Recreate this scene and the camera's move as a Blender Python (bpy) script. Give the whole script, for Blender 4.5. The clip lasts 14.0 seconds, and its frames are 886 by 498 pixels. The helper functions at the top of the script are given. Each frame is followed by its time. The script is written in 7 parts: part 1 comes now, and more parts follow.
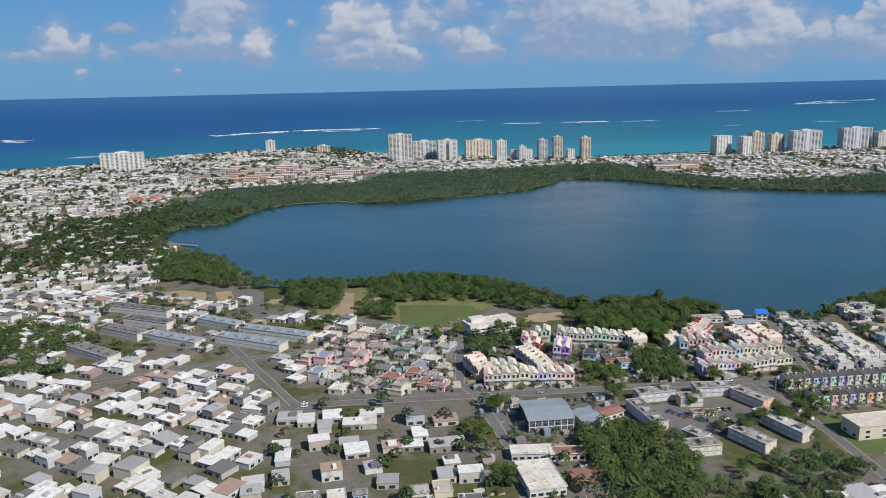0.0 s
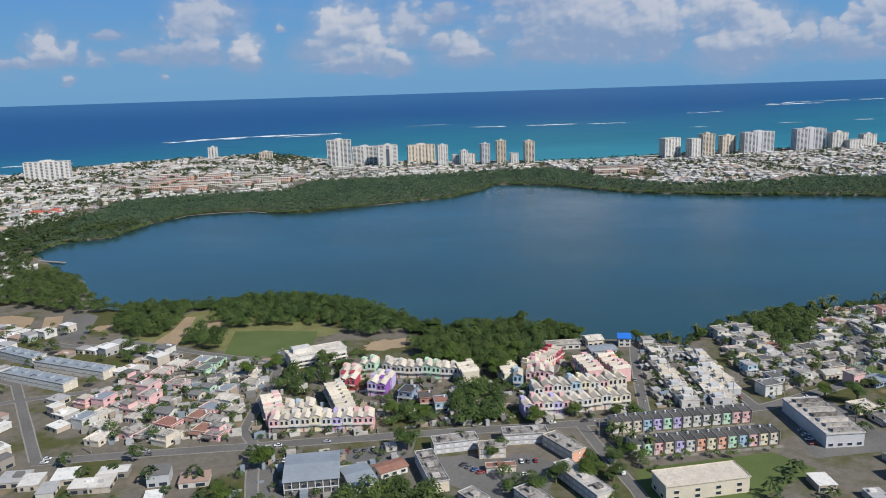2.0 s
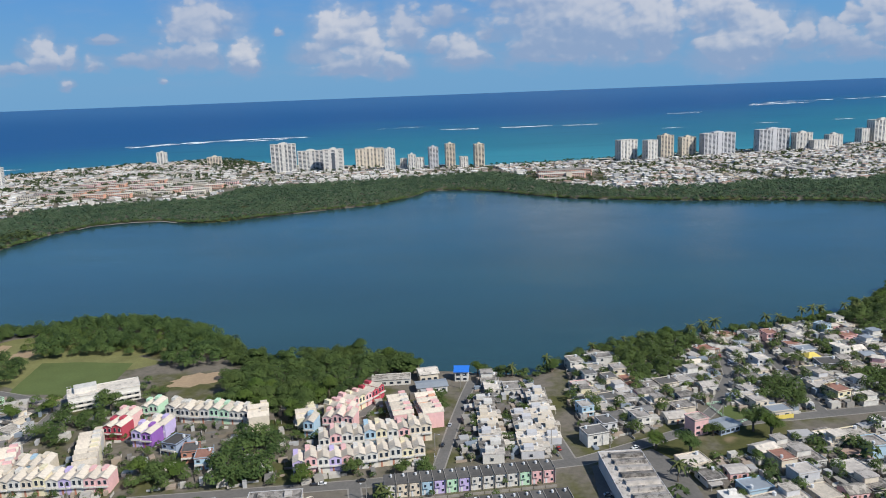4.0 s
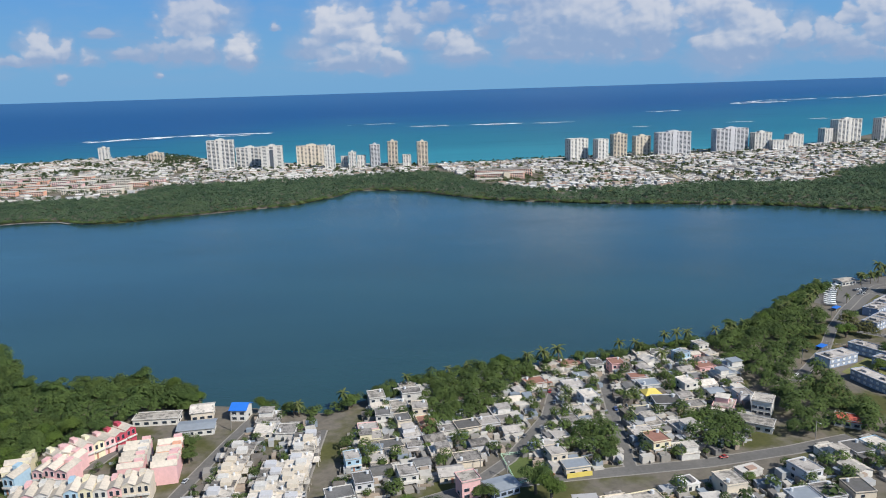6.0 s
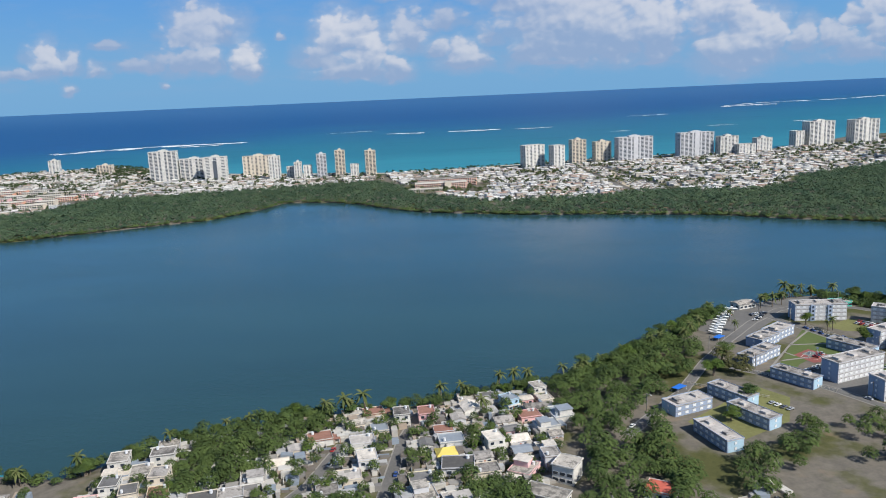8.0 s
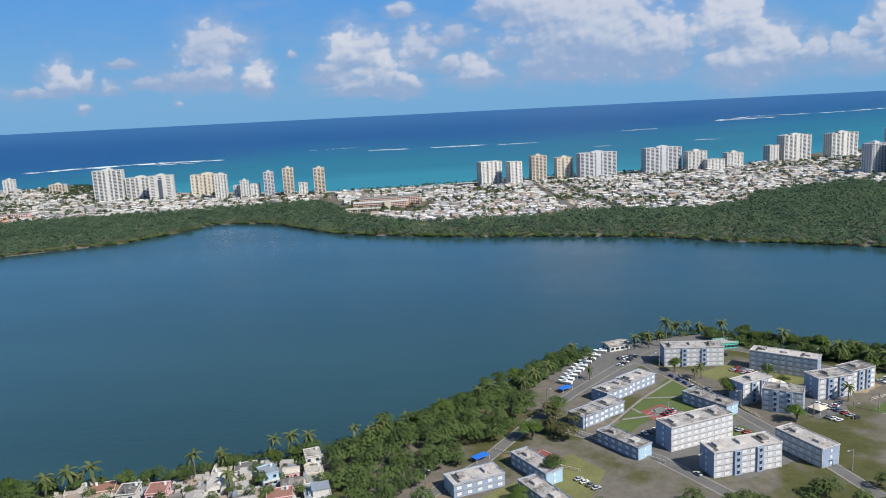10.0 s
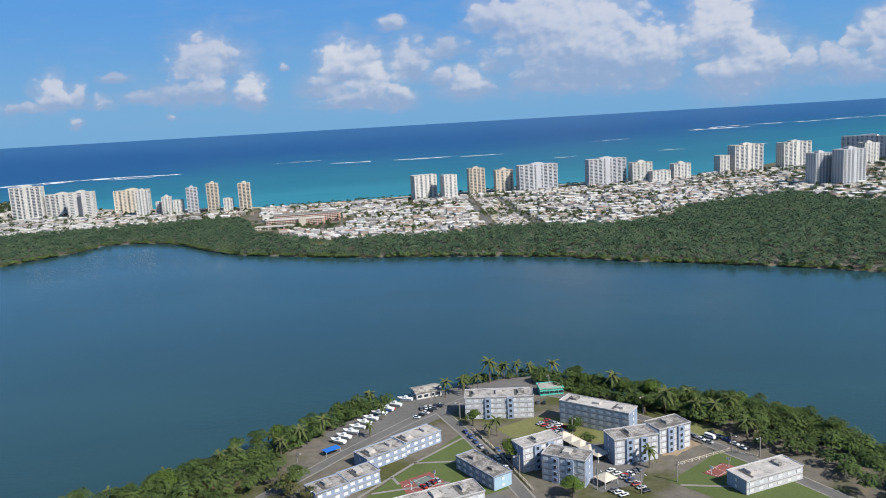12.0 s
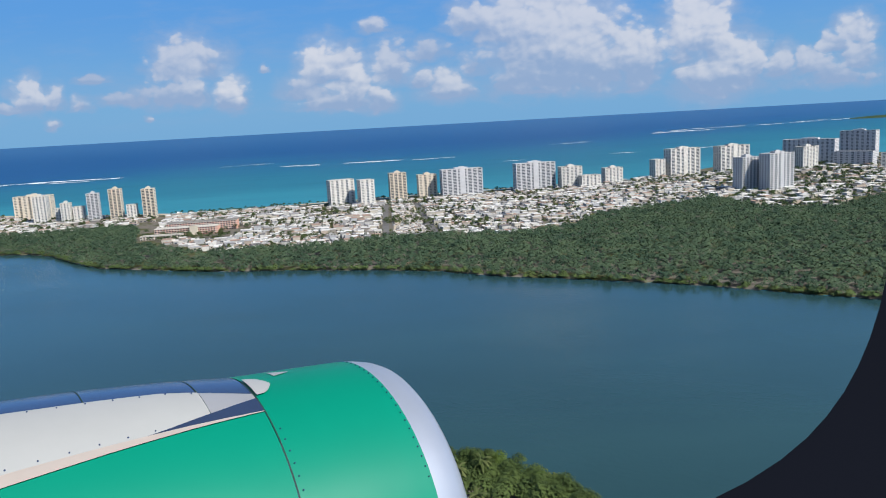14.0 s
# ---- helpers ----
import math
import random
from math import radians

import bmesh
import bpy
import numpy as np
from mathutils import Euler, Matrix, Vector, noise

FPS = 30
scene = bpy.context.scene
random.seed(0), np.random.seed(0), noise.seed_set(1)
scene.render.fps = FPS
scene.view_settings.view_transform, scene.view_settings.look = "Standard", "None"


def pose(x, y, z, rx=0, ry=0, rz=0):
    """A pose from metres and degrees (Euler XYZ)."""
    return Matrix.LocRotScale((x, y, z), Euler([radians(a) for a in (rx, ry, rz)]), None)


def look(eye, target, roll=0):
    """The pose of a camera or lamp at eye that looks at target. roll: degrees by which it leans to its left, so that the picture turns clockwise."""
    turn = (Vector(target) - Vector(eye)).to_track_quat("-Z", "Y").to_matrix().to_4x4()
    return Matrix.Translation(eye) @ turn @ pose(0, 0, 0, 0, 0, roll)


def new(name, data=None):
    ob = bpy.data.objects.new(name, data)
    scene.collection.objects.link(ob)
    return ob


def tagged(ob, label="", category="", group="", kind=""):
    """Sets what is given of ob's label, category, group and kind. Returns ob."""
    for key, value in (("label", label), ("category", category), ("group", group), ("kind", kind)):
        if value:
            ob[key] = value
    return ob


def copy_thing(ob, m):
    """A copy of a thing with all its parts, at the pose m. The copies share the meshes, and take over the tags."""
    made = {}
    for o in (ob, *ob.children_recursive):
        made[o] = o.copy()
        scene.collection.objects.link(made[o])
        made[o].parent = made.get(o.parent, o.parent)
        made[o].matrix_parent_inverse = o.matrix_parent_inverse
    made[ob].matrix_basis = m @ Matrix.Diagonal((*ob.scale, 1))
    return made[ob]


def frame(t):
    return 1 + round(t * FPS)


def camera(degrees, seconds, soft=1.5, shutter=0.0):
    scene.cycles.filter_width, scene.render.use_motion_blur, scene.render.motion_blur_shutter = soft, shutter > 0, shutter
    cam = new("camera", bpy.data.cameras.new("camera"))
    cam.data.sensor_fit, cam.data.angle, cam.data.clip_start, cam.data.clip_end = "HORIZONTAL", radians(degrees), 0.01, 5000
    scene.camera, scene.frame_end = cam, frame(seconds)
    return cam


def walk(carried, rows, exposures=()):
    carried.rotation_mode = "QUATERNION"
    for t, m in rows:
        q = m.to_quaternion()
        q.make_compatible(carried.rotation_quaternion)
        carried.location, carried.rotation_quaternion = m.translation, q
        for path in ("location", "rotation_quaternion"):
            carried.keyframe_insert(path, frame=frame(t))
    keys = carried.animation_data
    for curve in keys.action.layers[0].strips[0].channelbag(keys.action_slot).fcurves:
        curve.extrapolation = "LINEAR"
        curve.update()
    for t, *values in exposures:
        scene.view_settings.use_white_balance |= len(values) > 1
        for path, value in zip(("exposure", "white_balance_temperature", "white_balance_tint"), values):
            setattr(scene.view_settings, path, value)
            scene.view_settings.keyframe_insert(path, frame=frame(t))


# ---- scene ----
cam = camera(60.3, 14.0, soft=1.0)
# seconds, east, north, height, yaw, pitch, roll
ROWS = [
    (0.0, 0.0, 0.0, 107.20, 1.73, -12.35, 1.31),
    (0.5, 16.2, 9.7, 106.35, 1.28, -12.26, 1.39),
    (1.0, 32.3, 19.4, 105.49, 1.27, -12.13, 1.53),
    (1.5, 48.5, 29.1, 104.63, 1.09, -12.12, 1.70),
    (2.0, 64.6, 38.8, 103.76, 0.93, -12.08, 1.79),
    (2.5, 80.8, 48.5, 102.89, 0.71, -12.01, 2.01),
    (3.0, 96.9, 58.2, 102.01, 0.77, -11.91, 2.06),
    (5.5, 177.5, 106.7, 97.52, 0.82, -11.98, 2.25),
    (6.0, 193.6, 116.4, 96.60, 0.59, -12.17, 1.73),
    (6.5, 209.7, 126.1, 95.68, 0.68, -12.25, 1.67),
    (7.0, 225.8, 135.8, 94.75, 0.74, -12.20, 1.92),
    (7.5, 241.9, 145.6, 93.82, 0.79, -12.04, 2.15),
    (8.0, 258.0, 155.3, 92.88, 0.94, -11.66, 2.48),
    (10.5, 338.4, 203.9, 88.09, 1.87, -10.17, 2.94),
    (11.0, 354.5, 213.6, 87.11, 1.75, -9.85, 3.23),
    (11.5, 370.5, 223.3, 86.13, 1.44, -9.72, 3.37),
    (12.0, 386.6, 233.0, 85.14, 1.18, -9.66, 3.25),
    (12.5, 402.6, 242.8, 84.15, 0.97, -9.58, 3.33),
    (13.0, 418.7, 252.5, 83.15, 0.71, -9.64, 3.37),
    (13.5, 434.7, 262.2, 82.14, 0.19, -9.75, 3.13),
    (14.0, 450.7, 271.9, 81.13, -0.23, -9.55, 3.15),
]
walk(cam, [(t, pose(x, y, z, 90 + pitch, roll, yaw)) for t, x, y, z, yaw, pitch, roll in ROWS],
     [(0.0, 0.13, 6330, 9), (2.8, 0.15, 6330, 9), (5.5, 0.30, 6330, 9), (14.0, 0.36, 6330, 9)])

# ---- sun and sky ----
SUN_DIR = Vector((0.62, -0.50, 0.72)).normalized()
SUN_ELEVATION = math.asin(SUN_DIR.z)
SUN_TURN = math.atan2(SUN_DIR.x, SUN_DIR.y)
sun_data = bpy.data.lights.new("sun", "SUN")
sun_data.energy, sun_data.angle, sun_data.color = 4.3, radians(0.53), (1.0, 0.945, 0.86)
sun = new("sun", sun_data)
sun.matrix_world = look(SUN_DIR * 900, (0, 0, 0))

# cumulus clouds of the distant sky: bearing and foot as tangents, half width, height, density, sunlit share
CLOUDS_WEST = [
    (-0.526, 0.046, 0.022, 0.035, 0.8, 0.75), (-0.494, 0.047, 0.015, 0.025, 0.7, 0.6), (-0.55, 0.041, 0.069, 0.014, 0.5, 0.25),
    (-0.463, 0.039, 0.013, 0.017, 0.65, 0.55), (-0.442, 0.073, 0.027, 0.01, 0.55, 0.1), (-0.496, 0.02, 0.012, 0.01, 0.5, 0.5),
    (-0.319, 0.079, 0.044, 0.042, 0.85, 0.6), (-0.342, 0.043, 0.036, 0.035, 0.6, 0.3), (-0.312, 0.045, 0.019, 0.032, 0.85, 0.8),
    (-0.393, 0.045, 0.045, 0.018, 0.5, 0.15), (-0.266, 0.036, 0.02, 0.031, 1.0, 1.0), (-0.258, 0.029, 0.009, 0.011, 0.8, 0.7),
    (-0.375, 0.023, 0.007, 0.007, 0.4, 0.4), (-0.172, 0.044, 0.035, 0.025, 0.6, 0.25), (-0.147, 0.067, 0.029, 0.036, 1.0, 1.0),
    (-0.11, 0.042, 0.026, 0.04, 1.0, 0.95),
]
CLOUDS_MID = [
    (-0.128, 0.026, 0.052, 0.021, 0.8, 0.5), (-0.076, 0.024, 0.019, 0.026, 0.9, 0.8), (-0.221, 0.075, 0.007, 0.01, 0.4, 0.4),
    (-0.112, 0.08, 0.019, 0.023, 0.6, 0.5), (-0.055, 0.059, 0.031, 0.042, 0.75, 0.55), (0.011, 0.032, 0.034, 0.03, 0.9, 0.75),
    (-0.022, 0.048, 0.019, 0.021, 0.8, 0.75), (-0.016, 0.083, 0.036, 0.02, 0.5, 0.3), (0.046, 0.062, 0.024, 0.03, 0.55, 0.4),
    (0.094, 0.033, 0.034, 0.028, 0.6, 0.2), (0.144, 0.044, 0.071, 0.061, 0.95, 0.7), (0.205, 0.044, 0.057, 0.055, 0.9, 0.65),
    (0.256, 0.045, 0.033, 0.057, 1.0, 0.9), (0.123, 0.028, 0.057, 0.011, 0.45, 0.3), (0.251, 0.026, 0.036, 0.011, 0.4, 0.3),
    (0.312, 0.061, 0.018, 0.031, 0.7, 0.6),
]
CLOUDS_EAST = [
    (0.358, 0.028, 0.048, 0.068, 1.0, 0.85), (0.393, 0.033, 0.026, 0.048, 0.9, 0.8), (0.358, 0.028, 0.057, 0.015, 0.6, 0.2),
    (0.441, 0.036, 0.021, 0.029, 0.75, 0.6), (0.478, 0.037, 0.03, 0.027, 0.75, 0.55), (0.511, 0.021, 0.067, 0.023, 0.55, 0.2),
    (0.505, 0.065, 0.017, 0.019, 0.75, 0.6), (0.538, 0.044, 0.025, 0.034, 0.7, 0.5), (0.143, 0.081, 0.079, 0.09, 1.0, 0.85),
    (0.093, 0.104, 0.05, 0.048, 0.8, 0.7), (0.337, 0.084, 0.043, 0.066, 0.95, 0.9), (-0.078, 0.119, 0.019, 0.014, 0.6, 0.6),
    (0.043, 0.114, 0.029, 0.034, 0.7, 0.6), (0.533, 0.076, 0.026, 0.024, 0.85, 0.8),
]


class Nodes:
    """Short calls for building a node tree."""

    def __init__(self, tree):
        self.tree = tree
        tree.nodes.clear()

    def add(self, kind, sockets=None, **settings):
        node = self.tree.nodes.new(kind)
        for key, value in settings.items():
            setattr(node, key, value)
        for key, value in (sockets or {}).items():
            if isinstance(value, bpy.types.NodeSocket):
                self.tree.links.new(value, node.inputs[key])
            else:
                node.inputs[key].default_value = value
        return node

    def math(self, op, a, b=0.0, c=0.0):
        return self.add("ShaderNodeMath", {0: a, 1: b, 2: c}, operation=op).outputs[0]

    def vec(self, op, a, b=(0, 0, 0)):
        node = self.add("ShaderNodeVectorMath", {0: a, 1: b}, operation=op)
        return node.outputs["Value" if op in ("LENGTH", "DOT_PRODUCT", "DISTANCE") else "Vector"]

    def noise(self, vector, scale, detail=4.0, rough=0.55):
        return self.add("ShaderNodeTexNoise", {"Vector": vector, "Scale": scale, "Detail": detail, "Roughness": rough}).outputs[0]

    def ramp(self, fac, lo, hi, a=0.0, b=1.0):
        return self.add("ShaderNodeMapRange", {0: fac, 1: lo, 2: hi, 3: a, 4: b}, interpolation_type="SMOOTHSTEP").outputs[0]

    def mix(self, fac, a, b, blend="MIX"):
        node = self.add("ShaderNodeMix", {0: fac, 6: a, 7: b}, data_type="RGBA", blend_type=blend)
        return node.outputs[2]


def build_sky():
    world = bpy.data.worlds.new("sky")
    scene.world = world
    world.use_nodes = True
    n = Nodes(world.node_tree)
    sky = n.add("ShaderNodeTexSky", sky_type="NISHITA", sun_disc=False, sun_elevation=SUN_ELEVATION, sun_rotation=SUN_TURN,
                altitude=100.0, air_density=1.0, dust_density=0.6, ozone_density=2.2)
    way = n.add("ShaderNodeTexCoord").outputs["Generated"]
    part = n.add("ShaderNodeSeparateXYZ", {0: way})
    ahead = n.math("MAXIMUM", part.outputs[1], 0.02)
    flat = n.add("ShaderNodeCombineXYZ", {0: n.math("DIVIDE", part.outputs[0], ahead), 1: n.math("DIVIDE", part.outputs[2], ahead)}).outputs[0]

    # billows break up the outlines
    wide = n.vec("MULTIPLY", flat, (1.0, 1.35, 1.0))
    swirl = n.add("ShaderNodeTexNoise", {"Vector": wide, "Scale": 30.0, "Detail": 4.0})
    bent = n.vec("ADD", flat, n.vec("MULTIPLY", n.vec("SUBTRACT", swirl.outputs["Color"], (0.5, 0.5, 0.5)), (0.032, 0.020, 0.0)))

    # domes on flat feet; the strongest sets the outline, all together the light
    shape, weight, shine, rise = None, 0.001, 0.0, 0.0
    for u, v, a, h, k, b in CLOUDS_WEST + CLOUDS_MID + CLOUDS_EAST:
        near = n.add("ShaderNodeSeparateXYZ", {0: n.vec("MULTIPLY", n.vec("SUBTRACT", bent, (u, v, 0)), (1 / a, 1 / h, 0))})
        up = near.outputs[1]
        tall = n.math("MAXIMUM", up, n.math("MULTIPLY", up, -3.4))
        out = n.math("SQRT", n.math("MULTIPLY_ADD", near.outputs[0], near.outputs[0], n.math("MULTIPLY", tall, tall)))
        value = n.math("MULTIPLY_ADD", out, -0.55, 0.40 + 0.42 * k)
        share = n.math("MAXIMUM", n.math("ADD", value, 0.12), 0.0)
        shape = value if shape is None else n.math("MAXIMUM", shape, value)
        weight = n.math("ADD", share, weight)
        shine = n.math("MULTIPLY_ADD", share, b, shine)
        rise = n.math("MULTIPLY_ADD", share, up, rise)
    shine, rise = n.math("DIVIDE", shine, weight), n.math("DIVIDE", rise, weight)

    def billows(place):
        soft = n.noise(place, 20.0, 7.0, 0.56)
        round_1 = n.add("ShaderNodeTexVoronoi", {"Vector": place, "Scale": 46.0, "Smoothness": 0.6}, feature="SMOOTH_F1").outputs["Distance"]
        round_2 = n.add("ShaderNodeTexVoronoi", {"Vector": place, "Scale": 110.0, "Smoothness": 0.5}, feature="SMOOTH_F1").outputs["Distance"]
        knobs = n.math("MULTIPLY_ADD", round_1, -0.36, n.math("MULTIPLY_ADD", round_2, -0.18, 0.25))
        return n.math("MULTIPLY_ADD", n.math("SUBTRACT", soft, 0.5), 0.72, knobs)

    curl = n.vec("ADD", wide, n.vec("MULTIPLY", n.vec("SUBTRACT", swirl.outputs["Color"], (0.5, 0.5, 0.5)), (0.016, 0.016, 0.0)))
    puffs = billows(curl)
    slope = n.math("SUBTRACT", puffs, billows(n.vec("ADD", curl, (0.005, 0.009, 0.0))))
    body = n.math("ADD", puffs, shape)
    veil = n.noise(n.vec("MULTIPLY", flat, (6.0, 26.0, 1.0)), 1.0, 6.0, 0.6)
    veil = n.math("MULTIPLY", n.ramp(veil, 0.46, 0.8, 0.0, 0.42), n.ramp(part.outputs[2], 0.004, 0.03))
    sharp = n.math("MULTIPLY_ADD", n.ramp(rise, 0.0, 0.5), -0.18, 0.46)
    dense = n.ramp(n.math("DIVIDE", body, sharp), 0.0, 1.0)
    # thin grey cloud hangs round and between the heads
    drift = n.noise(n.vec("MULTIPLY", flat, (16.0, 34.0, 1.0)), 1.0, 6.0, 0.58)
    thin = n.ramp(n.math("MULTIPLY_ADD", n.math("SUBTRACT", drift, 0.5), 1.3, shape), -0.30, 0.42, 0.0, 0.7)
    cover = n.math("MAXIMUM", n.math("MAXIMUM", n.math("MULTIPLY", dense, 0.93), thin), veil)
    cover = n.math("MULTIPLY", cover, n.ramp(part.outputs[1], 0.05, 0.3))
    light = n.math("MULTIPLY_ADD", slope, 1.15, n.math("MULTIPLY_ADD", n.ramp(rise, -0.05, 0.6), 0.72, -0.14))
    light = n.math("MULTIPLY", n.ramp(light, -0.15, 0.75), n.math("MULTIPLY_ADD", shine, 0.85, 0.14))
    light = n.math("MULTIPLY", light, n.ramp(body, -0.05, 0.35, 0.1, 1.0))
    colour = n.mix(light, (0.275, 0.355, 0.52, 1), (0.66, 0.645, 0.67, 1))
    # thin bright haze low over the sea
    haze = n.ramp(part.outputs[2], 0.5, 0.12, 0.0, 0.95)
    tinted = n.mix(1.0, sky.outputs[0], (0.82, 0.95, 1.05, 1), "MULTIPLY")
    clear = n.add("ShaderNodeBackground", {0: tinted, 1: 0.075}).outputs[0]
    low = n.add("ShaderNodeBackground", {0: n.mix(n.ramp(part.outputs[2], 0.02, 0.17), (0.150, 0.330, 0.55, 1), (0.085, 0.265, 0.59, 1)), 1: 0.95}).outputs[0]
    cloud = n.add("ShaderNodeBackground", {0: colour, 1: 0.9}).outputs[0]
    blue = n.add("ShaderNodeMixShader", {0: haze, 1: clear, 2: low}).outputs[0]
    whole = n.add("ShaderNodeMixShader", {0: n.math("MULTIPLY", cover, 0.88), 1: blue, 2: cloud}).outputs[0]
    n.add("ShaderNodeOutputWorld", {0: whole})


build_sky()


# ---- materials ----
def material(name, colour, rough=0.8, vary=0.25, grain=3.0, stain=0.35, bump=0.0, metal=0.0, random_tint=0.0, island=False, spec=0.3, grime=0.0):
    """A surface with grain and larger stains; random_tint varies it from piece to piece."""
    m = bpy.data.materials.new(name)
    m.use_nodes = True
    n = Nodes(m.node_tree)
    place = n.add("ShaderNodeTexCoord").outputs["Object"]
    fine = n.noise(place, grain, 5.0, 0.6)
    wide = n.noise(place, stain, 3.0, 0.5)
    value = n.math("MULTIPLY_ADD", n.math("SUBTRACT", fine, 0.5), vary * 1.6, 1.0)
    value = n.math("MULTIPLY", value, n.math("MULTIPLY_ADD", n.math("SUBTRACT", wide, 0.5), vary * 1.6, 1.0))
    if random_tint:
        chance = n.add("ShaderNodeNewGeometry").outputs["Random Per Island"] if island else n.add("ShaderNodeObjectInfo").outputs["Random"]
        value = n.math("MULTIPLY", value, n.math("MULTIPLY_ADD", n.math("SUBTRACT", chance, 0.5), random_tint * 2, 1.0))
    rgb = n.vec("MULTIPLY", (*colour, ), n.add("ShaderNodeCombineXYZ", {0: value, 1: value, 2: value}).outputs[0])
    if grime:
        blots = n.noise(place, 0.55, 6.0, 0.7)
        own = n.add("ShaderNodeObjectInfo").outputs["Random"]
        reach = n.math("MULTIPLY_ADD", own, 0.16, 0.40)
        rgb = n.mix(n.math("MULTIPLY", n.ramp(n.math("SUBTRACT", blots, reach), 0.0, 0.14), grime), rgb, (0.085, 0.078, 0.07, 1))
    sockets = {"Base Color": rgb, "Roughness": rough, "Metallic": metal, "Specular IOR Level": spec}
    if bump:
        sockets["Normal"] = n.add("ShaderNodeBump", {"Height": fine, "Strength": bump, "Distance": 0.1}).outputs[0]
    n.add("ShaderNodeOutputMaterial", {0: n.add("ShaderNodeBsdfPrincipled", sockets).outputs[0]})
    return m


def leaf_material(name, dark, light, scale=0.25):
    m = bpy.data.materials.new(name)
    m.use_nodes = True
    n = Nodes(m.node_tree)
    place = n.add("ShaderNodeNewGeometry")
    chance = place.outputs["Random Per Island"]
    wide = n.noise(place.outputs["Position"], scale * 0.7, 3.0)
    mixed = n.math("MULTIPLY_ADD", chance, 0.4, n.math("MULTIPLY", n.ramp(wide, 0.34, 0.66), 0.6))
    own = n.add("ShaderNodeObjectInfo").outputs["Random"]
    colour = n.mix(mixed, (*dark, 1), (*light, 1))
    colour = n.mix(n.math("MULTIPLY", own, 0.28 if scale > 0.2 else 0.0), colour, (0.10, 0.11, 0.03, 1))
    # a crown of small leaves takes light more evenly than one flat leaf
    soft = n.vec("NORMALIZE", n.vec("ADD", n.vec("MULTIPLY", place.outputs["Normal"], (0.6, 0.6, 0.6)), (0.0, 0.0, 0.55)))
    n.add("ShaderNodeOutputMaterial", {0: n.add("ShaderNodeBsdfPrincipled", {"Base Color": colour, "Roughness": 0.75, "Specular IOR Level": 0.15, "Normal": soft}).outputs[0]})
    return m


def island_paint(name, colours, rough=0.85):
    """Each separate piece of a mesh takes one of a few paints."""
    m = bpy.data.materials.new(name)
    m.use_nodes = True
    n = Nodes(m.node_tree)
    geo = n.add("ShaderNodeNewGeometry")
    ramp = n.add("ShaderNodeValToRGB", {0: geo.outputs["Random Per Island"]})
    ramp.color_ramp.interpolation = "CONSTANT"
    while len(ramp.color_ramp.elements) < len(colours):
        ramp.color_ramp.elements.new(0.5)
    for k, (element, colour) in enumerate(zip(ramp.color_ramp.elements, colours)):
        element.position, element.color = k / len(colours), (*colour, 1)
    grime = n.noise(geo.outputs["Position"], 0.6, 5.0, 0.65)
    colour = n.mix(n.ramp(grime, 0.45, 0.75, 0.0, 0.5), ramp.outputs[0], (0.25, 0.24, 0.22, 1))
    n.add("ShaderNodeOutputMaterial", {0: n.add("ShaderNodeBsdfPrincipled", {"Base Color": colour, "Roughness": rough, "Specular IOR Level": 0.2}).outputs[0]})
    return m


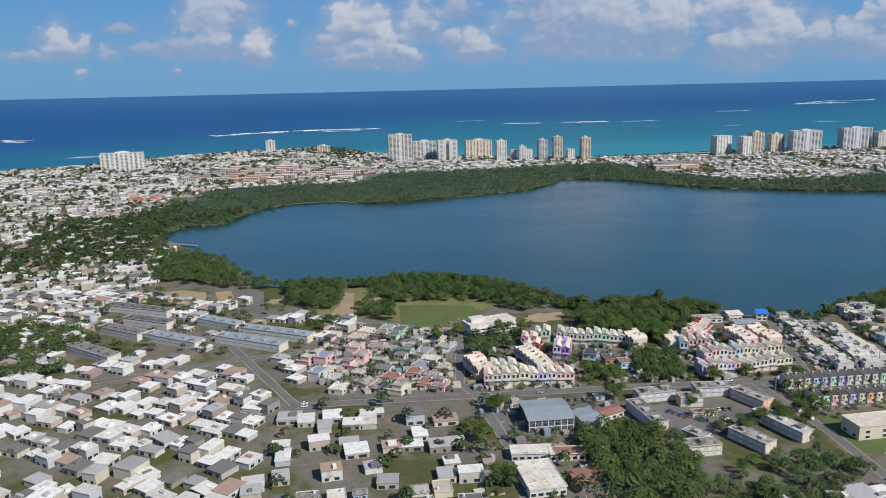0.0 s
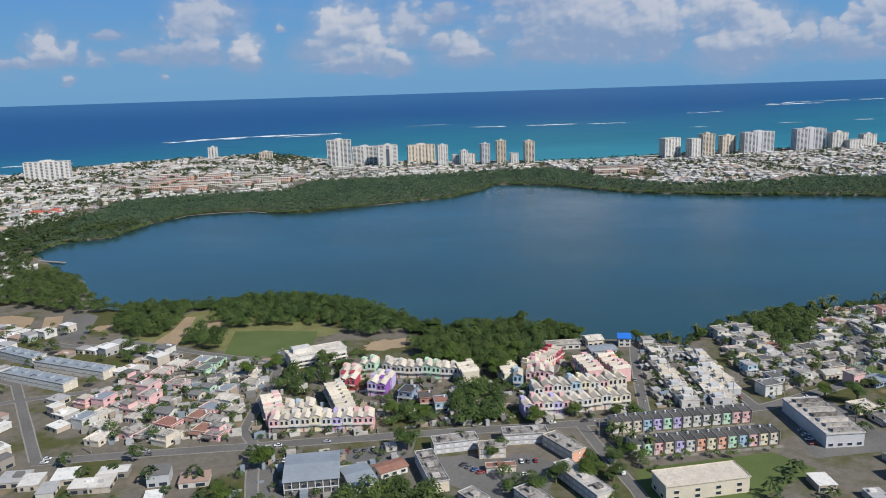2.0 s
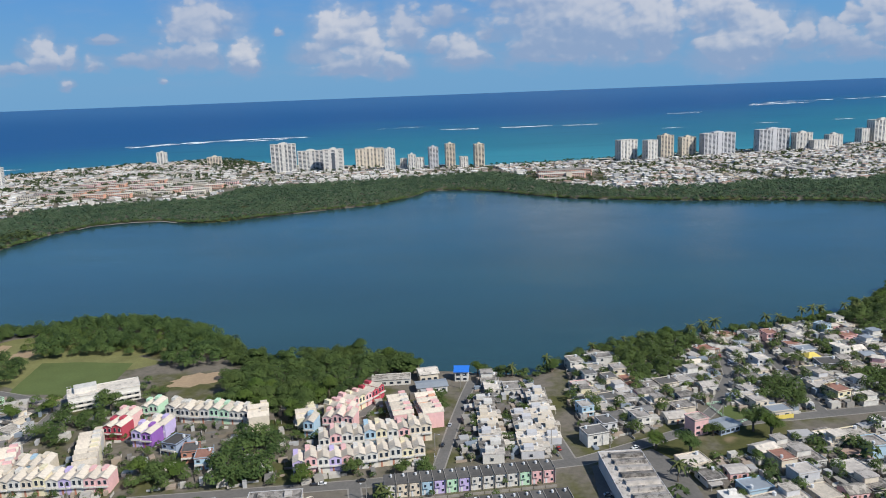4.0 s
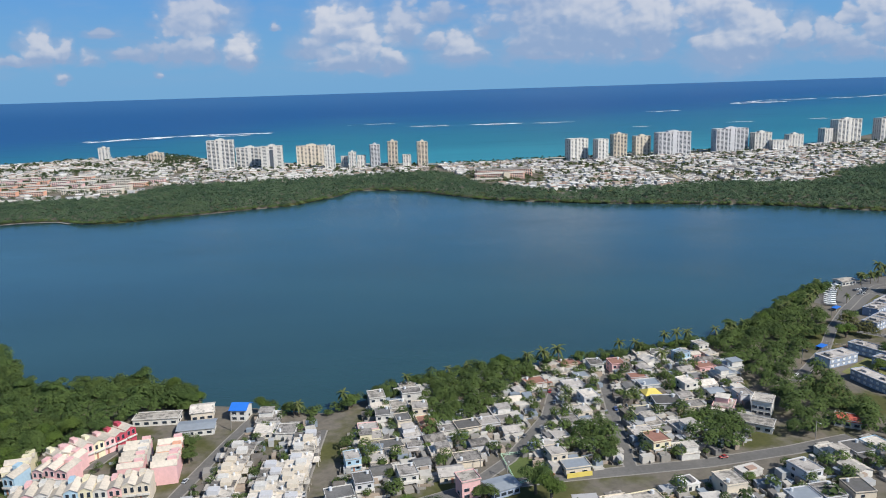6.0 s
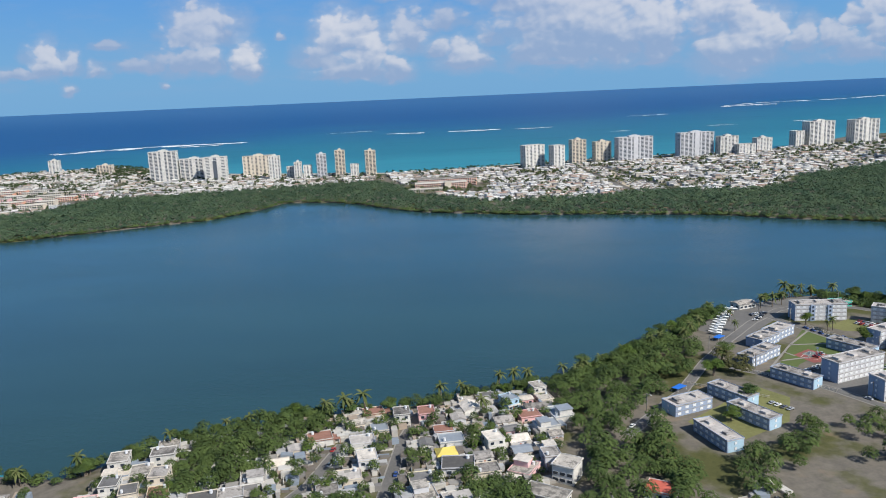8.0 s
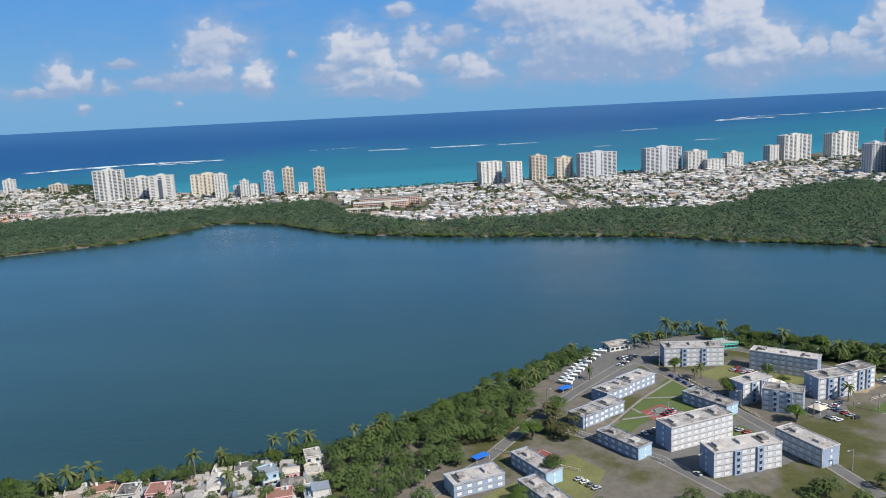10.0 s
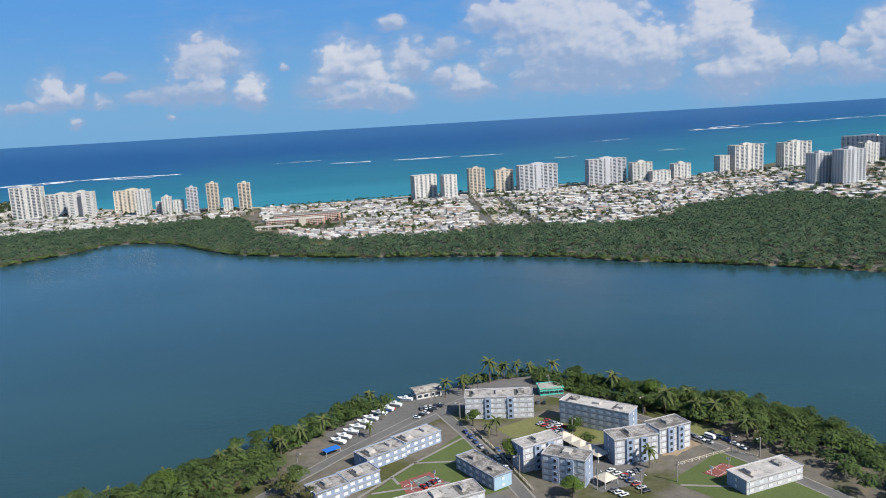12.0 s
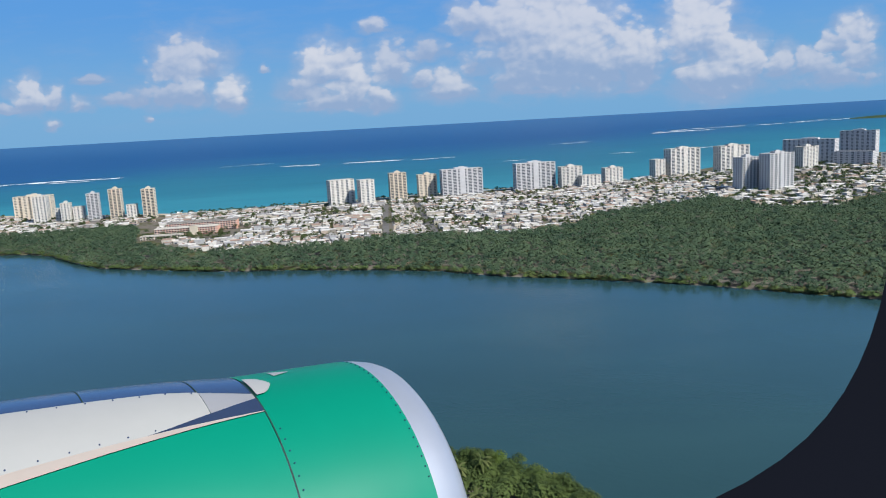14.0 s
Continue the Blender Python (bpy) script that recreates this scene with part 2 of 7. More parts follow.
def water_material(name, sea):
    m = bpy.data.materials.new(name)
    m.use_nodes = True
    n = Nodes(m.node_tree)
    place = n.add("ShaderNodeNewGeometry").outputs["Position"]
    part = n.add("ShaderNodeSeparateXYZ", {0: place})
    if sea:
        patch = n.noise(n.vec("MULTIPLY", place, (0.0012, 0.0035, 0)), 1.0, 4.0)
        # shallow water over sand inside the reef, wider to the east
        edge = n.math("MULTIPLY_ADD", part.outputs[0], -0.75, part.outputs[1])
        off = n.math("MULTIPLY_ADD", n.math("SUBTRACT", patch, 0.5), 700.0, n.math("MINIMUM", part.outputs[1], n.math("ADD", edge, 500.0)))
        # the bottom falls away sooner to the west
        off = n.math("ADD", off, n.math("MAXIMUM", n.math("MULTIPLY_ADD", part.outputs[0], -1.2, -120.0), 0.0))
        deep = n.ramp(off, 1200.0, 2800.0)
        shore = n.ramp(off, 1050.0, 1500.0, 1.0, 0.0)
        colour = n.mix(deep, (0.022, 0.160, 0.225, 1), (0.013, 0.078, 0.215, 1))
        colour = n.mix(n.math("MULTIPLY", shore, 0.75), colour, (0.040, 0.248, 0.315, 1))
        streak = n.noise(n.vec("MULTIPLY", place, (0.006, 0.02, 0)), 1.0, 5.0)
        colour = n.mix(n.ramp(streak, 0.5, 0.75, 0.0, 0.3), colour, (0.005, 0.065, 0.14, 1))
        # distance haze painted into the water colour: paler blue towards the horizon
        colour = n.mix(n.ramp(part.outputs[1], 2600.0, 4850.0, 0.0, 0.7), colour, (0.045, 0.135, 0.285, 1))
        spec, rough = 0.12, 0.45
    else:
        patch = n.noise(n.vec("MULTIPLY", place, (0.004, 0.012, 0)), 1.0, 4.0)
        colour = n.mix(n.ramp(patch, 0.35, 0.7), (0.020, 0.056, 0.062, 1), (0.026, 0.070, 0.074, 1))
        spec = 0.65
        calm = n.noise(n.vec("MULTIPLY", place, (0.005, 0.011, 0)), 1.0, 5.0, 0.6)
        rough = n.ramp(calm, 0.35, 0.65, 0.15, 0.22)
    drift = n.add("ShaderNodeVectorRotate", {"Vector": place, "Angle": 0.6}, rotation_type="Z_AXIS").outputs[0]
    waves = n.noise(n.vec("MULTIPLY", drift, (0.3, 0.5, 0)), 1.0, 6.0, 0.65)
    gusts = n.noise(n.vec("MULTIPLY", drift, (0.010, 0.016, 0)), 1.0, 4.0)
    height = n.math("MULTIPLY", waves, n.ramp(gusts, 0.32, 0.68, 0.5 if sea else 0.12, 1.0))
    bump = n.add("ShaderNodeBump", {"Height": height, "Strength": 0.24, "Distance": 0.5}).outputs[0]
    n.add("ShaderNodeOutputMaterial", {0: n.add("ShaderNodeBsdfPrincipled", {"Base Color": colour, "Roughness": rough, "IOR": 1.33, "Specular IOR Level": spec, "Normal": bump}).outputs[0]})
    return m


def ground_material():
    m = bpy.data.materials.new("ground")
    m.use_nodes = True
    n = Nodes(m.node_tree)
    place = n.add("ShaderNodeNewGeometry").outputs["Position"]
    wide = n.noise(place, 0.035, 5.0, 0.6)
    fine = n.noise(place, 0.5, 5.0, 0.65)
    pave = n.mix(fine, (0.088, 0.08, 0.069, 1), (0.24, 0.212, 0.172, 1))
    green = n.mix(fine, (0.045, 0.055, 0.020, 1), (0.13, 0.125, 0.05, 1))
    colour = n.mix(n.ramp(wide, 0.46, 0.60), pave, green)
    soil = n.noise(place, 0.06, 3.0)
    colour = n.mix(n.ramp(soil, 0.62, 0.74, 0.0, 0.8), colour, (0.27, 0.20, 0.13, 1))
    bump = n.add("ShaderNodeBump", {"Height": fine, "Strength": 0.4, "Distance": 0.2}).outputs[0]
    n.add("ShaderNodeOutputMaterial", {0: n.add("ShaderNodeBsdfPrincipled", {"Base Color": colour, "Roughness": 0.95, "Normal": bump, "Specular IOR Level": 0.1}).outputs[0]})
    return m


GROUND = ground_material()
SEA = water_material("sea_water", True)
LAGOON = water_material("lagoon_water", False)
FOAM = material("foam", (0.85, 0.88, 0.88), 0.9, 0.2, 0.2, 0.02)
SAND = material("sand", (0.50, 0.42, 0.31), 0.95, 0.25, 1.0, 0.05)
SOIL = material("bare_soil", (0.34, 0.25, 0.16), 0.95, 0.4, 0.8, 0.08, 0.3)
GRASS = material("mown_grass", (0.098, 0.128, 0.040), 0.95, 0.35, 1.5, 0.08, 0.3)
DRY_GRASS = material("dry_grass", (0.17, 0.17, 0.065), 0.95, 0.45, 1.2, 0.12, 0.3)
ASPHALT = material("asphalt", (0.150, 0.143, 0.134), 0.9, 0.4, 1.2, 0.07, 0.2)
CONCRETE = material("concrete", (0.27, 0.25, 0.225), 0.9, 0.35, 1.5, 0.2, 0.1)
ROOF_GREY = material("weathered_roof", (0.37, 0.34, 0.31), 0.92, 0.6, 0.9, 0.3, 0.2, random_tint=0.35, grime=0.85)
ROOF_PALE = material("sealed_pale_roof", (0.54, 0.49, 0.425), 0.85, 0.5, 0.8, 0.3, 0.1, random_tint=0.3, grime=0.72)
ROOF_BLOCK = material("stained_block_roof", (0.43, 0.395, 0.365), 0.9, 0.5, 0.8, 0.3, 0.1, random_tint=0.2, grime=0.75)
ROOF_CREAM = material("cream_cement_roof", (0.60, 0.53, 0.44), 0.85, 0.35, 1.5, 0.3, 0.1, random_tint=0.12, grime=0.22)
ROOF_SLATE_AND_SHADE = material("slate_grey_roof_and_shade", (0.17, 0.165, 0.16), 0.9, 0.5, 0.9, 0.3, 0.1, random_tint=0.2, grime=0.5)
ROOF_DARK_AND_SHADE = material("dark_roof_and_shade", (0.10, 0.095, 0.09), 0.9, 0.5, 0.9, 0.3, 0.1, random_tint=0.3)
METAL_ROOF = material("grey_metal_roof", (0.36, 0.39, 0.42), 0.5, 0.25, 1.0, 0.2, 0.1, metal=0.3)
RUST_ROOF = material("rusted_red_roof", (0.30, 0.155, 0.115), 0.8, 0.4, 1.2, 0.3, 0.1)
ORANGE_ROOF = material("orange_red_roof", (0.54, 0.13, 0.09), 0.8, 0.3, 1.2, 0.3)
BLUE_ROOF = material("bright_blue_roof", (0.03, 0.17, 0.62), 0.5, 0.15, 1.0, 0.2)
YELLOW = material("yellow_paint", (0.66, 0.53, 0.13), 0.7, 0.2, 2.0, 0.3)
TURQUOISE = material("turquoise_paint", (0.10, 0.55, 0.42), 0.7, 0.2, 2.0, 0.3)
WHITE = material("white_paint", (0.62, 0.595, 0.55), 0.75, 0.25, 2.0, 0.25, grime=0.16)
CREAM = material("cream_paint", (0.62, 0.545, 0.44), 0.8, 0.22, 2.0, 0.25)
GREY_WALL = material("grey_painted_wall", (0.53, 0.525, 0.535), 0.8, 0.22, 2.0, 0.25)
BLUE_WALL = material("slate_blue_paint", (0.29, 0.345, 0.45), 0.8, 0.22, 2.0, 0.25)
PINK = material("pink_paint", (0.72, 0.44, 0.43), 0.8, 0.2, 2.0, 0.25)
SALMON = material("salmon_paint", (0.72, 0.38, 0.26), 0.8, 0.2, 2.0, 0.25)
MINT = material("mint_paint", (0.46, 0.66, 0.48), 0.8, 0.2, 2.0, 0.25)
LILAC = material("lilac_paint", (0.50, 0.42, 0.66), 0.8, 0.2, 2.0, 0.25)
PURPLE = material("purple_paint", (0.28, 0.12, 0.42), 0.8, 0.2, 2.0, 0.25)
SKY_BLUE = material("sky_blue_paint", (0.36, 0.50, 0.60), 0.8, 0.2, 2.0, 0.25)
CRIMSON = material("crimson_paint", (0.45, 0.07, 0.10), 0.8, 0.2, 2.0, 0.25)
PALE_YELLOW = material("pale_yellow_paint", (0.70, 0.63, 0.44), 0.8, 0.2, 2.0, 0.25)
SCHOOL_RED = material("red_brown_paint", (0.64, 0.36, 0.27), 0.85, 0.25, 0.5, 0.1)
BRICK_RED = material("brick_red_paint", (0.42, 0.20, 0.14), 0.85, 0.3, 2.0, 0.25)
# window glass of the towers, also the painted shade in their balcony openings
TOWER_GLASS_AND_SHADE = material("tinted_tower_glass_and_shade", (0.10, 0.115, 0.14), 0.2, 0.2, 0.3, 0.05, spec=0.5)
# dark glass, also the painted shade of openings on far buildings
GLASS_AND_SHADE = material("window_glass_and_shade", (0.03, 0.04, 0.055), 0.15, 0.1, 1.0, 0.3, spec=0.5)
SHUTTER = material("pale_louvre", (0.62, 0.63, 0.64), 0.6, 0.15, 2.0, 0.3)
BARK = material("bark", (0.16, 0.13, 0.10), 0.95, 0.4, 3.0, 0.5)
COURT_RED = material("court_red", (0.26, 0.09, 0.075), 0.85, 0.3, 1.2, 0.2)
COURT_GREEN = material("court_grey_green", (0.17, 0.20, 0.18), 0.85, 0.3, 1.2, 0.2)
LINE_WHITE = material("line_paint", (0.75, 0.75, 0.72), 0.8, 0.2, 1.0, 0.3)
LEAF = leaf_material("broad_leaves", (0.019, 0.042, 0.013), (0.105, 0.155, 0.045))
MANGROVE = leaf_material("mangrove_leaves", (0.035, 0.070, 0.042), (0.105, 0.150, 0.078), 0.12)
FRINGE = leaf_material("mangrove_fringe_leaves", (0.065, 0.105, 0.034), (0.125, 0.17, 0.055), 0.12)
CITY_LEAF = leaf_material("dusty_street_leaves", (0.019, 0.040, 0.016), (0.068, 0.098, 0.034))
LEAF_LIGHT = leaf_material("bright_leaves", (0.035, 0.065, 0.012), (0.11, 0.17, 0.035))
PALM_LEAF = leaf_material("palm_fronds", (0.045, 0.07, 0.02), (0.17, 0.18, 0.07))
DRY_LEAF = leaf_material("brownish_leaves", (0.05, 0.05, 0.02), (0.13, 0.125, 0.055))
FAR_WALLS = island_paint("far_house_walls", [(0.56, 0.53, 0.49), (0.48, 0.42, 0.35), (0.62, 0.60, 0.56), (0.46, 0.38, 0.31), (0.40, 0.39, 0.38), (0.54, 0.49, 0.41), (0.46, 0.47, 0.48), (0.28, 0.25, 0.22)])
FAR_ROOFS = island_paint("far_house_roofs", [(0.66, 0.63, 0.59), (0.76, 0.74, 0.70), (0.34, 0.32, 0.31), (0.70, 0.66, 0.60), (0.17, 0.16, 0.155), (0.58, 0.54, 0.49), (0.80, 0.78, 0.75), (0.42, 0.41, 0.41), (0.74, 0.71, 0.67), (0.40, 0.27, 0.21)])
LOUVRE_PANE = material("white_louvre_pane", (0.70, 0.70, 0.70), 0.5, 0.2, 4.0, 1.0)
CLUTTER = island_paint("yard_clutter", [(0.30, 0.28, 0.25), (0.50, 0.47, 0.42), (0.16, 0.14, 0.12), (0.36, 0.29, 0.23), (0.40, 0.40, 0.40), (0.24, 0.28, 0.33), (0.56, 0.53, 0.48), (0.20, 0.19, 0.18), (0.44, 0.41, 0.37)])


# ---- mesh helpers ----
def mesh_object(name, bm, mats, parent=None, label=""):
    data = bpy.data.meshes.new(name)
    bm.to_mesh(data)
    bm.free()
    for m in mats if isinstance(mats, (list, tuple)) else [mats]:
        data.materials.append(m)
    ob = new(name, data)
    ob.parent = parent
    if label:
        ob["label"] = label
    return ob


def part(name, bm, mat, parent, label=""):
    return mesh_object(name, bm, mat, parent, label)


def box(bm, x0, y0, z0, x1, y1, z1, index=0):
    """An upright block from corner to corner."""
    v = [bm.verts.new(p) for p in ((x0, y0, z0), (x1, y0, z0), (x1, y1, z0), (x0, y1, z0), (x0, y0, z1), (x1, y0, z1), (x1, y1, z1), (x0, y1, z1))]
    for f in ((3, 2, 1, 0), (4, 5, 6, 7), (0, 1, 5, 4), (1, 2, 6, 5), (2, 3, 7, 6), (3, 0, 4, 7)):
        bm.faces.new([v[i] for i in f]).material_index = index
    return bm


def boxes(*corners):
    bm = bmesh.new()
    for c in corners:
        box(bm, *c)
    return bm


def arrays_object(name, verts, faces, mats, indices=None, parent=None):
    """A mesh from numpy arrays of points and of equal-sided faces."""
    verts, faces = np.asarray(verts, np.float32), np.asarray(faces, np.int32)
    k = faces.shape[1]
    data = bpy.data.meshes.new(name)
    data.vertices.add(len(verts))
    data.vertices.foreach_set("co", verts.ravel())
    data.loops.add(faces.size)
    data.loops.foreach_set("vertex_index", faces.ravel())
    data.polygons.add(len(faces))
    data.polygons.foreach_set("loop_start", np.arange(len(faces), dtype=np.int32) * k)
    for m in mats if isinstance(mats, (list, tuple)) else [mats]:
        data.materials.append(m)
    data.polygons.foreach_set("use_smooth", np.zeros(len(faces), bool))
    if indices is not None:
        data.polygons.foreach_set("material_index", np.asarray(indices, np.int32))
    data.update(calc_edges=True)
    ob = new(name, data)
    ob.parent = parent
    return ob


def empty(name, x=0, y=0, z=0, turn=0):
    ob = new(name)
    ob.empty_display_size = 0.5
    ob.matrix_basis = pose(x, y, z, 0, 0, turn)
    return ob


def inside(poly, x, y):
    """Even-odd test of points against an outline."""
    x, y = np.asarray(x, float), np.asarray(y, float)
    odd = np.zeros(np.broadcast(x, y).shape, bool)
    for (xa, ya), (xb, yb) in zip(poly, poly[1:] + poly[:1]):
        crosses = (ya > y) != (yb > y)
        odd ^= crosses & (x < (xb - xa) * (y - ya) / ((yb - ya) or 1e-9) + xa)
    return odd


def edge_distance(poly, x, y):
    best = np.full(np.broadcast(x, y).shape, 1e9)
    for (xa, ya), (xb, yb) in zip(poly, poly[1:] + poly[:1]):
        dx, dy = xb - xa, yb - ya
        s = np.clip(((x - xa) * dx + (y - ya) * dy) / (dx * dx + dy * dy + 1e-9), 0, 1)
        best = np.minimum(best, np.hypot(x - xa - s * dx, y - ya - s * dy))
    return best


# ---- the lie of the land ----
NORTH_SHORE = [(-228, 546), (-225, 579), (-196, 593), (-188, 655), (-169, 693), (-142, 704), (-116, 704), (-93, 688), (-67, 688), (-26, 711),
               (12, 732), (57, 753), (89, 804), (99, 838), (140, 830), (168, 813), (193, 785), (230, 750), (275, 732), (317, 716), (354, 710),
               (418, 692), (447, 681), (476, 660), (509, 645), (539, 629), (570, 612), (597, 592), (640, 562), (720, 520), (840, 450), (1000, 300)]
SOUTH_SHORE = [(900, 100), (700, 240), (560, 330), (500, 378), (486, 402), (480, 416), (472, 428), (462, 437), (450, 440), (436, 451), (417, 465),
               (409, 477), (394, 474), (372, 463), (350, 449), (330, 424), (310, 405), (285, 386), (258, 379), (237, 370), (213, 367), (184, 356),
               (166, 343), (152, 332), (136, 336), (115, 340), (99, 354), (76, 358), (60, 347), (45, 358), (36, 374), (17, 396), (-10, 411),
               (-41, 410), (-67, 400), (-101, 398), (-116, 405), (-130, 425), (-153, 463), (-182, 491)]
COAST = [(-4900, 300), (-1500, 760), (-900, 930), (-650, 1038), (-600, 1083), (-538, 1110), (-507, 1190), (-451, 1240), (-380, 1286), (-263, 1325), (-206, 1274),
         (-169, 1218), (-109, 1160), (0, 1110), (100, 1078), (169, 1058), (250, 1070), (335, 1095), (420, 1120), (500, 1135), (590, 1150),
         (668, 1176), (783, 1267), (850, 1334), (1000, 1400), (1500, 1420), (4900, 1700), (4900, 6000), (-4900, 6000)]
LAKE = NORTH_SHORE + SOUTH_SHORE
LAND_Z = 1.2


def land_height(x, y):
    x, y = np.asarray(x, float), np.asarray(y, float)
    lake = np.where(inside(LAKE, x, y), -1, 1) * edge_distance(LAKE, x, y)
    sea = np.where(inside(COAST, x, y), -1, 1) * edge_distance(COAST, x, y)
    return np.clip(np.minimum(lake * 0.3, sea * 0.12), -4.0, LAND_Z)


def grid_sheet(name, xs, ys, height, mat):
    gx, gy = np.meshgrid(xs, ys)
    verts = np.stack([gx, gy, height(gx, gy)], -1).reshape(-1, 3)
    cols, rows = len(xs), len(ys)
    i = (np.arange(rows - 1)[:, None] * cols + np.arange(cols - 1)).ravel()
    return arrays_object(name, verts, np.stack([i, i + 1, i + cols + 1, i + cols], 1), mat)


def sea_level(x, y):
    return 60.0 * np.clip((y - 1500.0) / 3350.0, 0, None) ** 2


def spread(*steps):
    """Grid lines: (from, to, step) stretches end to end."""
    out = []
    for a, b, s in steps:
        out += list(np.arange(a, b, s))
    return np.array(out + [steps[-1][1]])


ground = grid_sheet("ground", spread((-4800, -800, 400), (-800, 1000, 7), (1000, 4800, 400)), spread((-3000, 0, 500), (0, 120, 20), (120, 1440, 7), (1440, 1800, 120)), land_height, GROUND)
tagged(ground, "flat coastal land of paving, soil and grass", "ground", kind="structure")
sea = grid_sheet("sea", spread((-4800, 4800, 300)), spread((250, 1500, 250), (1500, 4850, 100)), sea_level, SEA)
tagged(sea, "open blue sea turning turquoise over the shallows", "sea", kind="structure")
lagoon_bm = bmesh.new()
lagoon_bm.faces.new([lagoon_bm.verts.new((x, y, 0.06)) for x, y in LAKE][::-1])
lagoon = mesh_object("lagoon", lagoon_bm, LAGOON)
tagged(lagoon, "dark blue-grey lagoon with faint wind ripples", "lagoon", kind="structure")


# ---- beach, surf and far islet ----
def ribbon(name, points, width, z, mat, rough_edge=0.0, step=6.0, seed=1, sheet=None):
    """A strip laid along a line of points, with an uneven edge."""
    rng = random.Random(seed)
    line = [Vector(p) for p in points]
    bm = bmesh.new()
    previous = None
    for a, b in zip(line, line[1:]):
        count = max(1, int((b - a).length / step))
        for k in range(count + (b is line[-1])):
            p = a.lerp(b, k / count)
            side = Vector((-(b - a).y, (b - a).x)).normalized()
            w0, w1 = (width / 2 * (1 + rough_edge * rng.uniform(-1, 1)) for _ in range(2))
            zz = z + (float(sheet(p.x, p.y)) if sheet else 0.0)
            pair = [bm.verts.new((*(p + side * w0), zz)), bm.verts.new((*(p - side * w1), zz))]
            if previous:
                bm.faces.new((previous[0], previous[1], pair[1], pair[0]))
            previous = pair
    return mesh_object(name, bm, mat)


beach = ribbon("beach", COAST[10:22], 11.0, 1.23, SAND, 0.3, 10.0, 3)
tagged(beach, "narrow strip of pale sand along the sea", "beach", kind="structure")


def breaker(name, points, width, seed, broken=False):
    """A line of white surf over a reef: many uneven streaks, one mesh."""
    rng = random.Random(seed)
    verts, faces = [], []
    line = [Vector(p) for p in points]
    for a, b in zip(line, line[1:]):
        along = (b - a).normalized()
        side = Vector((-along.y, along.x))
        for k in range(int((b - a).length / 4)):
            q = rng.random()
            far = q * (b - a).length
            if broken and math.sin(far * 0.045 + seed) + 0.7 * math.sin(far * 0.13 + seed * 2.1) < -0.35:
                continue
            p = a.lerp(b, q) + side * rng.gauss(0, width * 0.5)
            long, wide = rng.uniform(5, 26), rng.uniform(0.25, 1.0) * width * 0.45
            ring = []
            for s in range(8):
                ang = s * math.tau / 8
                q = p + along * math.cos(ang) * long * rng.uniform(0.6, 1) + side * math.sin(ang) * wide * rng.uniform(0.5, 1)
                ring.append((q.x, q.y, float(sea_level(q.x, q.y)) + 0.25 + 0.05 * rng.random()))
            faces.append([len(verts) + s for s in range(8)])
            verts += ring
    ob = arrays_object(name, verts, faces, FOAM)
    return tagged(ob, "white surf breaking over a shallow reef", "surf", "reef breakers", "stuff")


breaker("surf", [(-560, 1710), (-500, 1775), (-388, 1838), (-225, 1860)], 21, 1)
breaker("surf", [(-330, 1790), (-260, 1800)], 10.5, 2)
breaker("surf", [(104, 1952), (180, 1942)], 13.5, 3)
breaker("surf", [(243, 1949), (347, 1950)], 15, 4)
breaker("surf", [(391, 1935), (481, 1945)], 7.5, 5)
breaker("surf", [(734, 2305), (850, 2340)], 7.5, 6)
breaker("surf", [(579, 1709), (604, 1704)], 9, 7)
breaker("surf", [(1112, 2665), (1290, 2690)], 21, 8)
breaker("surf", [(1136, 2700), (1292, 2823), (1584, 2851), (1756, 2940), (2100, 2960)], 16.5, 9, True)
breaker("surf", [(-1052, 1699), (-975, 1678)], 13.5, 10)
breaker("surf", [(-1000, 1640), (-960, 1632)], 7.5, 11)
breaker("surf", [(-60, 2080), (30, 2110)], 6, 12)
breaker("surf", [(790, 1760), (826, 1766)], 7, 13)
breaker("surf", [(962, 1790), (1000, 1797)], 7, 15)
breaker("surf", [(-640, 1230), (-560, 1262)], 7.5, 14)


# ---- leaves ----
def tufts(rng, centre, radii, count, size, flat=0.75, shell=0.55):
    """Small three-sided leaf clumps strewn through an egg-shaped crown."""
    count, size = count * 2, size * 0.74
    way = rng.normal(size=(count, 3))
    way /= np.linalg.norm(way, axis=1)[:, None]
    way[:, 2] = np.abs(way[:, 2]) * 1.0 - 0.25
    depth = rng.uniform(shell, 1.0, (count, 1))
    mid = centre + way * depth * radii
    base = np.array([(1.0, 0.0, -0.3), (-0.55, 0.85, 0.05), (-0.55, -0.85, 0.05)], float)
    s = size * rng.uniform(0.5, 1.4, (count, 1, 1))
    turn = rng.uniform(0, math.tau, count)
    c, sn = np.cos(turn)[:, None], np.sin(turn)[:, None]
    shape = base[None] * rng.uniform(0.6, 1.25, (count, 3, 1)) * s
    x = shape[:, :, 0] * c - shape[:, :, 1] * sn
    y = shape[:, :, 0] * sn + shape[:, :, 1] * c
    # each clump leans outwards, as leaves do
    z = shape[:, :, 2] * flat - (x * way[:, :1] + y * way[:, 1:2]) * 0.8
    verts = np.stack([x, y, z], -1) + mid[:, None]
    return verts.reshape(-1, 3), np.arange(count * 3).reshape(-1, 3)


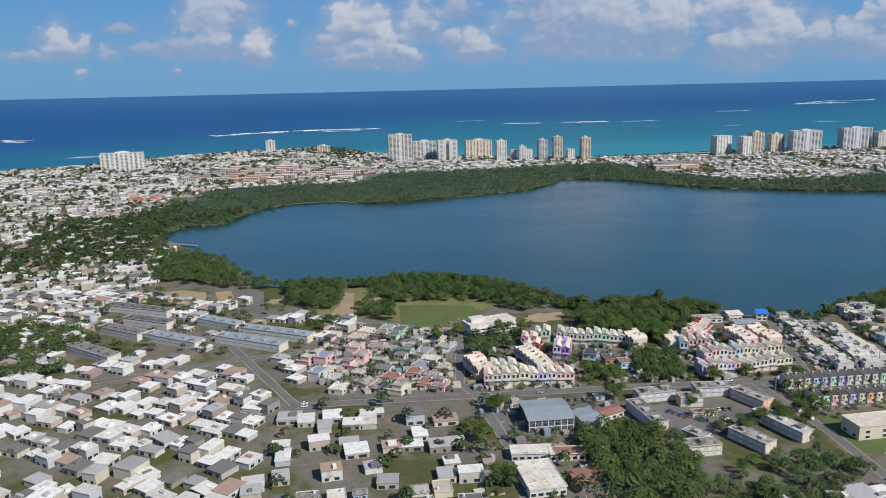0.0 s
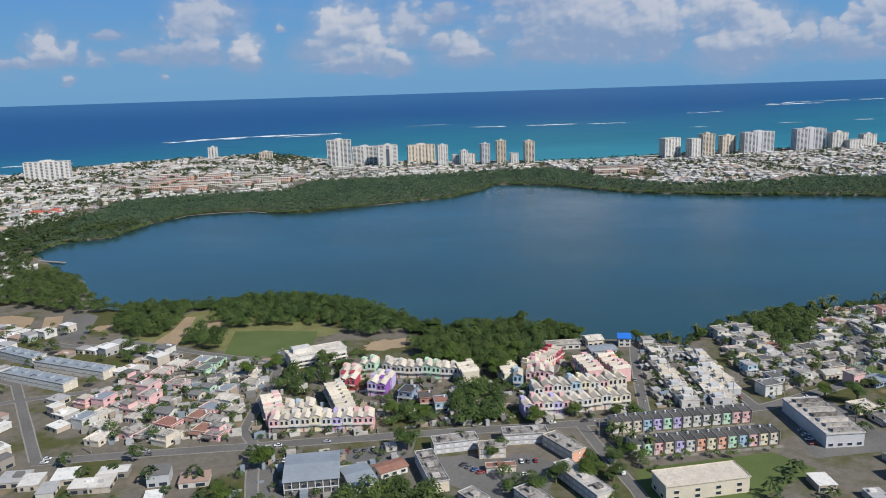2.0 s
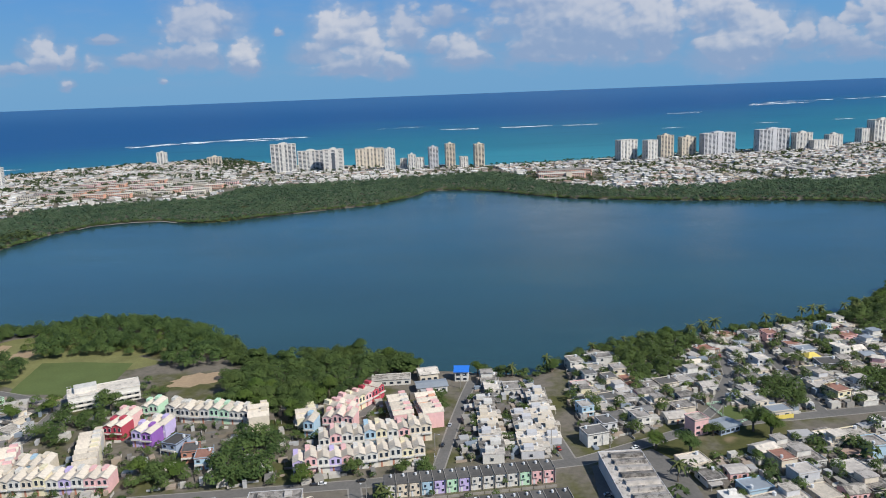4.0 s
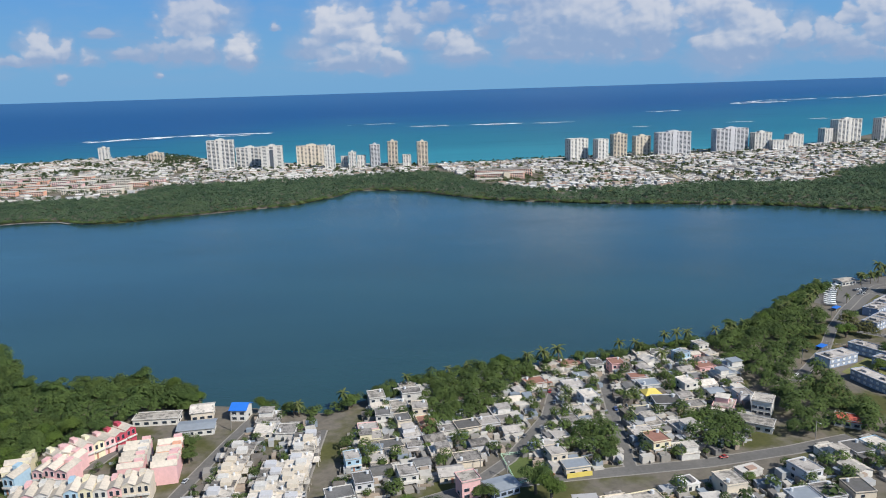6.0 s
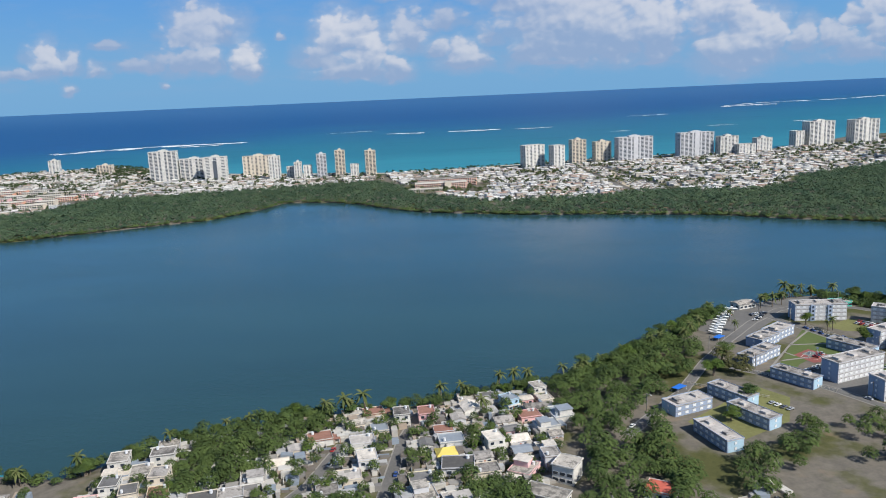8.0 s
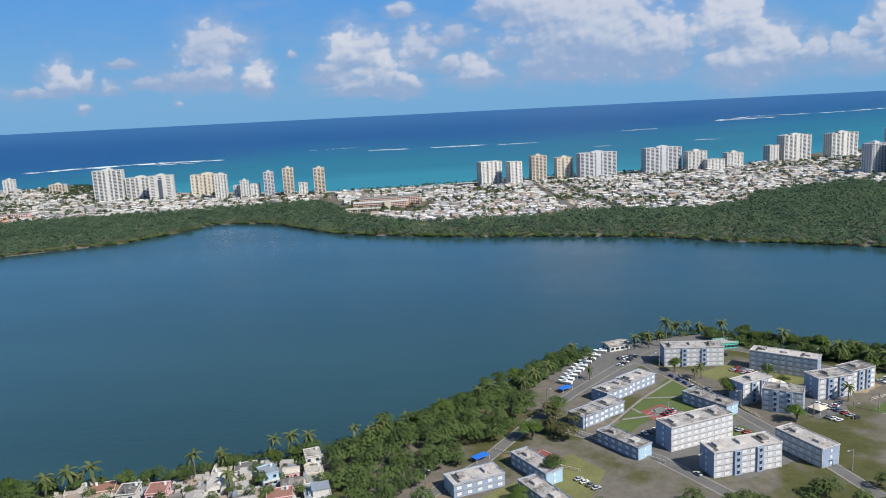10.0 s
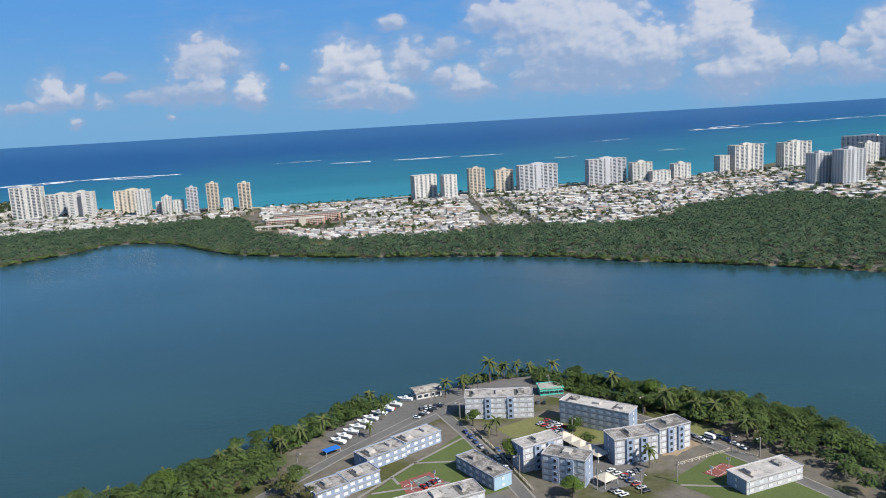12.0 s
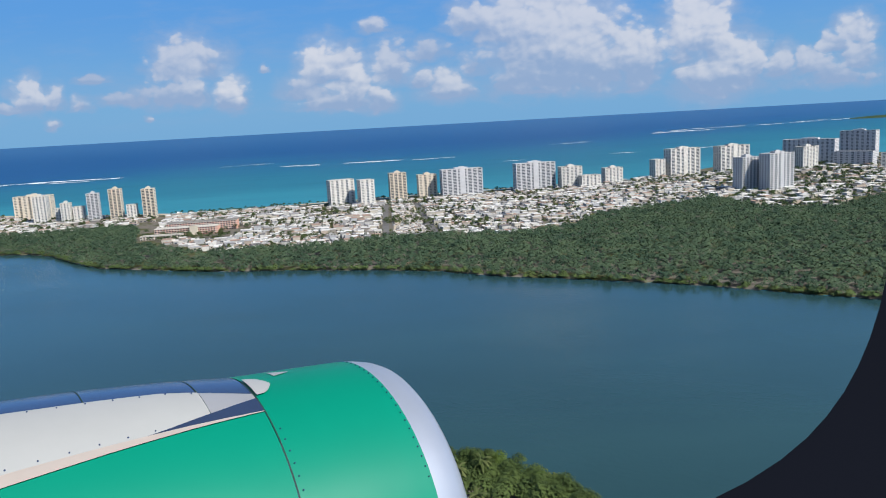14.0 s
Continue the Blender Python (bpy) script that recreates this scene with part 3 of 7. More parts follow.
def woods(name, places, mat, label, category, seed, per_tree=16, size=0.42, tall=0.8):
    """A stand of trees too many to count, one mesh. places: x, y, ground, crown radius."""
    rng = np.random.default_rng(seed)
    all_v, all_f, start = [], [], 0
    for x, y, z, r in places:
        h = r * tall * rng.uniform(0.8, 1.35)
        v, f = tufts(rng, np.array((x, y, z + h * 1.05)), np.array((r, r, h)), per_tree, r * size, 0.8, 0.58)
        all_v.append(v)
        all_f.append(f + start)
        start += len(v)
    ob = arrays_object(name, np.concatenate(all_v), np.concatenate(all_f), mat)
    return tagged(ob, label, category, kind="stuff")


def scatter(poly, step, seed, keep=1.0, jitter=0.45):
    rng = np.random.default_rng(seed)
    xs, ys = [p[0] for p in poly], [p[1] for p in poly]
    gx, gy = np.meshgrid(np.arange(min(xs), max(xs), step), np.arange(min(ys), max(ys), step))
    gx = gx.ravel() + rng.uniform(-jitter, jitter, gx.size) * step
    gy = gy.ravel() + rng.uniform(-jitter, jitter, gy.size) * step
    ok = inside(poly, gx, gy) & (rng.random(gx.size) < keep)
    return gx[ok], gy[ok], rng


# ---- mangrove belt on the north shore ----
BELT_EDGE = [(1000, 480), (980, 760), (790, 872), (735, 822), (690, 838), (685, 925), (640, 900), (570, 860), (540, 806), (500, 786), (470, 792), (416, 797), (356, 776), (299, 774), (283, 768),
             (262, 796), (218, 832), (196, 900), (172, 950), (112, 938), (50, 912), (-20, 900), (-95, 885), (-113, 806), (-208, 794), (-262, 760), (-250, 640), (-262, 560)]
BELT = NORTH_SHORE[:-1] + BELT_EDGE
gx, gy, rng = scatter(BELT, 4.7, 5)
edge = edge_distance(NORTH_SHORE, gx, gy)
radius = 1.9 + 1.1 * rng.random(len(gx)) + np.clip(edge / 60, 0, 0.6)
woods("mangrove_forest", np.stack([gx, gy, np.full(len(gx), 0.4) + np.clip(edge / 40, 0, 1.5), radius], 1), MANGROVE, "dense dark green mangrove forest along the lagoon shore", "forest", 6, 34, 0.27, 0.8)
shore_pts = []
rng_f = random.Random(4)
for (xa, ya), (xb, yb) in zip(NORTH_SHORE[:-1], NORTH_SHORE[1:]):
    n_f = int(math.hypot(xb - xa, yb - ya) / 1.5)
    for k in range(n_f):
        s = rng_f.random()
        shore_pts.append((xa + (xb - xa) * s + rng_f.uniform(-2, 1.5), ya + (yb - ya) * s + rng_f.uniform(-0.5, 3.5), 0.0, rng_f.uniform(1.3, 2.4)))
woods("mangrove_fringe", shore_pts, FRINGE, "low bright mangrove bushes at the water's edge", "bushes", 7, 36, 0.30, 0.75)


# ---- far houses ----
BOX_F = np.array([(4, 5, 6, 7), (0, 1, 5, 4), (1, 2, 6, 5), (2, 3, 7, 6), (3, 0, 4, 7)])


def many_boxes(cx, cy, z0, z1, w, d, turn):
    """Upright blocks without floors, as arrays."""
    n_b = len(cx)
    px = np.stack([-w, w, w, -w], 1) / 2
    py = np.stack([-d, -d, d, d], 1) / 2
    c, s = np.cos(turn)[:, None], np.sin(turn)[:, None]
    x, y = cx[:, None] + px * c - py * s, cy[:, None] + px * s + py * c
    low = np.stack([x, y, np.broadcast_to(np.asarray(z0)[:, None], x.shape)], -1)
    high = np.stack([x, y, np.broadcast_to(np.asarray(z1)[:, None], x.shape)], -1)
    verts = np.concatenate([low, high], 1).reshape(-1, 3)
    return verts, ((np.arange(n_b) * 8)[:, None, None] + BOX_F[None]).reshape(-1, 4)


def far_houses(name, poly, turn, label, seed, lot=(8.2, 9.5), keep=0.86, road_every=2, tall=0.25, cover=(), keep_clear=False, height=1.0):
    """Streets of small concrete houses, one mesh: walls, roof slabs and dark openings."""
    rng = np.random.default_rng(seed)
    c, s = math.cos(radians(turn)), math.sin(radians(turn))
    mx, my = np.mean([p[0] for p in poly]), np.mean([p[1] for p in poly])
    reach = max(math.hypot(p[0] - mx, p[1] - my) for p in poly)
    us, vs = [], []
    v = -reach
    row = 0
    while v < reach:
        u = np.arange(-reach, reach, lot[0])
        block = np.floor(u / (lot[0] * 14.5)).astype(int)
        u = u + block * 4.0
        us.append(u + rng.uniform(-1.8, 1.8, len(u)) + rng.uniform(0, lot[0]))
        vs.append(np.full(len(u), v) + rng.uniform(-2.2, 2.2, len(u)))
        row += 1
        v += lot[1] + (3.4 if row % road_every == 0 else 0.0)
    u, v = np.concatenate(us), np.concatenate(vs)
    x, y = mx + u * c - v * s, my + u * s + v * c
    ok = inside(poly, x, y) & (rng.random(len(x)) < keep)
    for other in cover:
        ok &= ~inside(other, x, y)
    if keep_clear:
        ok &= np.array([far_from_roads(a, b, 4.4) and free(a, b, 2.4) for a, b in zip(x, y)], bool)
    x, y = x[ok], y[ok]
    n_h = len(x)
    w, d = lot[0] * rng.uniform(0.6, 1.1, n_h), lot[1] * rng.uniform(0.5, 0.92, n_h)
    storeys = np.where(rng.random(n_h) < tall, 2, 1)
    z0 = np.full(n_h, LAND_Z - 0.3)
    z1 = LAND_Z + (storeys * 1.55 + rng.uniform(0, 0.3, n_h)) * height
    t = radians(turn) + rng.normal(0, 0.09, n_h) + np.where(rng.random(n_h) < 0.3, math.pi / 2, 0)
    walls = many_boxes(x, y, z0, z1, w, d, t)
    roofs = many_boxes(x, y, z1 + 0.003, z1 + 0.16, w + 0.3, d + 0.3, t)
    # rooftop rooms and water tanks
    some = rng.random(n_h) < 0.45 * height
    k = int(some.sum())
    huts = many_boxes(x[some] + rng.uniform(-1.2, 1.2, k), y[some] + rng.uniform(-1.2, 1.2, k), z1[some] + 0.165, z1[some] + rng.uniform(0.4, 1.2, k), rng.uniform(0.8, 2.6, k), rng.uniform(0.8, 2.6, k), t[some])
    # doors and carports towards the south, their shade painted as thin dark boxes
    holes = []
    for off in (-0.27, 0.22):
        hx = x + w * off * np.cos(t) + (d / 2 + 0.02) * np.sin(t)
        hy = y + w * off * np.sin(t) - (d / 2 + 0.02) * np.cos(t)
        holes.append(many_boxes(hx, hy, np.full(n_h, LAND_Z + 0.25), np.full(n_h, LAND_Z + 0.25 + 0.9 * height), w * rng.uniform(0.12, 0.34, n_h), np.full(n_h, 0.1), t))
    verts, faces, index, start = [], [], [], 0
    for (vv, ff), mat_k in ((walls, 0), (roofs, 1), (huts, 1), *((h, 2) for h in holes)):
        verts.append(vv)
        faces.append(ff + start)
        index.append(np.full(len(ff), mat_k))
        start += len(vv)
    ob = arrays_object(name, np.concatenate(verts), np.concatenate(faces), [FAR_WALLS, FAR_ROOFS, GLASS_AND_SHADE], np.concatenate(index))
    return tagged(ob, label, "houses", kind="stuff")


EAST_QUARTER = [(228, 852), (278, 797), (300, 783), (356, 784), (416, 805), (500, 794), (540, 814), (565, 868), (640, 905), (690, 933), (735, 985), (725, 1090), (650, 1130), (590, 1110), (420, 1075), (335, 1055), (250, 1048), (172, 1038), (186, 975)]
TOWER_STRIP = [(-115, 905), (-20, 912), (60, 926), (176, 975), (165, 1040), (100, 1060), (0, 1090), (-100, 1140), (-165, 1190), (-130, 1010)]
WEST_QUARTER = [(-720, 600), (-285, 620), (-275, 760), (-218, 803), (-125, 815), (-118, 900), (-135, 1010), (-175, 1190), (-260, 1300), (-380, 1260), (-450, 1212), (-500, 1150), (-540, 1080), (-640, 1010), (-800, 950)]
NEAR_WEST = [(-520, 330), (-170, 398), (-190, 480), (-240, 545), (-290, 620), (-720, 600), (-720, 330)]
FAR_EAST = [(680, 850), (735, 835), (800, 890), (1000, 1000), (1250, 1300), (900, 1290), (770, 1180), (745, 1000), (700, 940)]
FLATS = [(-330, 850), (-130, 850), (-125, 960), (-190, 1010), (-330, 1010)]
AVENUE = [(387, 1040), (427, 1035), (449, 806), (404, 800)]
VAULTS = [(398, 1032), (419, 1030), (439, 812), (414, 808)]
SCHOOL_YARD = [(196, 858), (280, 846), (290, 925), (205, 940)]
BAY_HOUSES = [(652, 1134), (728, 1094), (738, 990), (748, 1000), (772, 1178), (735, 1172), (690, 1165)]
far_houses("coastal_houses", EAST_QUARTER, 11, "closely packed white flat-roofed houses behind the beach", 21, (6.6, 8.0), 0.9, cover=[AVENUE, SCHOOL_YARD])
far_houses("burial_vaults", VAULTS, -5, "rows of small pale vaults between two avenues", 26, (2.6, 3.2), 0.9, 4, 0.0, height=0.45)
far_houses("coastal_houses", BAY_HOUSES, 14, "low white houses between the coastal towers", 27, (8, 9), 0.8)
for lane in ([(408.5, 800), (401, 900), (392, 1036)], [(444.5, 808), (433, 920), (423, 1034)]):
    tagged(ribbon("road", lane, 5.0, LAND_Z + 0.07, ASPHALT, 0.05, 8, 91), "worn grey asphalt avenue beside the burial ground", "road", kind="structure")
far_houses("coastal_houses", TOWER_STRIP, 8, "pale low houses and shops around the apartment towers", 22, (8, 9), 0.8)
far_houses("western_houses", WEST_QUARTER, 24, "pale flat-roofed houses of the western quarter among trees", 23, (8.0, 9), 0.8, cover=[FLATS])
far_houses("inland_houses", NEAR_WEST, 20, "crowded pale concrete houses west of the lagoon", 24, (7.4, 8.2), 0.85)
far_houses("coastal_houses", FAR_EAST, 14, "low white houses among trees below the hotel towers", 25, (9, 10), 0.55)


def city_trees(poly, step, keep, seed, size=(1.4, 3.0), clumped=False):
    x, y, rng_t = scatter(poly, step, seed, keep)
    if clumped:
        wave = np.sin(x * 0.06 + 1.3 * np.sin(y * 0.05)) + np.sin(y * 0.08 + x * 0.03) + rng_t.normal(0, 0.8, len(x))
        x, y = x[wave > 0.35], y[wave > 0.35]
    places = np.stack([x, y, np.full(len(x), LAND_Z + 0.2), rng_t.uniform(*size, len(x))], 1)
    return woods("street_trees", places, CITY_LEAF, "scattered dark green street and garden trees", "trees", seed + 1, 18, 0.42, 0.9)


city_trees(EAST_QUARTER, 5.0, 0.75, 31, (1.0, 2.5), True)
city_trees(TOWER_STRIP, 7.0, 0.35, 33)
city_trees(WEST_QUARTER, 5.5, 0.72, 35, (1.4, 3.0), True)
city_trees(NEAR_WEST, 6.5, 0.36, 37, (1.5, 3.4))
city_trees(FAR_EAST, 7.0, 0.45, 39)
city_trees([(-600, 345), (-255, 420), (-190, 478), (-235, 545), (-275, 610), (-330, 590), (-300, 520), (-380, 480), (-600, 440)], 4.8, 0.6, 41, (2.0, 3.6))
city_trees([(-310, 622), (-362, 615), (-275, 470), (-226, 458), (-197, 479), (-228, 560)], 5.0, 0.3, 51, (2.0, 3.4))
city_trees([(-290, 585), (-244, 590), (-243, 670), (-233, 690), (-276, 700), (-292, 640)], 4.6, 0.8, 52, (1.8, 3.0))
city_trees([(-265, 560), (-235, 548), (-225, 590), (-200, 600), (-192, 650), (-250, 640)], 5.0, 0.85, 43, (2.2, 3.4))
city_trees([(172, 1040), (250, 1052), (335, 1078), (420, 1102), (590, 1135), (590, 1150), (335, 1094), (172, 1056)], 5.0, 0.7, 45, (1.2, 2.2))
city_trees(BAY_HOUSES, 6.0, 0.45, 49, (1.2, 2.6))
city_trees(SCHOOL_YARD, 6.0, 0.35, 50, (1.4, 2.4))
city_trees([(-300, 1240), (-170, 1130), (-150, 1180), (-200, 1260), (-260, 1315)], 6.0, 0.8, 47, (1.6, 2.8))


# ---- apartment towers along the coast ----
def tower(x, y, w, d, h, turn=8.0, wall=WHITE, bays=5, storeys=18, style="balcony", crown=True, label="white high-rise apartment tower with stacked balconies"):
    """A tall block: walls, ranks of balconies with slabs, dark openings, parapet and roof house."""
    thing = empty("apartment_tower", x, y, LAND_Z - 0.2, turn)
    tagged(thing, label, "tower", "coastal towers")
    hw, hd = w / 2, d / 2
    step = h / storeys
    bay = w / bays
    slabs, holes, rails = bmesh.new(), bmesh.new(), bmesh.new()
    part("wall", boxes((-hw, -hd + 0.7, 0, hw, hd, h)), wall, thing)
    piers = bmesh.new()
    for k in range(bays + 1):
        px = -hw + k * bay
        wide = bay * (0.16 if style == "balcony" else 0.26)
        box(piers, max(-hw, px - wide), -hd, 0, min(hw, px + wide), -hd + 0.695, h)
    part("pier_relief", piers, wall, thing)["kind"] = "stuff"
    for k in range(bays):
        a, b = -hw + k * bay + bay * 0.17, -hw + (k + 1) * bay - bay * 0.17
        solid = style == "mixed" and k % 2 == 0
        for f in range(storeys):
            z = f * step
            if solid:
                box(slabs, a, -hd + 0.1, z, b, -hd + 0.69, z + step * 0.55)
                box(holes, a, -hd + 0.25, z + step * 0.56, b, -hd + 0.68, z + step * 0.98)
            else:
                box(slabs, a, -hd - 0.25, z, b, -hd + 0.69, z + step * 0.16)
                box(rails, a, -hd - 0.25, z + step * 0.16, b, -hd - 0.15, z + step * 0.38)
                # shade of the balcony opening painted as a dark sheet at its back
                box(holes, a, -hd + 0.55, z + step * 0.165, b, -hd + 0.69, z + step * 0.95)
    if style == "balcony" and bays >= 6:
        part("core", boxes((-w * 0.065, -hd - 0.32, 0, w * 0.065, -hd + 0.68, h + 1.6)), wall, thing, "plain lift core rising above the roof")
    if "recess" in label:
        # dark box proud of the front, its colour the shade of a recess
        part("recess", boxes((-w * 0.1, -hd - 0.3, h * 0.05, w * 0.06, -hd + 0.3, h * 0.86)), TOWER_GLASS_AND_SHADE, thing, "dark full-height box painted as the shade of a recess")
    sides = max(2, int(d / 3.2))
    for k in range(sides):
        yy = -hd + 0.7 + (k + 0.5) * (d - 0.7) / sides
        for f in range(storeys):
            z = f * step + step * 0.3
            box(holes, hw - 0.05, yy - 0.55, z, hw + 0.06, yy + 0.55, z + step * 0.5)
            box(holes, -hw - 0.06, yy - 0.55, z, -hw + 0.05, yy + 0.55, z + step * 0.5)
    part("balcony_front", slabs, wall, thing)["kind"] = "stuff"
    part("balustrade", rails, SHUTTER if wall is not CREAM else CREAM, thing, "pale balcony rails")["kind"] = "stuff"
    part("glazing", holes, TOWER_GLASS_AND_SHADE, thing, "dark windows, and balcony openings with shade as dark colour")["kind"] = "stuff"
    part("parapet", boxes((-hw - 0.15, -hd - 0.1, h + 0.003, hw + 0.15, -hd + 0.25, h + 0.5), (-hw - 0.15, hd - 0.25, h + 0.003, hw + 0.15, hd + 0.1, h + 0.5),
                          (-hw - 0.15, -hd + 0.25, h + 0.003, -hw + 0.15, hd - 0.25, h + 0.5), (hw - 0.15, -hd + 0.25, h + 0.003, hw + 0.15, hd - 0.25, h + 0.5)), wall, thing)
    part("roof", boxes((-hw + 0.16, -hd + 0.26, h + 0.004, hw - 0.16, hd - 0.26, h + 0.14)), ROOF_GREY, thing)
    if crown:
        part("roof_house", boxes((-w * 0.16, -hd * 0.4, h + 0.145, w * 0.16, hd * 0.5, h + 2.0), (-w * 0.05, -hd * 0.1, h + 2.001, w * 0.09, hd * 0.3, h + 2.8)), wall, thing)
    return thing


W_SLAB = "broad white apartment slab with rows of balconies"
tower(-463, 1012, 54, 13, 23, 14, WHITE, 9, 12, "mixed", True, W_SLAB)
tower(-321, 1242, 14, 11, 19, 10, WHITE, 3, 11, "mixed", True, "slim white apartment tower on the shore")
tower(-225, 1192, 20, 11, 13, 10, CREAM, 5, 7, "balcony", True, "low cream apartment block with a flat roof")
tower(-94, 1064, 32, 14, 36, 10, WHITE, 6, 22, "balcony", True, "tall white apartment tower with stacked balconies")
tower(-61, 1074, 33, 12, 25.5, 10, WHITE, 6, 15, "balcony")
tower(-28, 1052, 26, 14, 28, 10, WHITE, 3, 16, "mixed", True, "white tower with a dark central recess")
tower(15, 1082, 37, 14, 25, 10, CREAM, 8, 15, "mixed", True, "broad cream hotel block with a grid of windows")
tower(45, 1038, 13, 11, 27, 10, WHITE, 4, 17, "mixed")
tower(62, 1042, 8.5, 8, 14, 10, WHITE, 3, 9, "mixed", False, "small white apartment block")
tower(73, 1032, 9, 9, 19.5, 10, WHITE, 3, 12, "mixed")
tower(83, 1038, 10, 9, 15, 10, WHITE, 3, 10, "mixed", False, "small white apartment block")
tower(100, 1034, 11, 11, 27.5, 14, GREY_WALL, 3, 18, "balcony", True, "slim grey-white tower with dark balcony stacks")
tower(121, 1038, 11.5, 11, 30.5, 10, CREAM, 3, 20, "balcony", True, "slim golden-cream apartment tower")
tower(138, 1034, 9.5, 9, 14.5, 10, WHITE, 3, 10, "mixed", False, "small white apartment block")
tower(157, 1031, 12, 11, 29.5, 10, CREAM, 3, 20, "balcony", True, "slim golden-cream apartment tower")
tower(345, 1056, 26, 12, 26, 26, WHITE, 5, 16, "mixed", False, "bright white slab tower with a shaded end wall")
tower(372, 1044, 15, 11, 25.5, 26, WHITE, 3, 16, "mixed", False, "bright white slab tower with a shaded end wall")
tower(402, 1084, 18, 12, 28, 12, CREAM, 4, 17, "balcony", True, "cream apartment tower with stacked balconies")
tower(433, 1094, 20, 12, 24, 12, CREAM, 4, 14, "mixed", True, "tan apartment tower with a stepped roof")
tower(470, 1086, 44, 13, 28.5, 12, GREY_WALL, 8, 18, "balcony", True, "broad grey-white tower with dark balcony stacks")
tower(551, 1112, 45, 13, 29, 12, GREY_WALL, 8, 18, "balcony", True, "broad grey-white tower with dark balcony stacks")
tower(590, 1110, 24, 12, 23, 12, WHITE, 5, 14, "mixed")
tower(610, 1104, 22, 12, 13, 12, WHITE, 5, 8, "mixed", False, "low white apartment block")
tower(640, 1127, 21, 11, 18, 12, WHITE, 5, 11, "mixed")
tower(705, 1178, 14, 12, 21, 20, WHITE, 3, 13, "mixed", False, "stepped white apartment block")
tower(737, 1187, 42, 14, 32, 20, WHITE, 6, 19, "balcony", True, "tall white apartment tower with stacked balconies")
tower(797, 1190, 42, 14, 32, 20, WHITE, 6, 19, "balcony", True, "tall white apartment tower with stacked balconies")
tower(735, 988, 20, 13, 31, 20, GREY_WALL, 5, 19, "balcony", True, "grey-blue apartment tower with stacked balconies")
tower(758, 976, 28, 14, 34, 20, GREY_WALL, 6, 20, "balcony", True, "grey-blue apartment tower with stacked balconies")
tower(887, 1190, 24, 13, 26, 22, WHITE, 5, 16, "mixed")
tower(922, 1254, 64, 15, 31, -46, GREY_WALL, 11, 18, "mixed", True, "wide grey hotel block")
tower(1004, 1290, 44, 15, 37, -46, GREY_WALL, 7, 20, "mixed", True, "tall grey-white hotel tower")
tower(945, 1190, 44, 16, 17, -46, GREY_WALL, 7, 8, "mixed", False, "dark low hotel wing")
tower(948, 1118, 22, 12, 18, -30, WHITE, 4, 12, "mixed")

islet = grid_sheet("islet", np.linspace(1840, 2260, 60), np.linspace(2870, 2960, 14), lambda x, y: sea_level(x, y) - 1.0 + 9.0 * np.clip(1 - ((x - 2050) / 205) ** 2 - ((y - 2915) / 44) ** 2, 0, 1) ** 0.5, CITY_LEAF)
tagged(islet, "low dark wooded islet far out on the reef", "islet", kind="structure")


# ---- walk-up flats and single far buildings ----
def walk_up(x, y, w, d, storeys, turn, wall, label, group="walk-up flats", name="apartment_block"):
    thing = empty(name, x, y, LAND_Z - 0.1, turn)
    tagged(thing, label, "apartment block", group)
    h = storeys * 1.55
    hw, hd = w / 2, d / 2
    part("wall", boxes((-hw, -hd, 0, hw, hd, h)), wall, thing)
    part("roof", boxes((-hw - 0.2, -hd - 0.2, h + 0.003, hw + 0.2, hd + 0.2, h + 0.2)), ROOF_PALE, thing)
    bands, holes = bmesh.new(), bmesh.new()
    for f in range(storeys):
        z = f * 1.55
        box(bands, -hw, -hd - 0.35, z + 1.2, hw, -hd - 0.003, z + 1.5)
        for k in range(int(w / 2.2)):
            a = -hw + 0.5 + k * 2.2
            # openings are thin dark boxes on the wall, shade put into their colour
            box(holes, a, -hd - 0.05, z + 0.25, a + 1.3, -hd + 0.05, z + 1.15)
            box(holes, a, hd - 0.05, z + 0.45, a + 1.3, hd + 0.05, z + 1.15)
    part("balcony_front", bands, WHITE, thing)["kind"] = "stuff"
    part("glazing", holes, GLASS_AND_SHADE, thing, "openings with their shade as dark colour")["kind"] = "stuff"
    return thing


rng_w = random.Random(8)
for r in range(6):
    for k in range(6):
        wx, wy = -318 + k * 34 + rng_w.uniform(-4, 4) + r * 4, 862 + r * 25 + rng_w.uniform(-4, 4)
        if wx < -125 - max(0, r - 3) * 22:
            walk_up(wx, wy, rng_w.uniform(18, 27), 8, 3, 9 + rng_w.uniform(-3, 3), rng_w.choice((CREAM, PINK, WHITE, SALMON)), "pale rose three-storey walk-up flats with white bands")
for k in range(9):
    walk_up(-560 + k * 31 + rng_w.uniform(-6, 6), 760 + rng_w.uniform(-40, 60), rng_w.uniform(16, 26), 8, 2, 20, rng_w.choice((CREAM, WHITE, GREY_WALL)), "pale two-storey flats in the western quarter")
walk_up(246, 912, 58, 12, 5, 6, SCHOOL_RED, "long red-brown school building with cream bands", "", "school_building")
walk_up(240, 890, 50, 11, 4, 6, SCHOOL_RED, "red-brown middle wing of the terraced school", "", "school_wing")
walk_up(226, 870, 32, 8, 2, 6, CREAM, "low cream front wing of the red-brown school", "", "school_wing")
stair = empty("stair_tower", 247, 883.6, LAND_Z - 0.1, 6)
tagged(stair, "cream stair tower in front of the school", "stair tower")
part("wall", boxes((-3, -1.2, 0, 3, 1.2, 7.4)), CREAM, stair)
part("roof", boxes((-3.2, -1.4, 7.403, 3.2, 1.4, 7.6)), ROOF_PALE, stair)
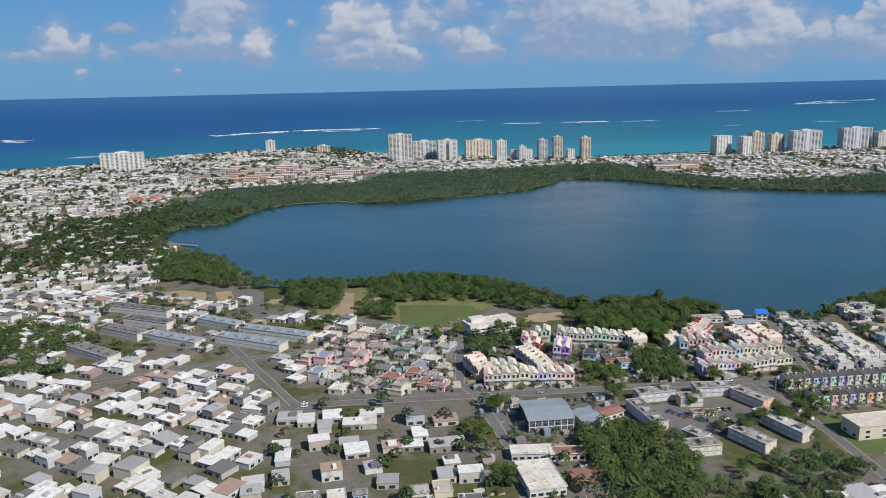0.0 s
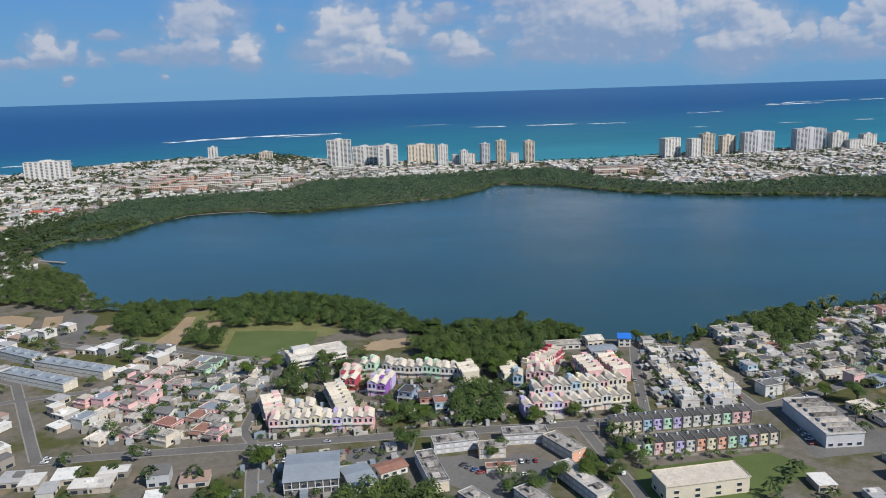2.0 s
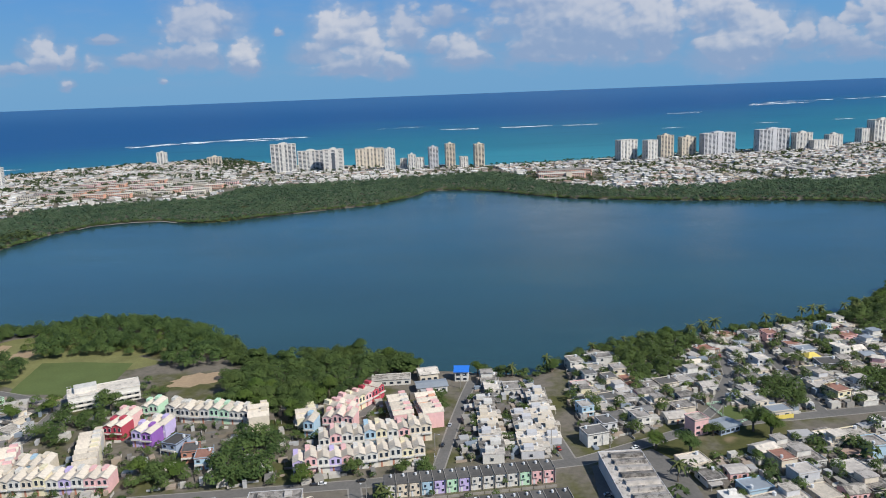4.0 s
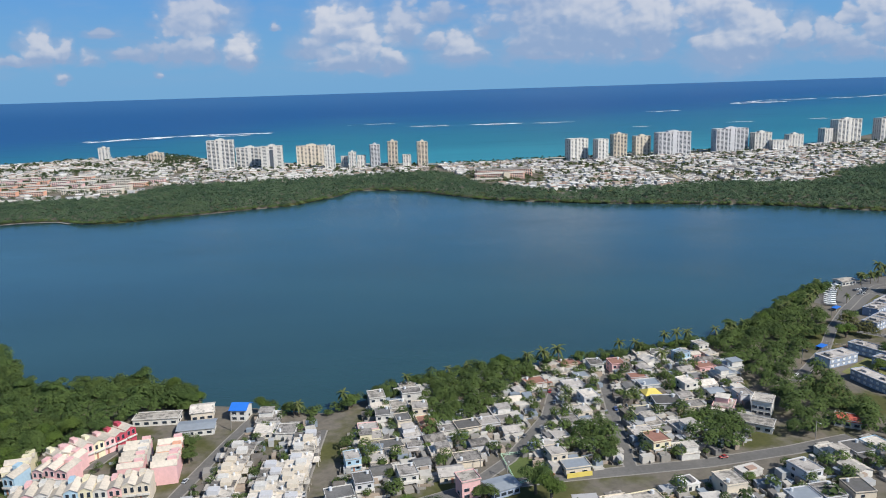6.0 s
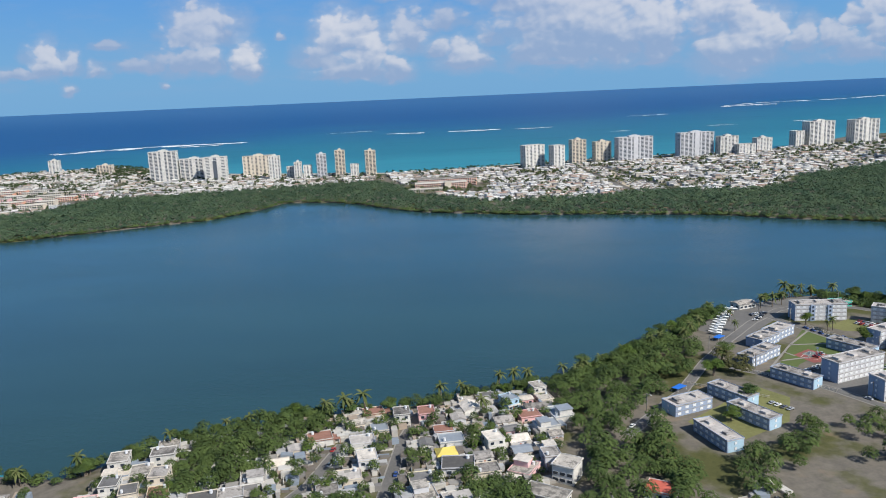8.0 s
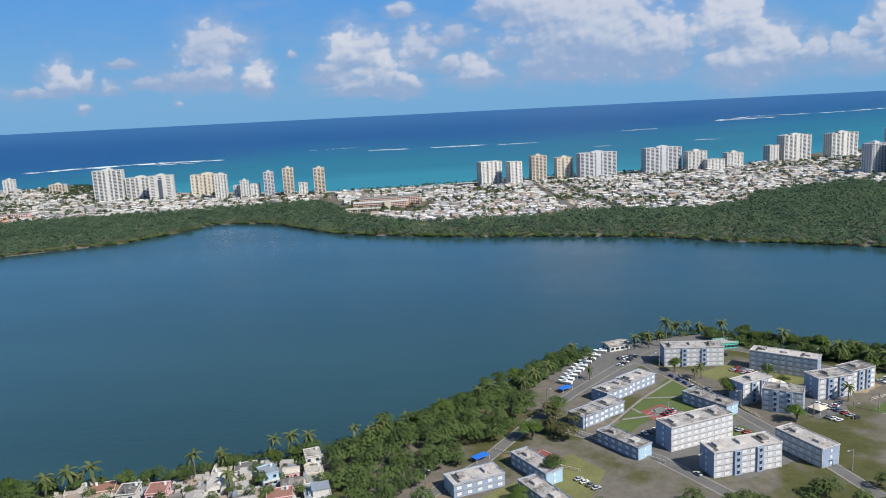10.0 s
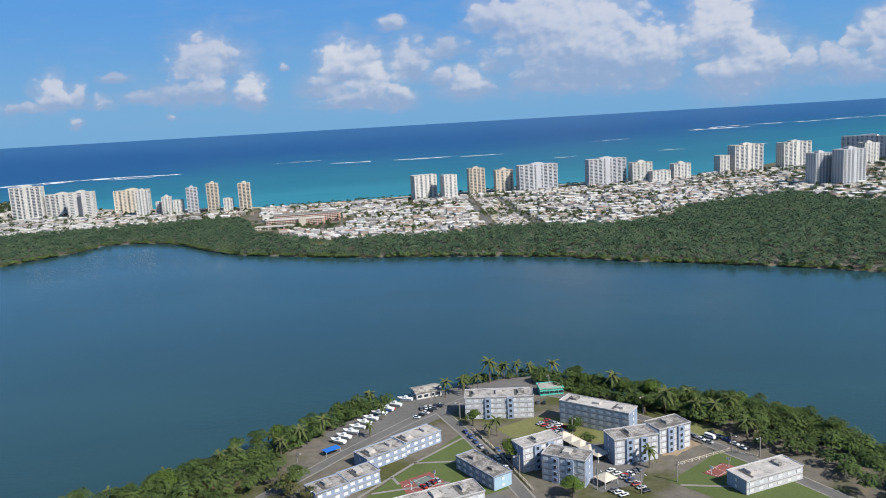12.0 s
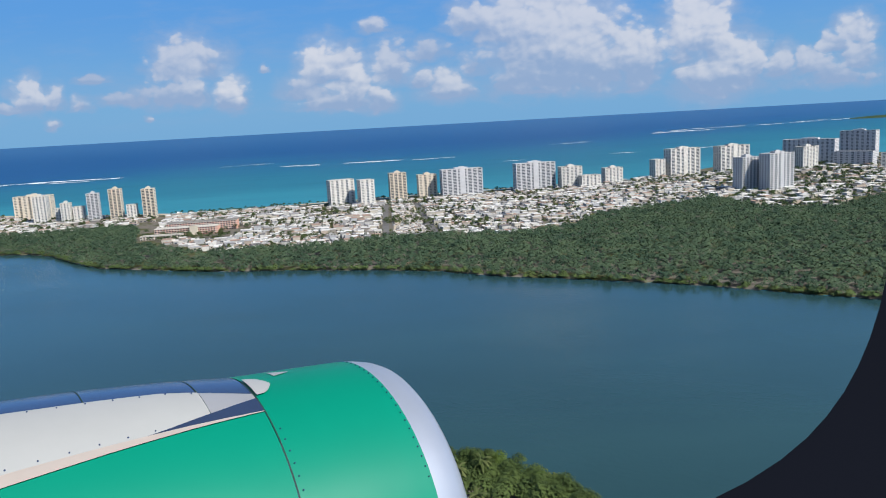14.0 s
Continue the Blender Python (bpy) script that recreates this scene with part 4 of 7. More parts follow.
for rx, ry in ((-318, 716), (-306, 727), (-300, 714)):
    bm_r = bmesh.new()
    for a in (0, 1):
        box(bm_r, -6 + a * 3, -3.5, 2.0 + a * 0.9, 6 - a * 3, 3.5 - a * 1.2, 2.9 + a * 0.7)
    hall = empty("red_roofed_hall", rx, ry, LAND_Z, 20)
    tagged(hall, "low hall under a bright red stepped roof", "hall", "red-roofed halls")
    part("wall", boxes((-5.5, -3.2, -0.2, 5.5, 3.2, 1.997)), CREAM, hall)
    part("roof", bm_r, ORANGE_ROOF, hall)


def jetty(x0, y0, x1, y1, width):
    length = math.hypot(x1 - x0, y1 - y0)
    thing = empty("jetty", x0, y0, 0, math.degrees(math.atan2(y1 - y0, x1 - x0)))
    tagged(thing, "narrow pale concrete jetty on piles in the lagoon", "jetty", "jetties")
    part("deck", boxes((0, -width / 2, 0.55, length, width / 2, 0.8)), CONCRETE, thing)
    for k in range(int(length / 3) + 1):
        part("pile", boxes((k * 3 + 0.1, -0.2, -3, k * 3 + 0.4, 0.2, 0.547)), CONCRETE, thing)


tagged(ribbon("shore_wall", [(-176, 674), (-171, 688), (-143, 700.5), (-116, 700.5), (-102, 691)], 2.6, 0.45, CONCRETE, 0.2, 5, 17), "low pale concrete edge along the lagoon", "shore wall", kind="structure")
jetty(-222, 585, -196, 593, 1.6)
jetty(-214, 520, -188, 510, 2.4)

# ---- roads, lots and open ground near the south shore ----
MAIN_ROAD = [(-60, 239), (-30, 243), (7, 247), (49, 252), (100, 257), (142, 263), (160, 266), (180, 276), (196, 284), (215, 288), (236, 291), (256, 294), (280, 300), (298, 306)]
ROADS = [MAIN_ROAD,
         [(-8, 330), (-5, 306), (-4, 257), (2, 247)], [(3, 245), (6, 229), (11, 209), (14, 181), (18, 130)],
         [(100, 256), (103, 240), (108, 217), (113, 170)], [(121, 261), (125, 287), (129, 311), (132, 326)],
         [(157, 266), (154, 285), (154, 318)], [(195, 284), (206, 298), (219, 324), (224, 345)],
         [(236, 291), (238, 322), (240, 346), (244, 364)], [(300, 345), (322, 372), (337, 397), (352, 418), (368, 438), (384, 453), (402, 459), (415, 451), (426, 440), (437, 428), (447, 412), (457, 397), (468, 378)],
         [(376, 446), (384, 428), (391, 410), (397, 392), (403, 374), (409, 350)], [(344, 392), (354, 383), (366, 372), (378, 352)],
         [(-140, 262), (-90, 285), (-40, 300), (-6, 312)], [(-160, 330), (-100, 300), (-60, 240)], [(80, 300), (88, 312), (98, 322)], [(83, 292), (97, 300), (100, 312)], [(-112, 347), (-100, 342), (-89, 342), (-74, 345), (-62, 340), (-44, 331), (-8, 316)]]
for k, line in enumerate(ROADS):
    wide = 3.9 if line is MAIN_ROAD else 2.9
    tagged(ribbon("pavement", line, wide + 0.9, LAND_Z + 0.03 + k * 0.0005, CONCRETE, 0.04, 8, k), "pale concrete pavement beside a street", "pavement", kind="structure")
    tagged(ribbon("road", line, wide, LAND_Z + 0.06 + k * 0.0005, ASPHALT, 0.03, 8, k), "worn grey asphalt street", "road", kind="structure")


def patch(name, outline, mat, lift, label, category):
    bm = bmesh.new()
    bm.faces.new([bm.verts.new((x, y, LAND_Z + lift)) for x, y in outline])
    bmesh.ops.recalc_face_normals(bm, faces=bm.faces)
    if bm.faces[:][0].normal.z < 0:
        bmesh.ops.reverse_faces(bm, faces=bm.faces[:])
    return tagged(mesh_object(name, bm, mat), label, category, kind="structure")


def oval(x, y, a, b, turn, n_p=28):
    c, s = math.cos(radians(turn)), math.sin(radians(turn))
    return [(x + a * math.cos(q) * c - b * math.sin(q) * s, y + a * math.cos(q) * s + b * math.sin(q) * c) for q in (k * math.tau / n_p for k in range(n_p))]


def uneven(x, y, a, b, turn, seed):
    """A worn, irregular outline."""
    rng = random.Random(seed)
    return [(x + (u - x) * k, y + (v - y) * k) for (u, v), k in ((p, rng.uniform(0.65, 1.15)) for p in oval(x, y, a, b, turn, 22))]


patch("burial_ground", VAULTS, SAND, 0.03, "pale bare ground between rows of vaults", "ground")
patch("sports_field", [(-35, 357), (-31, 326), (-12, 324), (4, 322), (2, 354), (-20, 357)], GRASS, 0.02, "mown green sports field", "field")
patch("infield", uneven(-14, 320, 10, 2.0, 5, 5), SOIL, 0.024, "bare sandy infield beside the sports field", "ground")
patch("bare_hill", uneven(34, 335, 11, 7, 30, 6), SOIL, 0.02, "bare brown soil slope near the shore", "ground")
patch("bare_hill", [(-65, 381), (-60, 380), (-57, 358), (-55, 342), (-54, 322), (-61, 314), (-64, 318), (-61, 332), (-66, 346), (-64, 358)], SOIL, 0.02, "bare brown soil track through the park", "ground")
patch("bare_hill", [(-163, 387), (-154, 391), (-140, 386), (-134, 370), (-145, 367), (-156, 373)], SOIL, 0.02, "bare brown building plot", "ground")
patch("bare_hill", [(-135, 386), (-127, 388), (-120, 372), (-125, 363)], SOIL, 0.02, "bare brown soil plot near the shore", "ground")
patch("bare_hill", uneven(-97, 367, 6, 5, 20, 12), SOIL, 0.023, "bare sandy patch in the park", "ground")
patch("bare_hill", uneven(-49, 368, 5, 6, 10, 13), SOIL, 0.023, "bare sandy patch in the park", "ground")
patch("parking_lot", [(-122, 381), (-117, 391), (-109, 386), (-102, 361), (-99, 347), (-112, 352), (-121, 363)], ASPHALT, 0.026, "grey asphalt parking lot", "parking lot")
patch("park_lawn", uneven(-40, 362, 58, 30, 0, 14), DRY_GRASS, 0.012, "rough grass of the lakeside park", "lawn")
patch("parking_lot", [(345, 431), (352, 445), (370, 459), (392, 468), (408, 472), (412, 458), (400, 456), (385, 448), (368, 430), (356, 416)], ASPHALT, 0.028, "wide grey asphalt lot by the boat ramp", "parking lot")
patch("parking_lot", [(405, 430), (412, 436), (424, 428), (430, 414), (424, 396), (414, 392), (408, 404)], ASPHALT, 0.028, "grey asphalt lot between apartment blocks", "parking lot")
patch("parking_lot", [(57, 237), (68, 239), (82, 238), (91, 231), (83, 212), (70, 214), (60, 222)], ASPHALT, 0.028, "grey asphalt courtyard lot", "parking lot")
patch("parking_lot", [(4, 234), (14, 238), (50, 248), (48, 226), (34, 218), (12, 216)], ASPHALT, 0.028, "grey asphalt yard round a warehouse", "parking lot")
patch("parking_lot", [(162, 263), (180, 272), (186, 262), (186, 236), (160, 232)], ASPHALT, 0.027, "grey asphalt yard beside a warehouse", "parking lot")
patch("parking_lot", [(362, 383), (372, 390), (384, 398), (396, 390), (404, 372), (384, 360), (368, 368)], ASPHALT, 0.027, "grey asphalt lot between apartment blocks", "parking lot")
patch("lawn", [(352, 386), (360, 393), (372, 412), (383, 428), (388, 412), (394, 396), (386, 392), (378, 402), (366, 392), (360, 384)], GRASS, 0.03, "green lawn crossed by paths", "lawn")
patch("lawn", [(405, 438), (392, 430), (396, 424), (416, 418), (436, 420), (430, 428), (415, 434)], DRY_GRASS, 0.03, "dry lawn round an apartment block", "lawn")
patch("lawn", [(430, 396), (447, 411), (456, 398), (462, 384), (444, 380)], GRASS, 0.03, "green play field behind a white fence", "lawn")
patch("lawn", [(318, 352), (330, 362), (345, 376), (352, 366), (345, 350), (326, 338)], DRY_GRASS, 0.03, "dry lawn between low blue flats", "lawn")
patch("lawn", [(385, 384), (392, 390), (400, 376), (394, 370)], GRASS, 0.032, "small green lawn", "lawn")
patch("play_field", [(204, 300), (213, 301), (215, 290), (207, 285)], GRASS, 0.032, "small fenced green play yard", "lawn")
patch("lawn", [(110, 228), (150, 236), (158, 226), (120, 200), (108, 205)], GRASS, 0.02, "grass round the long white hall", "lawn")
patch("bare_yard", uneven(437, 415, 8, 5, 40, 9), SOIL, 0.034, "worn brown earth and dry grass beside the flats", "ground")
patch("bare_yard", uneven(424, 418, 7, 4, -30, 10), DRY_GRASS, 0.034, "dry grass beside the flats", "ground")
patch("bare_yard", uneven(445, 424, 9, 4, -50, 11), DRY_GRASS, 0.022, "dry grass strip under the shore trees", "ground")
patch("play_court", [(368, 401), (375, 406), (379, 400), (377, 394), (371, 393)], COURT_RED, 0.04, "dull red basketball court", "court")
patch("play_court", [(371, 402), (375, 404), (377, 400), (373, 398)], COURT_GREEN, 0.046, "grey-green centre of the basketball court", "court")
patch("play_court", [(438.5, 399.2), (444.6, 404.0), (447.2, 401.4), (441.5, 396.7)], COURT_RED, 0.04, "dull red basketball court", "court")
patch("play_court", [(331, 376), (338, 379), (343, 373), (336, 370)], COURT_RED, 0.04, "dull red play court with green edge", "court")
for line in ([(356, 390), (371, 411), (385, 427)], [(362, 396), (380, 400)], [(371, 411), (385, 411)], [(366, 404), (368, 400)], [(432, 394), (444, 392), (452, 396)]):
    tagged(ribbon("footpath", line, 0.8, LAND_Z + 0.05, CONCRETE, 0.05, 4), "pale concrete footpath across a lawn", "path", kind="structure")


# ---- building kit ----
WINDOW_MESH = {}


def window_part(parent, x, y, z, w, h, side, glass=None):
    """One framed window on a wall; side: degrees its face turns from south."""
    key = (round(w, 2), round(h, 2), glass)
    if key not in WINDOW_MESH:
        bm = boxes((-w / 2 - 0.05, -0.08, -0.05, w / 2 + 0.05, 0.02, h + 0.05))
        for face in bm.faces:
            face.material_index = 1
        front = [face for face in bm.faces if face.calc_center_median().y < -0.07]
        bmesh.ops.inset_region(bm, faces=front, thickness=0.10 if glass else 0.05, depth=-0.05)
        for face in front:
            face.material_index = 0
        data = bpy.data.meshes.new("window")
        bm.to_mesh(data)
        bm.free()
        data.materials.append(glass or GLASS_AND_SHADE)
        # slate border paints the dark gaps and the shadow round the louvres
        data.materials.append(ROOF_SLATE_AND_SHADE if glass else SHUTTER)
        WINDOW_MESH[key] = data
    ob = new("window", WINDOW_MESH[key])
    ob.parent = parent
    ob.matrix_basis = pose(x, y, z, 0, 0, side)
    return ob


def ring(w, d, z0, z1, t):
    """A parapet round a roof."""
    return boxes((-w, -d, z0, w, -d + t, z1), (-w, d - t, z0, w, d, z1), (-w, -d + t, z0, -w + t, d - t, z1), (w - t, -d + t, z0, w, d - t, z1))


def drum(bm, x, y, z, r, h, sides=10):
    low = [bm.verts.new((x + r * math.cos(k * math.tau / sides), y + r * math.sin(k * math.tau / sides), z)) for k in range(sides)]
    top = [bm.verts.new((v.co.x, v.co.y, z + h)) for v in low]
    for k in range(sides):
        bm.faces.new((low[k], low[(k + 1) % sides], top[(k + 1) % sides], top[k]))
    bm.faces.new(top)
    return bm


def gable(w, d, z, rise, over=0.25, thick=0.1):
    """A pitched roof with its ridge along x."""
    bm = bmesh.new()
    prof = [(-d - over, z), (0, z + rise), (d + over, z), (d + over, z + thick), (0, z + rise + thick), (-d - over, z + thick)]
    ends = [[bm.verts.new((x, y, zz)) for y, zz in prof] for x in (-w - over, w + over)]
    for k in range(6):
        bm.faces.new((ends[0][k], ends[0][(k + 1) % 6], ends[1][(k + 1) % 6], ends[1][k]))
    for e, flip in ((ends[0], 1), (ends[1], -1)):
        for quad in ((0, 1, 4, 5), (1, 2, 3, 4)):
            bm.faces.new([e[q] for q in quad][::flip])
    bmesh.ops.recalc_face_normals(bm, faces=bm.faces[:])
    return bm


def gable_wall(w, d, h, rise):
    """Walls that rise into gables at both ends."""
    bm = bmesh.new()
    a = [bm.verts.new(p) for p in ((-w, -d, -0.3), (w, -d, -0.3), (w, d, -0.3), (-w, d, -0.3), (-w, -d, h), (w, -d, h), (w, d, h), (-w, d, h), (-w, 0, h + rise), (w, 0, h + rise))]
    for f in ((0, 1, 5, 4), (2, 3, 7, 6), (1, 2, 6, 9, 5), (3, 0, 4, 8, 7), (4, 5, 9, 8), (7, 8, 9, 6)):
        bm.faces.new([a[k] for k in f])
    return bm


STOREY = 1.55


def house_shell(w, d, storeys, roof_mat, wall_mat, tank=True, carport=True, porch=False, step_back=False):
    """A flat-roofed concrete house."""
    thing = empty("house")
    hw, hd, h = w / 2, d / 2, storeys * STOREY
    part("wall", boxes((-hw, -hd, -0.3, hw, hd, h)), wall_mat, thing)
    part("roof", boxes((-hw - 0.18, -hd - 0.18, h + 0.003, hw + 0.18, hd + 0.18, h + 0.15)), roof_mat, thing)
    part("parapet", ring(hw + 0.1, hd + 0.1, h + 0.153, h + 0.34, 0.12), wall_mat, thing)
    for f in range(storeys):
        z = f * STOREY + 0.55
        for x in (-hw * 0.55, hw * 0.5):
            window_part(thing, x, -hd, z, 0.9, 0.6, 0)
        window_part(thing, hw, hd * 0.3, z, 0.9, 0.6, 90)
        window_part(thing, -hw, hd * 0.3, z, 0.9, 0.6, 270)
    if storeys > 1:
        part("door", boxes((-0.28, -hd - 0.05, 0, 0.28, -hd + 0.02, 1.15)), BRICK_RED, thing, "dark painted door")
    if carport:
        part("carport", boxes((-hw - 0.1, -hd - 2.0, 1.32, hw * 0.35, -hd - 0.19, 1.45), (-hw, -hd - 1.95, -0.3, -hw + 0.14, -hd - 1.8, 1.317), (hw * 0.3 - 0.14, -hd - 1.95, -0.3, hw * 0.3, -hd - 1.8, 1.317)), roof_mat, thing)
    if porch:
        part("balcony", boxes((-hw, -hd - 0.9, STOREY - 0.1, hw, -hd - 0.003, STOREY), (-hw, -hd - 0.9, STOREY + 0.001, hw, -hd - 0.82, STOREY + 0.4), (-hw, -hd - 0.9, -0.3, -hw + 0.12, -hd - 0.78, STOREY - 0.103), (hw - 0.12, -hd - 0.9, -0.3, hw, -hd - 0.78, STOREY - 0.103)), WHITE, thing, "white front balcony")
    if step_back:
        part("roof_room", boxes((-hw * 0.9, -hd * 0.1, h + 0.154, hw * 0.4, hd * 0.85, h + 1.5)), wall_mat, thing)
        part("roof_room_roof", boxes((-hw * 0.98, -hd * 0.18, h + 1.503, hw * 0.48, hd * 0.92, h + 1.62)), roof_mat, thing)
    if tank:
        part("water_tank", drum(bmesh.new(), hw * 0.6, hd * 0.55, h + 0.153, 0.4, 0.7), SHUTTER, thing, "pale round water tank")
    return thing


def house_gable(w, d, roof_mat, wall_mat, rise=0.9):
    thing = empty("house")
    hw, hd, h = w / 2, d / 2, 1.6
    part("wall", gable_wall(hw, hd, h, rise), wall_mat, thing)
    part("roof", gable(hw, hd, h + 0.01, rise), roof_mat, thing)
    for x in (-hw * 0.5, hw * 0.5):
        window_part(thing, x, -hd, 0.55, 0.8, 0.6, 0)
    for side, x in ((90, hw), (270, -hw)):
        window_part(thing, x, 0, 0.55, 0.8, 0.6, side)
    part("door", boxes((-0.28, -hd - 0.05, 0, 0.28, -hd + 0.02, 1.15)), BRICK_RED, thing, "dark painted door")
    return thing


def hip_house(w, d, roof_mat, wall_mat):
    thing = empty("house")
    hw, hd, h = w / 2, d / 2, 1.7
    part("wall", boxes((-hw, -hd, -0.3, hw, hd, h)), wall_mat, thing)
    bm = bmesh.new()
    low = [bm.verts.new((sx * (hw + 0.3), sy * (hd + 0.3), h + 0.003)) for sx, sy in ((-1, -1), (1, -1), (1, 1), (-1, 1))]
    tip = [bm.verts.new((-hw * 0.3, 0, h + 1.3)), bm.verts.new((hw * 0.3, 0, h + 1.3))]
    for f in ((low[0], low[1], tip[1], tip[0]), (low[1], low[2], tip[1]), (low[2], low[3], tip[0], tip[1]), (low[3], low[0], tip[0]), tuple(low[::-1])):
        bm.faces.new(f)
    part("roof", bm, roof_mat, thing)
    for x in (-hw * 0.5, hw * 0.5):
        window_part(thing, x, -hd, 0.55, 0.8, 0.6, 0)
    window_part(thing, hw, 0, 0.55, 0.8, 0.6, 90)
    part("door", boxes((-0.28, -hd - 0.05, 0, 0.28, -hd + 0.02, 1.15)), BRICK_RED, thing, "dark painted door")
    return thing


STOCK = {}


def place(kind, builder, x, y, turn, z=LAND_Z, scale=(1, 1, 1), wall=None, roof=None, label="", category="", group=""):
    """The first of a kind is built, the others are copies; walls and roofs may be painted anew."""
    if kind in STOCK:
        ob = copy_thing(STOCK[kind], pose(x, y, z, 0, 0, turn))
    else:
        ob = STOCK[kind] = builder()
    ob.matrix_basis = pose(x, y, z, 0, 0, turn) @ Matrix.Diagonal((*scale, 1))
    for child in ob.children:
        base = child.name.split(".")[0]
        paint = wall if base in ("wall", "parapet", "roof_room", "bay") else roof if base in ("roof", "carport", "roof_room_roof") else None
        if paint:
            child.material_slots[0].link = "OBJECT"
            child.material_slots[0].material = paint
    tagged(ob, label, category, group)
    return ob


HOUSE_KINDS = {
    "flat": lambda: house_shell(5.4, 6.4, 1, ROOF_PALE, WHITE),
    "flat_wide": lambda: house_shell(6.6, 5.4, 1, ROOF_GREY, CREAM, True, False),
    "double": lambda: house_shell(5.0, 6.2, 2, ROOF_GREY, WHITE, True, False, True),
    "stepped": lambda: house_shell(5.6, 7.0, 1, ROOF_PALE, WHITE, True, True, False, True),
    "pitched": lambda: house_gable(6.0, 5.0, METAL_ROOF, WHITE),
    "shack": lambda: house_gable(4.4, 3.8, METAL_ROOF, CREAM, 0.4),
}
KIND_NOTE = {"flat": "flat-roofed house with a carport", "flat_wide": "low concrete house", "double": "two-storey house with a balcony",
             "stepped": "concrete house with a rooftop room", "pitched": "small house under a pitched roof", "shack": "small house under a low roof"}
WALL_NOTE = {WHITE: "white", CREAM: "cream", GREY_WALL: "grey", PINK: "pink", SALMON: "salmon", MINT: "mint green", PALE_YELLOW: "pale yellow", SKY_BLUE: "light blue", LILAC: "lilac", PURPLE: "purple", CRIMSON: "crimson", TURQUOISE: "turquoise", BLUE_WALL: "slate-blue", BRICK_RED: "brick-red", YELLOW: "bright yellow"}
ROOF_NOTE = {ROOF_CREAM: "cream roof", ROOF_SLATE_AND_SHADE: "slate-grey roof", ROOF_PALE: "pale roof", ROOF_GREY: "grey stained roof", ROOF_DARK_AND_SHADE: "dark roof", METAL_ROOF: "grey metal roof", RUST_ROOF: "rusty red roof", ORANGE_ROOF: "orange roof", BLUE_ROOF: "bright blue roof", YELLOW: "yellow roof"}
TAKEN = []


def house(kind, x, y, turn, wall=WHITE, roof=ROOF_PALE, size=1.0, group="lakeside houses"):
    TAKEN.append((x, y, 4.2 * size))
    sx = size
    return place(kind, HOUSE_KINDS[kind], x, y, turn, LAND_Z, (sx, sx, 1.12 * (0.5 + 0.5 * sx)), wall, roof, f"{WALL_NOTE[wall]} {KIND_NOTE[kind]}, {ROOF_NOTE[roof]}", "house", group)


def far_from_roads(x, y, gap):
    best = 1e9
    for line in ROADS:
        for (xa, ya), (xb, yb) in zip(line, line[1:]):
            dx, dy = xb - xa, yb - ya
            s = min(1, max(0, ((x - xa) * dx + (y - ya) * dy) / (dx * dx + dy * dy)))
            best = min(best, math.hypot(x - xa - s * dx, y - ya - s * dy))
    return best > gap


def free(x, y, r):
    return all(math.hypot(x - a, y - b) > r + c for a, b, c in TAKEN)


def house_field(poly, turn, lot, seed, kinds, walls, roofs, keep=0.9, size=(0.85, 1.1), group="lakeside houses", avoid=(), most=999):
    """Houses in rough rows over an outline, clear of roads and of what stands there."""
    rng = random.Random(seed)
    c, s = math.cos(radians(turn)), math.sin(radians(turn))
    mx, my = sum(p[0] for p in poly) / len(poly), sum(p[1] for p in poly) / len(poly)
    reach = max(math.hypot(p[0] - mx, p[1] - my) for p in poly)
    n_u, n_v = int(reach / lot[0]) + 1, int(reach / lot[1]) + 1
    made = 0
    for j in range(-n_v, n_v + 1):
        for i in range(-n_u, n_u + 1):
            u, v = i * lot[0] + rng.uniform(-0.7, 0.7), j * lot[1] + rng.uniform(-0.8, 0.8)
            x, y = mx + u * c - v * s, my + u * s + v * c
            big = rng.uniform(*size)
            if rng.random() > keep or not bool(inside(poly, x, y)) or any(bool(inside(a, x, y)) for a in avoid):
                continue
            if not far_from_roads(x, y, 4.6) or not free(x, y, 2.2 * big) or made >= most:
                continue
            face = turn + rng.choice((0, 0, 180, 90)) + rng.gauss(0, 3)
            house(rng.choice(kinds), x, y, face, rng.choice(walls), rng.choice(roofs), big, group)
            made += 1
    return made


